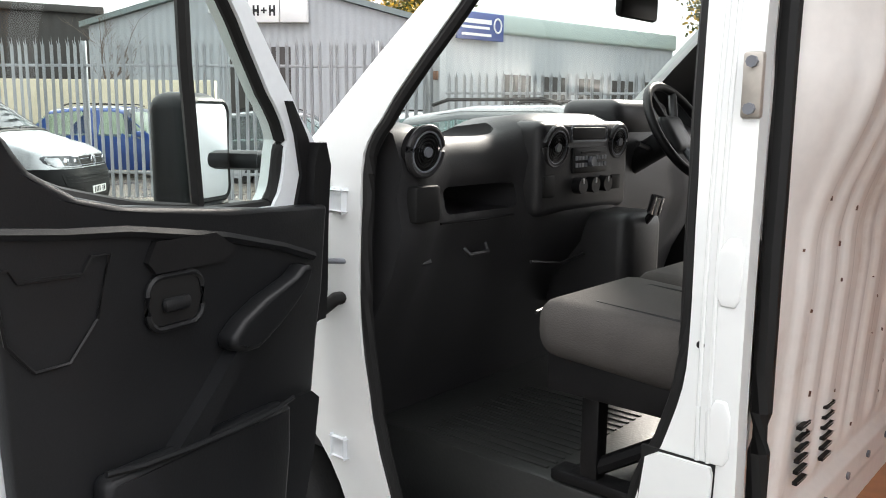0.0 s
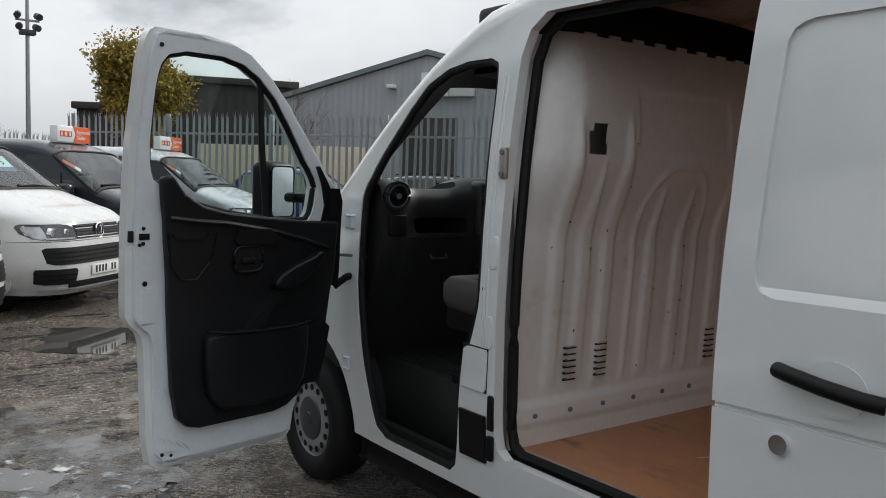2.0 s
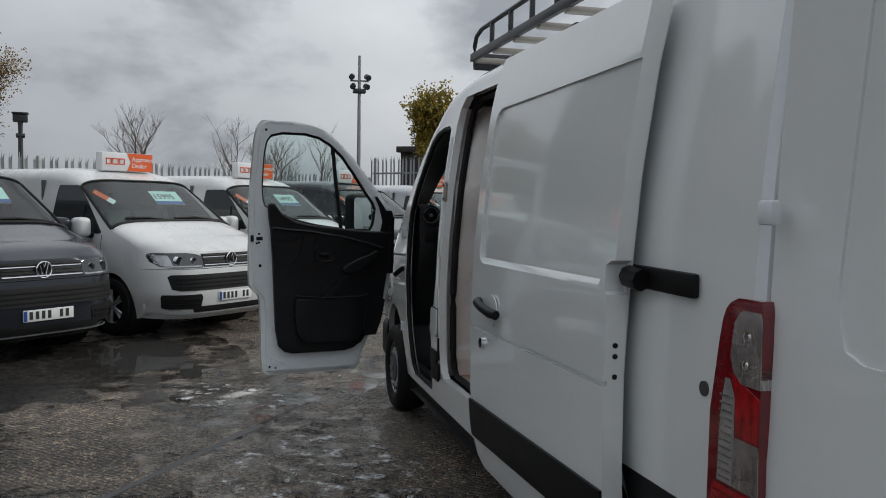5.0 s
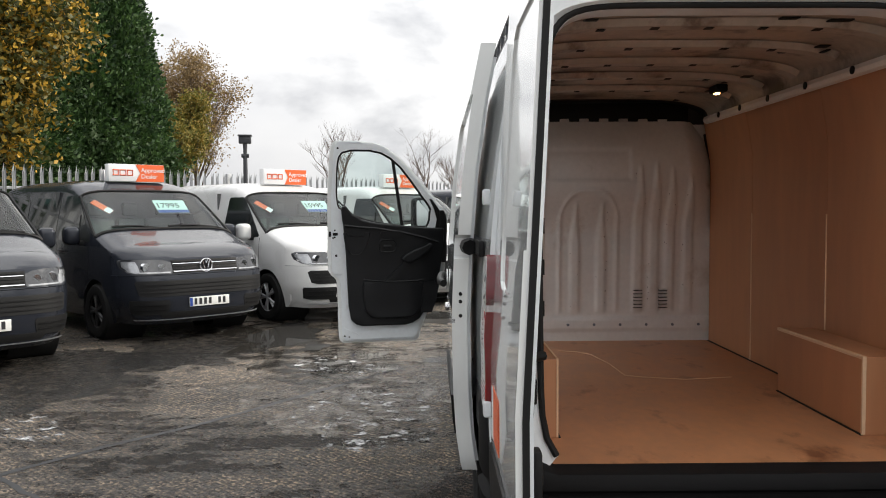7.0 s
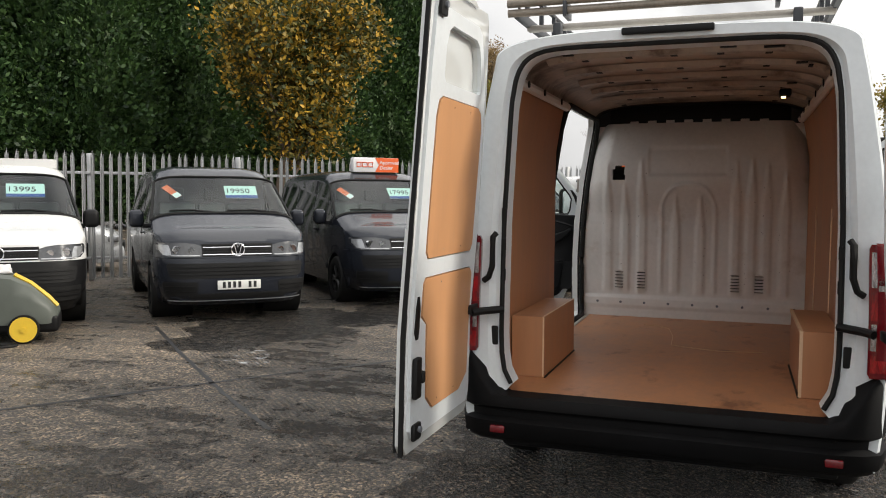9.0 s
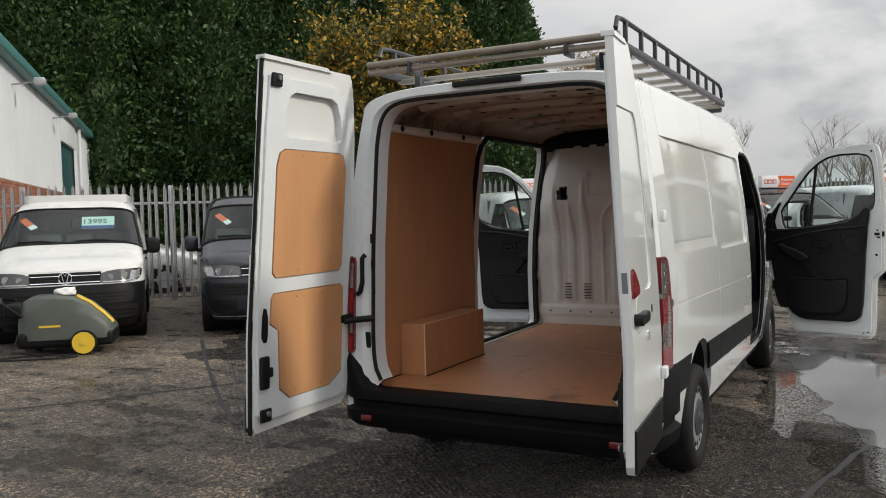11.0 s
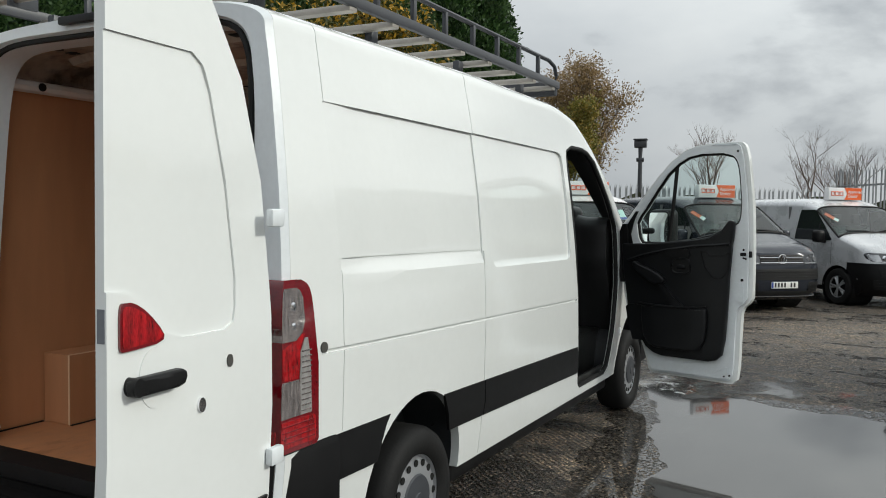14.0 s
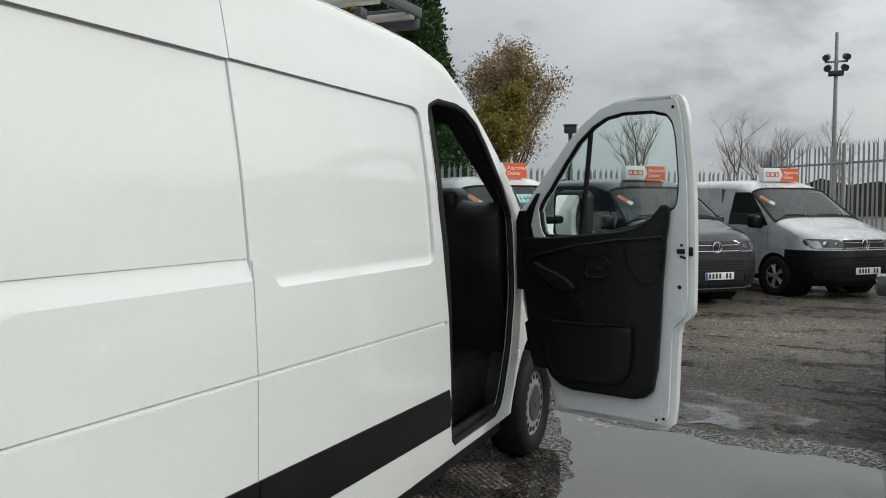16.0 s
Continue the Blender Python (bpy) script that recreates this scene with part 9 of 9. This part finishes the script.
CONIFERS = [conifer_mesh(s) for s in (5, 12, 31)]
trunk_me = to_mesh("trunk", cyl((0, 0, -0.05), (0, 0, 7.0), 0.22, 10, 0.05), M_BARK)
rng = random.Random(4)
HEIGHTS = (1.62, 1.75, 1.7, 1.8, 1.72, 1.85, 1.78, 1.9, 1.8, 1.92, 1.95, 1.98, 1.75)
SPOTS = [(Vector((-17.0, -28.5)).lerp(Vector((-47.0, -16.6)), k / 12) + Vector((rng.uniform(-0.5, 0.5), rng.uniform(-0.8, 0.8))), h) for k, h in enumerate(HEIGHTS)]
for k, (p, h) in enumerate(SPOTS):
    t_ = thing("conifer", pose(p.x, p.y, 0, 0, 0, rng.uniform(0, 360)) @ Matrix.Diagonal((1.5, 1.5, h, 1)), "tall dense dark green conifer behind the fence", "tree", group="conifer row")
    for nm, me in (("trunk", trunk_me), ("crown", CONIFERS[k % 3])):
        o = new(nm, me)
        o.parent = t_


def branching(seed, height, spread, levels=4, thick=0.16, kids=(3, 5), rise=0.55):
    """A tapered trunk with forking limbs; returns the wood mesh and the twig ends."""
    rng = random.Random(seed)
    bm = bmesh.new()
    ends = []
    def limb(p, d, length, r, level):
        pts, q, n = [p], p.copy(), 4
        dd = d.copy()
        for _ in range(n):
            dd = (dd + Vector((rng.gauss(0, 0.13), rng.gauss(0, 0.13), rng.gauss(0.03, 0.10)))).normalized()
            q = q + dd * length / n
            pts.append(q.copy())
        seg = 7 if level == 0 else 5 if level < 2 else 3
        rings = []
        for i, c in enumerate(pts):
            ax = (pts[min(n, i + 1)] - pts[max(0, i - 1)]).normalized()
            m_ = ax.to_track_quat("Z", "Y").to_matrix()
            rr = r * (1 - 0.62 * i / n)
            rings.append([bm.verts.new(c + m_ @ Vector((rr * math.cos(2 * math.pi * k / seg), rr * math.sin(2 * math.pi * k / seg), 0))) for k in range(seg)])
        for A, B in zip(rings, rings[1:]):
            for k in range(seg):
                bm.faces.new((A[k], A[(k + 1) % seg], B[(k + 1) % seg], B[k]))
        if level >= levels:
            ends.append((pts[-1], dd))
            ends.append((pts[2], dd))
            return
        for _ in range(rng.randint(*kids) + (1 if level == 0 else 0)):
            t = rng.uniform(0.2 if level == 0 else 0.25, 1.0)
            i = min(n - 1, int(t * n))
            base = pts[i].lerp(pts[i + 1], t * n - i)
            side = Vector((rng.gauss(0, 1), rng.gauss(0, 1), 0)).normalized()
            nd = (dd * 0.55 + side * spread + Vector((0, 0, rise))).normalized()
            limb(base, nd, length * rng.uniform(0.5, 0.72), r * rng.uniform(0.35, 0.5), level + 1)
        limb(pts[-1], (dd + Vector((0, 0, 0.3))).normalized(), length * 0.55, r * 0.38, level + 1)
    limb(Vector((0, 0, -0.05)), Vector((0, 0, 1)), height * 0.45, thick, 0)
    return bm, ends


def tree(at, scale, wood_me, crown_me, label, name="tree"):
    t_ = thing(name, pose(at[0], at[1], 0, 0, 0, (at[0] * 37) % 360) @ Matrix.Scale(scale, 4), label, "tree")
    o = new("trunk", wood_me)
    o.parent = t_
    if crown_me:
        o = new("crown", crown_me)
        o.parent = t_
    return t_


def tree_kind(seed, height, spread, size, per, material, levels=4, wood=None, jitter=0.3, thick=0.16):
    bm, ends = branching(seed, height, spread, levels, thick)
    rng = random.Random(seed + 1)
    crown = None
    if per:
        pts = [(p + Vector((rng.gauss(0, jitter), rng.gauss(0, jitter), rng.gauss(0, jitter))), d * 0.3) for p, d in ends for _ in range(2)]
        vs, fs = leaves(pts, size, rng, per)
        crown = mesh_of("crown", vs, fs, material)
    return to_mesh("trunk", bm, wood or M_BARK), crown


YEL = tree_kind(3, 8.0, 0.75, 0.17, 8, M_YELLOW, 4, jitter=0.35)
YEL_TALL = tree_kind(3, 8.0, 0.34, 0.15, 8, M_YELLOW, 4, jitter=0.42)
YEL2 = tree_kind(9, 8.0, 0.75, 0.16, 5, M_OLIVE, 4, jitter=0.35)
YEL3 = tree_kind(9, 8.6, 0.38, 0.20, 14, M_GOLD, 4, jitter=0.38)
OLV = tree_kind(14, 7.0, 0.5, 0.13, 8, M_OLIVE, 4, jitter=0.25)
BRN = tree_kind(22, 7.0, 0.42, 0.08, 4, M_BROWN, 4, jitter=0.2, thick=0.12)
BARE = tree_kind(35, 7.0, 0.65, 0.07, 0, None, 4, M_TWIG, thick=0.12)
BARE2 = tree_kind(41, 7.0, 0.8, 0.07, 0, None, 4, M_TWIG, thick=0.11)
tree((-25.3, -15.6), 1.6, *YEL_TALL, "autumn tree with yellow leaves before dark conifers")
tree((-92.0, -27.6), 2.35, *OLV, "yellow-green autumn tree beside the conifers")
tree((-100.0, -27.6), 3.3, *BRN, "half-bare brown tree beside the conifers")
tree((-104.0, -32.0), 3.4, *BRN, "half-bare brown tree beside the conifers")
tree((-34.0, 12.2), 0.80, *YEL3, "round tree with thinning yellow-green leaves")
for at, sc, kind in (((-62.9, -6.0), 1.5, BARE), ((-63.6, 1.4), 1.35, BARE2), ((-62.0, 3.6), 1.2, BARE), ((-60.0, 8.6), 1.2, BARE2), ((-46, 5.0), 0.9, BARE), ((-51.6, 25.3), 1.35, BARE2), ((-30.0, 17.2), 0.9, BARE2)):
    tree(at, sc, kind[0], None, "bare winter tree with fine grey twigs")
tree((-26.0, 31.0), 1.15, *YEL, "yellow autumn tree behind the warehouse roof")
tree((-14.0, 47.0), 1.5, *YEL, "yellow autumn tree behind the trade units")
tree((-6.0, 46.0), 1.35, *YEL2, "yellow autumn tree behind the trade units")

# far hedge line so that the yard does not end in a bare horizon
far = bmesh.new()
prev = None
for k in range(121):
    a = radians(100 + 200 * k / 120)
    d = 95 + 6 * noise.noise(Vector((k * 0.3, 0, 0)))
    h = 3.6 + 1.6 * noise.noise(Vector((k * 0.9, 2, 0))) + 0.9 * noise.noise(Vector((k * 2.7, 7, 0)))
    cur = [far.verts.new((d * math.cos(a), d * math.sin(a), z)) for z in (0, h)] + [far.verts.new(((d + 4) * math.cos(a), (d + 4) * math.sin(a), z)) for z in (h * 0.9, 0)]
    if prev:
        for q in range(3):
            far.faces.new((prev[q], cur[q], cur[q + 1], prev[q + 1]))
    prev = cur
tagged(part("far_hedge", far, mat("far_hedge_green", (0.05, 0.055, 0.03), 0.9, vary=0.5, scale=0.5, fine=4)), "dark distant hedge line", "backdrop", kind="structure")

# bricks of the unit's base wall
br_bm = box(0, 0.212, 0, 0.04, 0, 0.062)
BRICK = to_mesh("brick", br_bm, M_BRICK)
base = [o for o in unit.children if o.name.startswith("brick_base")][0]
rest_v, rest_f = [], []
count = 0
for row in range(35):
    for col in range(66):
        x = 0.02 + 0.225 * col + (0.11 if row % 2 else 0)
        if x > 14.7:
            continue
        if row >= 24 and 14 < col < 42 and count < 290:
            o = new("brick", BRICK)
            o.parent = base
            o.matrix_basis = pose(x, 0.115, 0.01 + 0.075 * row)
            count += 1
        else:
            k = len(rest_v)
            rest_v += [(x + a, 0.115 + b, 0.01 + 0.075 * row + c) for a, b, c in ((0, 0, 0), (0.212, 0, 0), (0.212, 0, 0.062), (0, 0, 0.062), (0, 0.03, 0), (0.212, 0.03, 0), (0.212, 0.03, 0.062), (0, 0.03, 0.062))]
            rest_f += [tuple(k + i for i in f) for f in ((0, 1, 2, 3), (0, 4, 5, 1), (3, 2, 6, 7), (0, 3, 7, 4), (1, 5, 6, 2))]
o = new("brickwork", mesh_of("brickwork", rest_v, rest_f, M_BRICK))
o.parent = base
o["kind"] = "stuff"
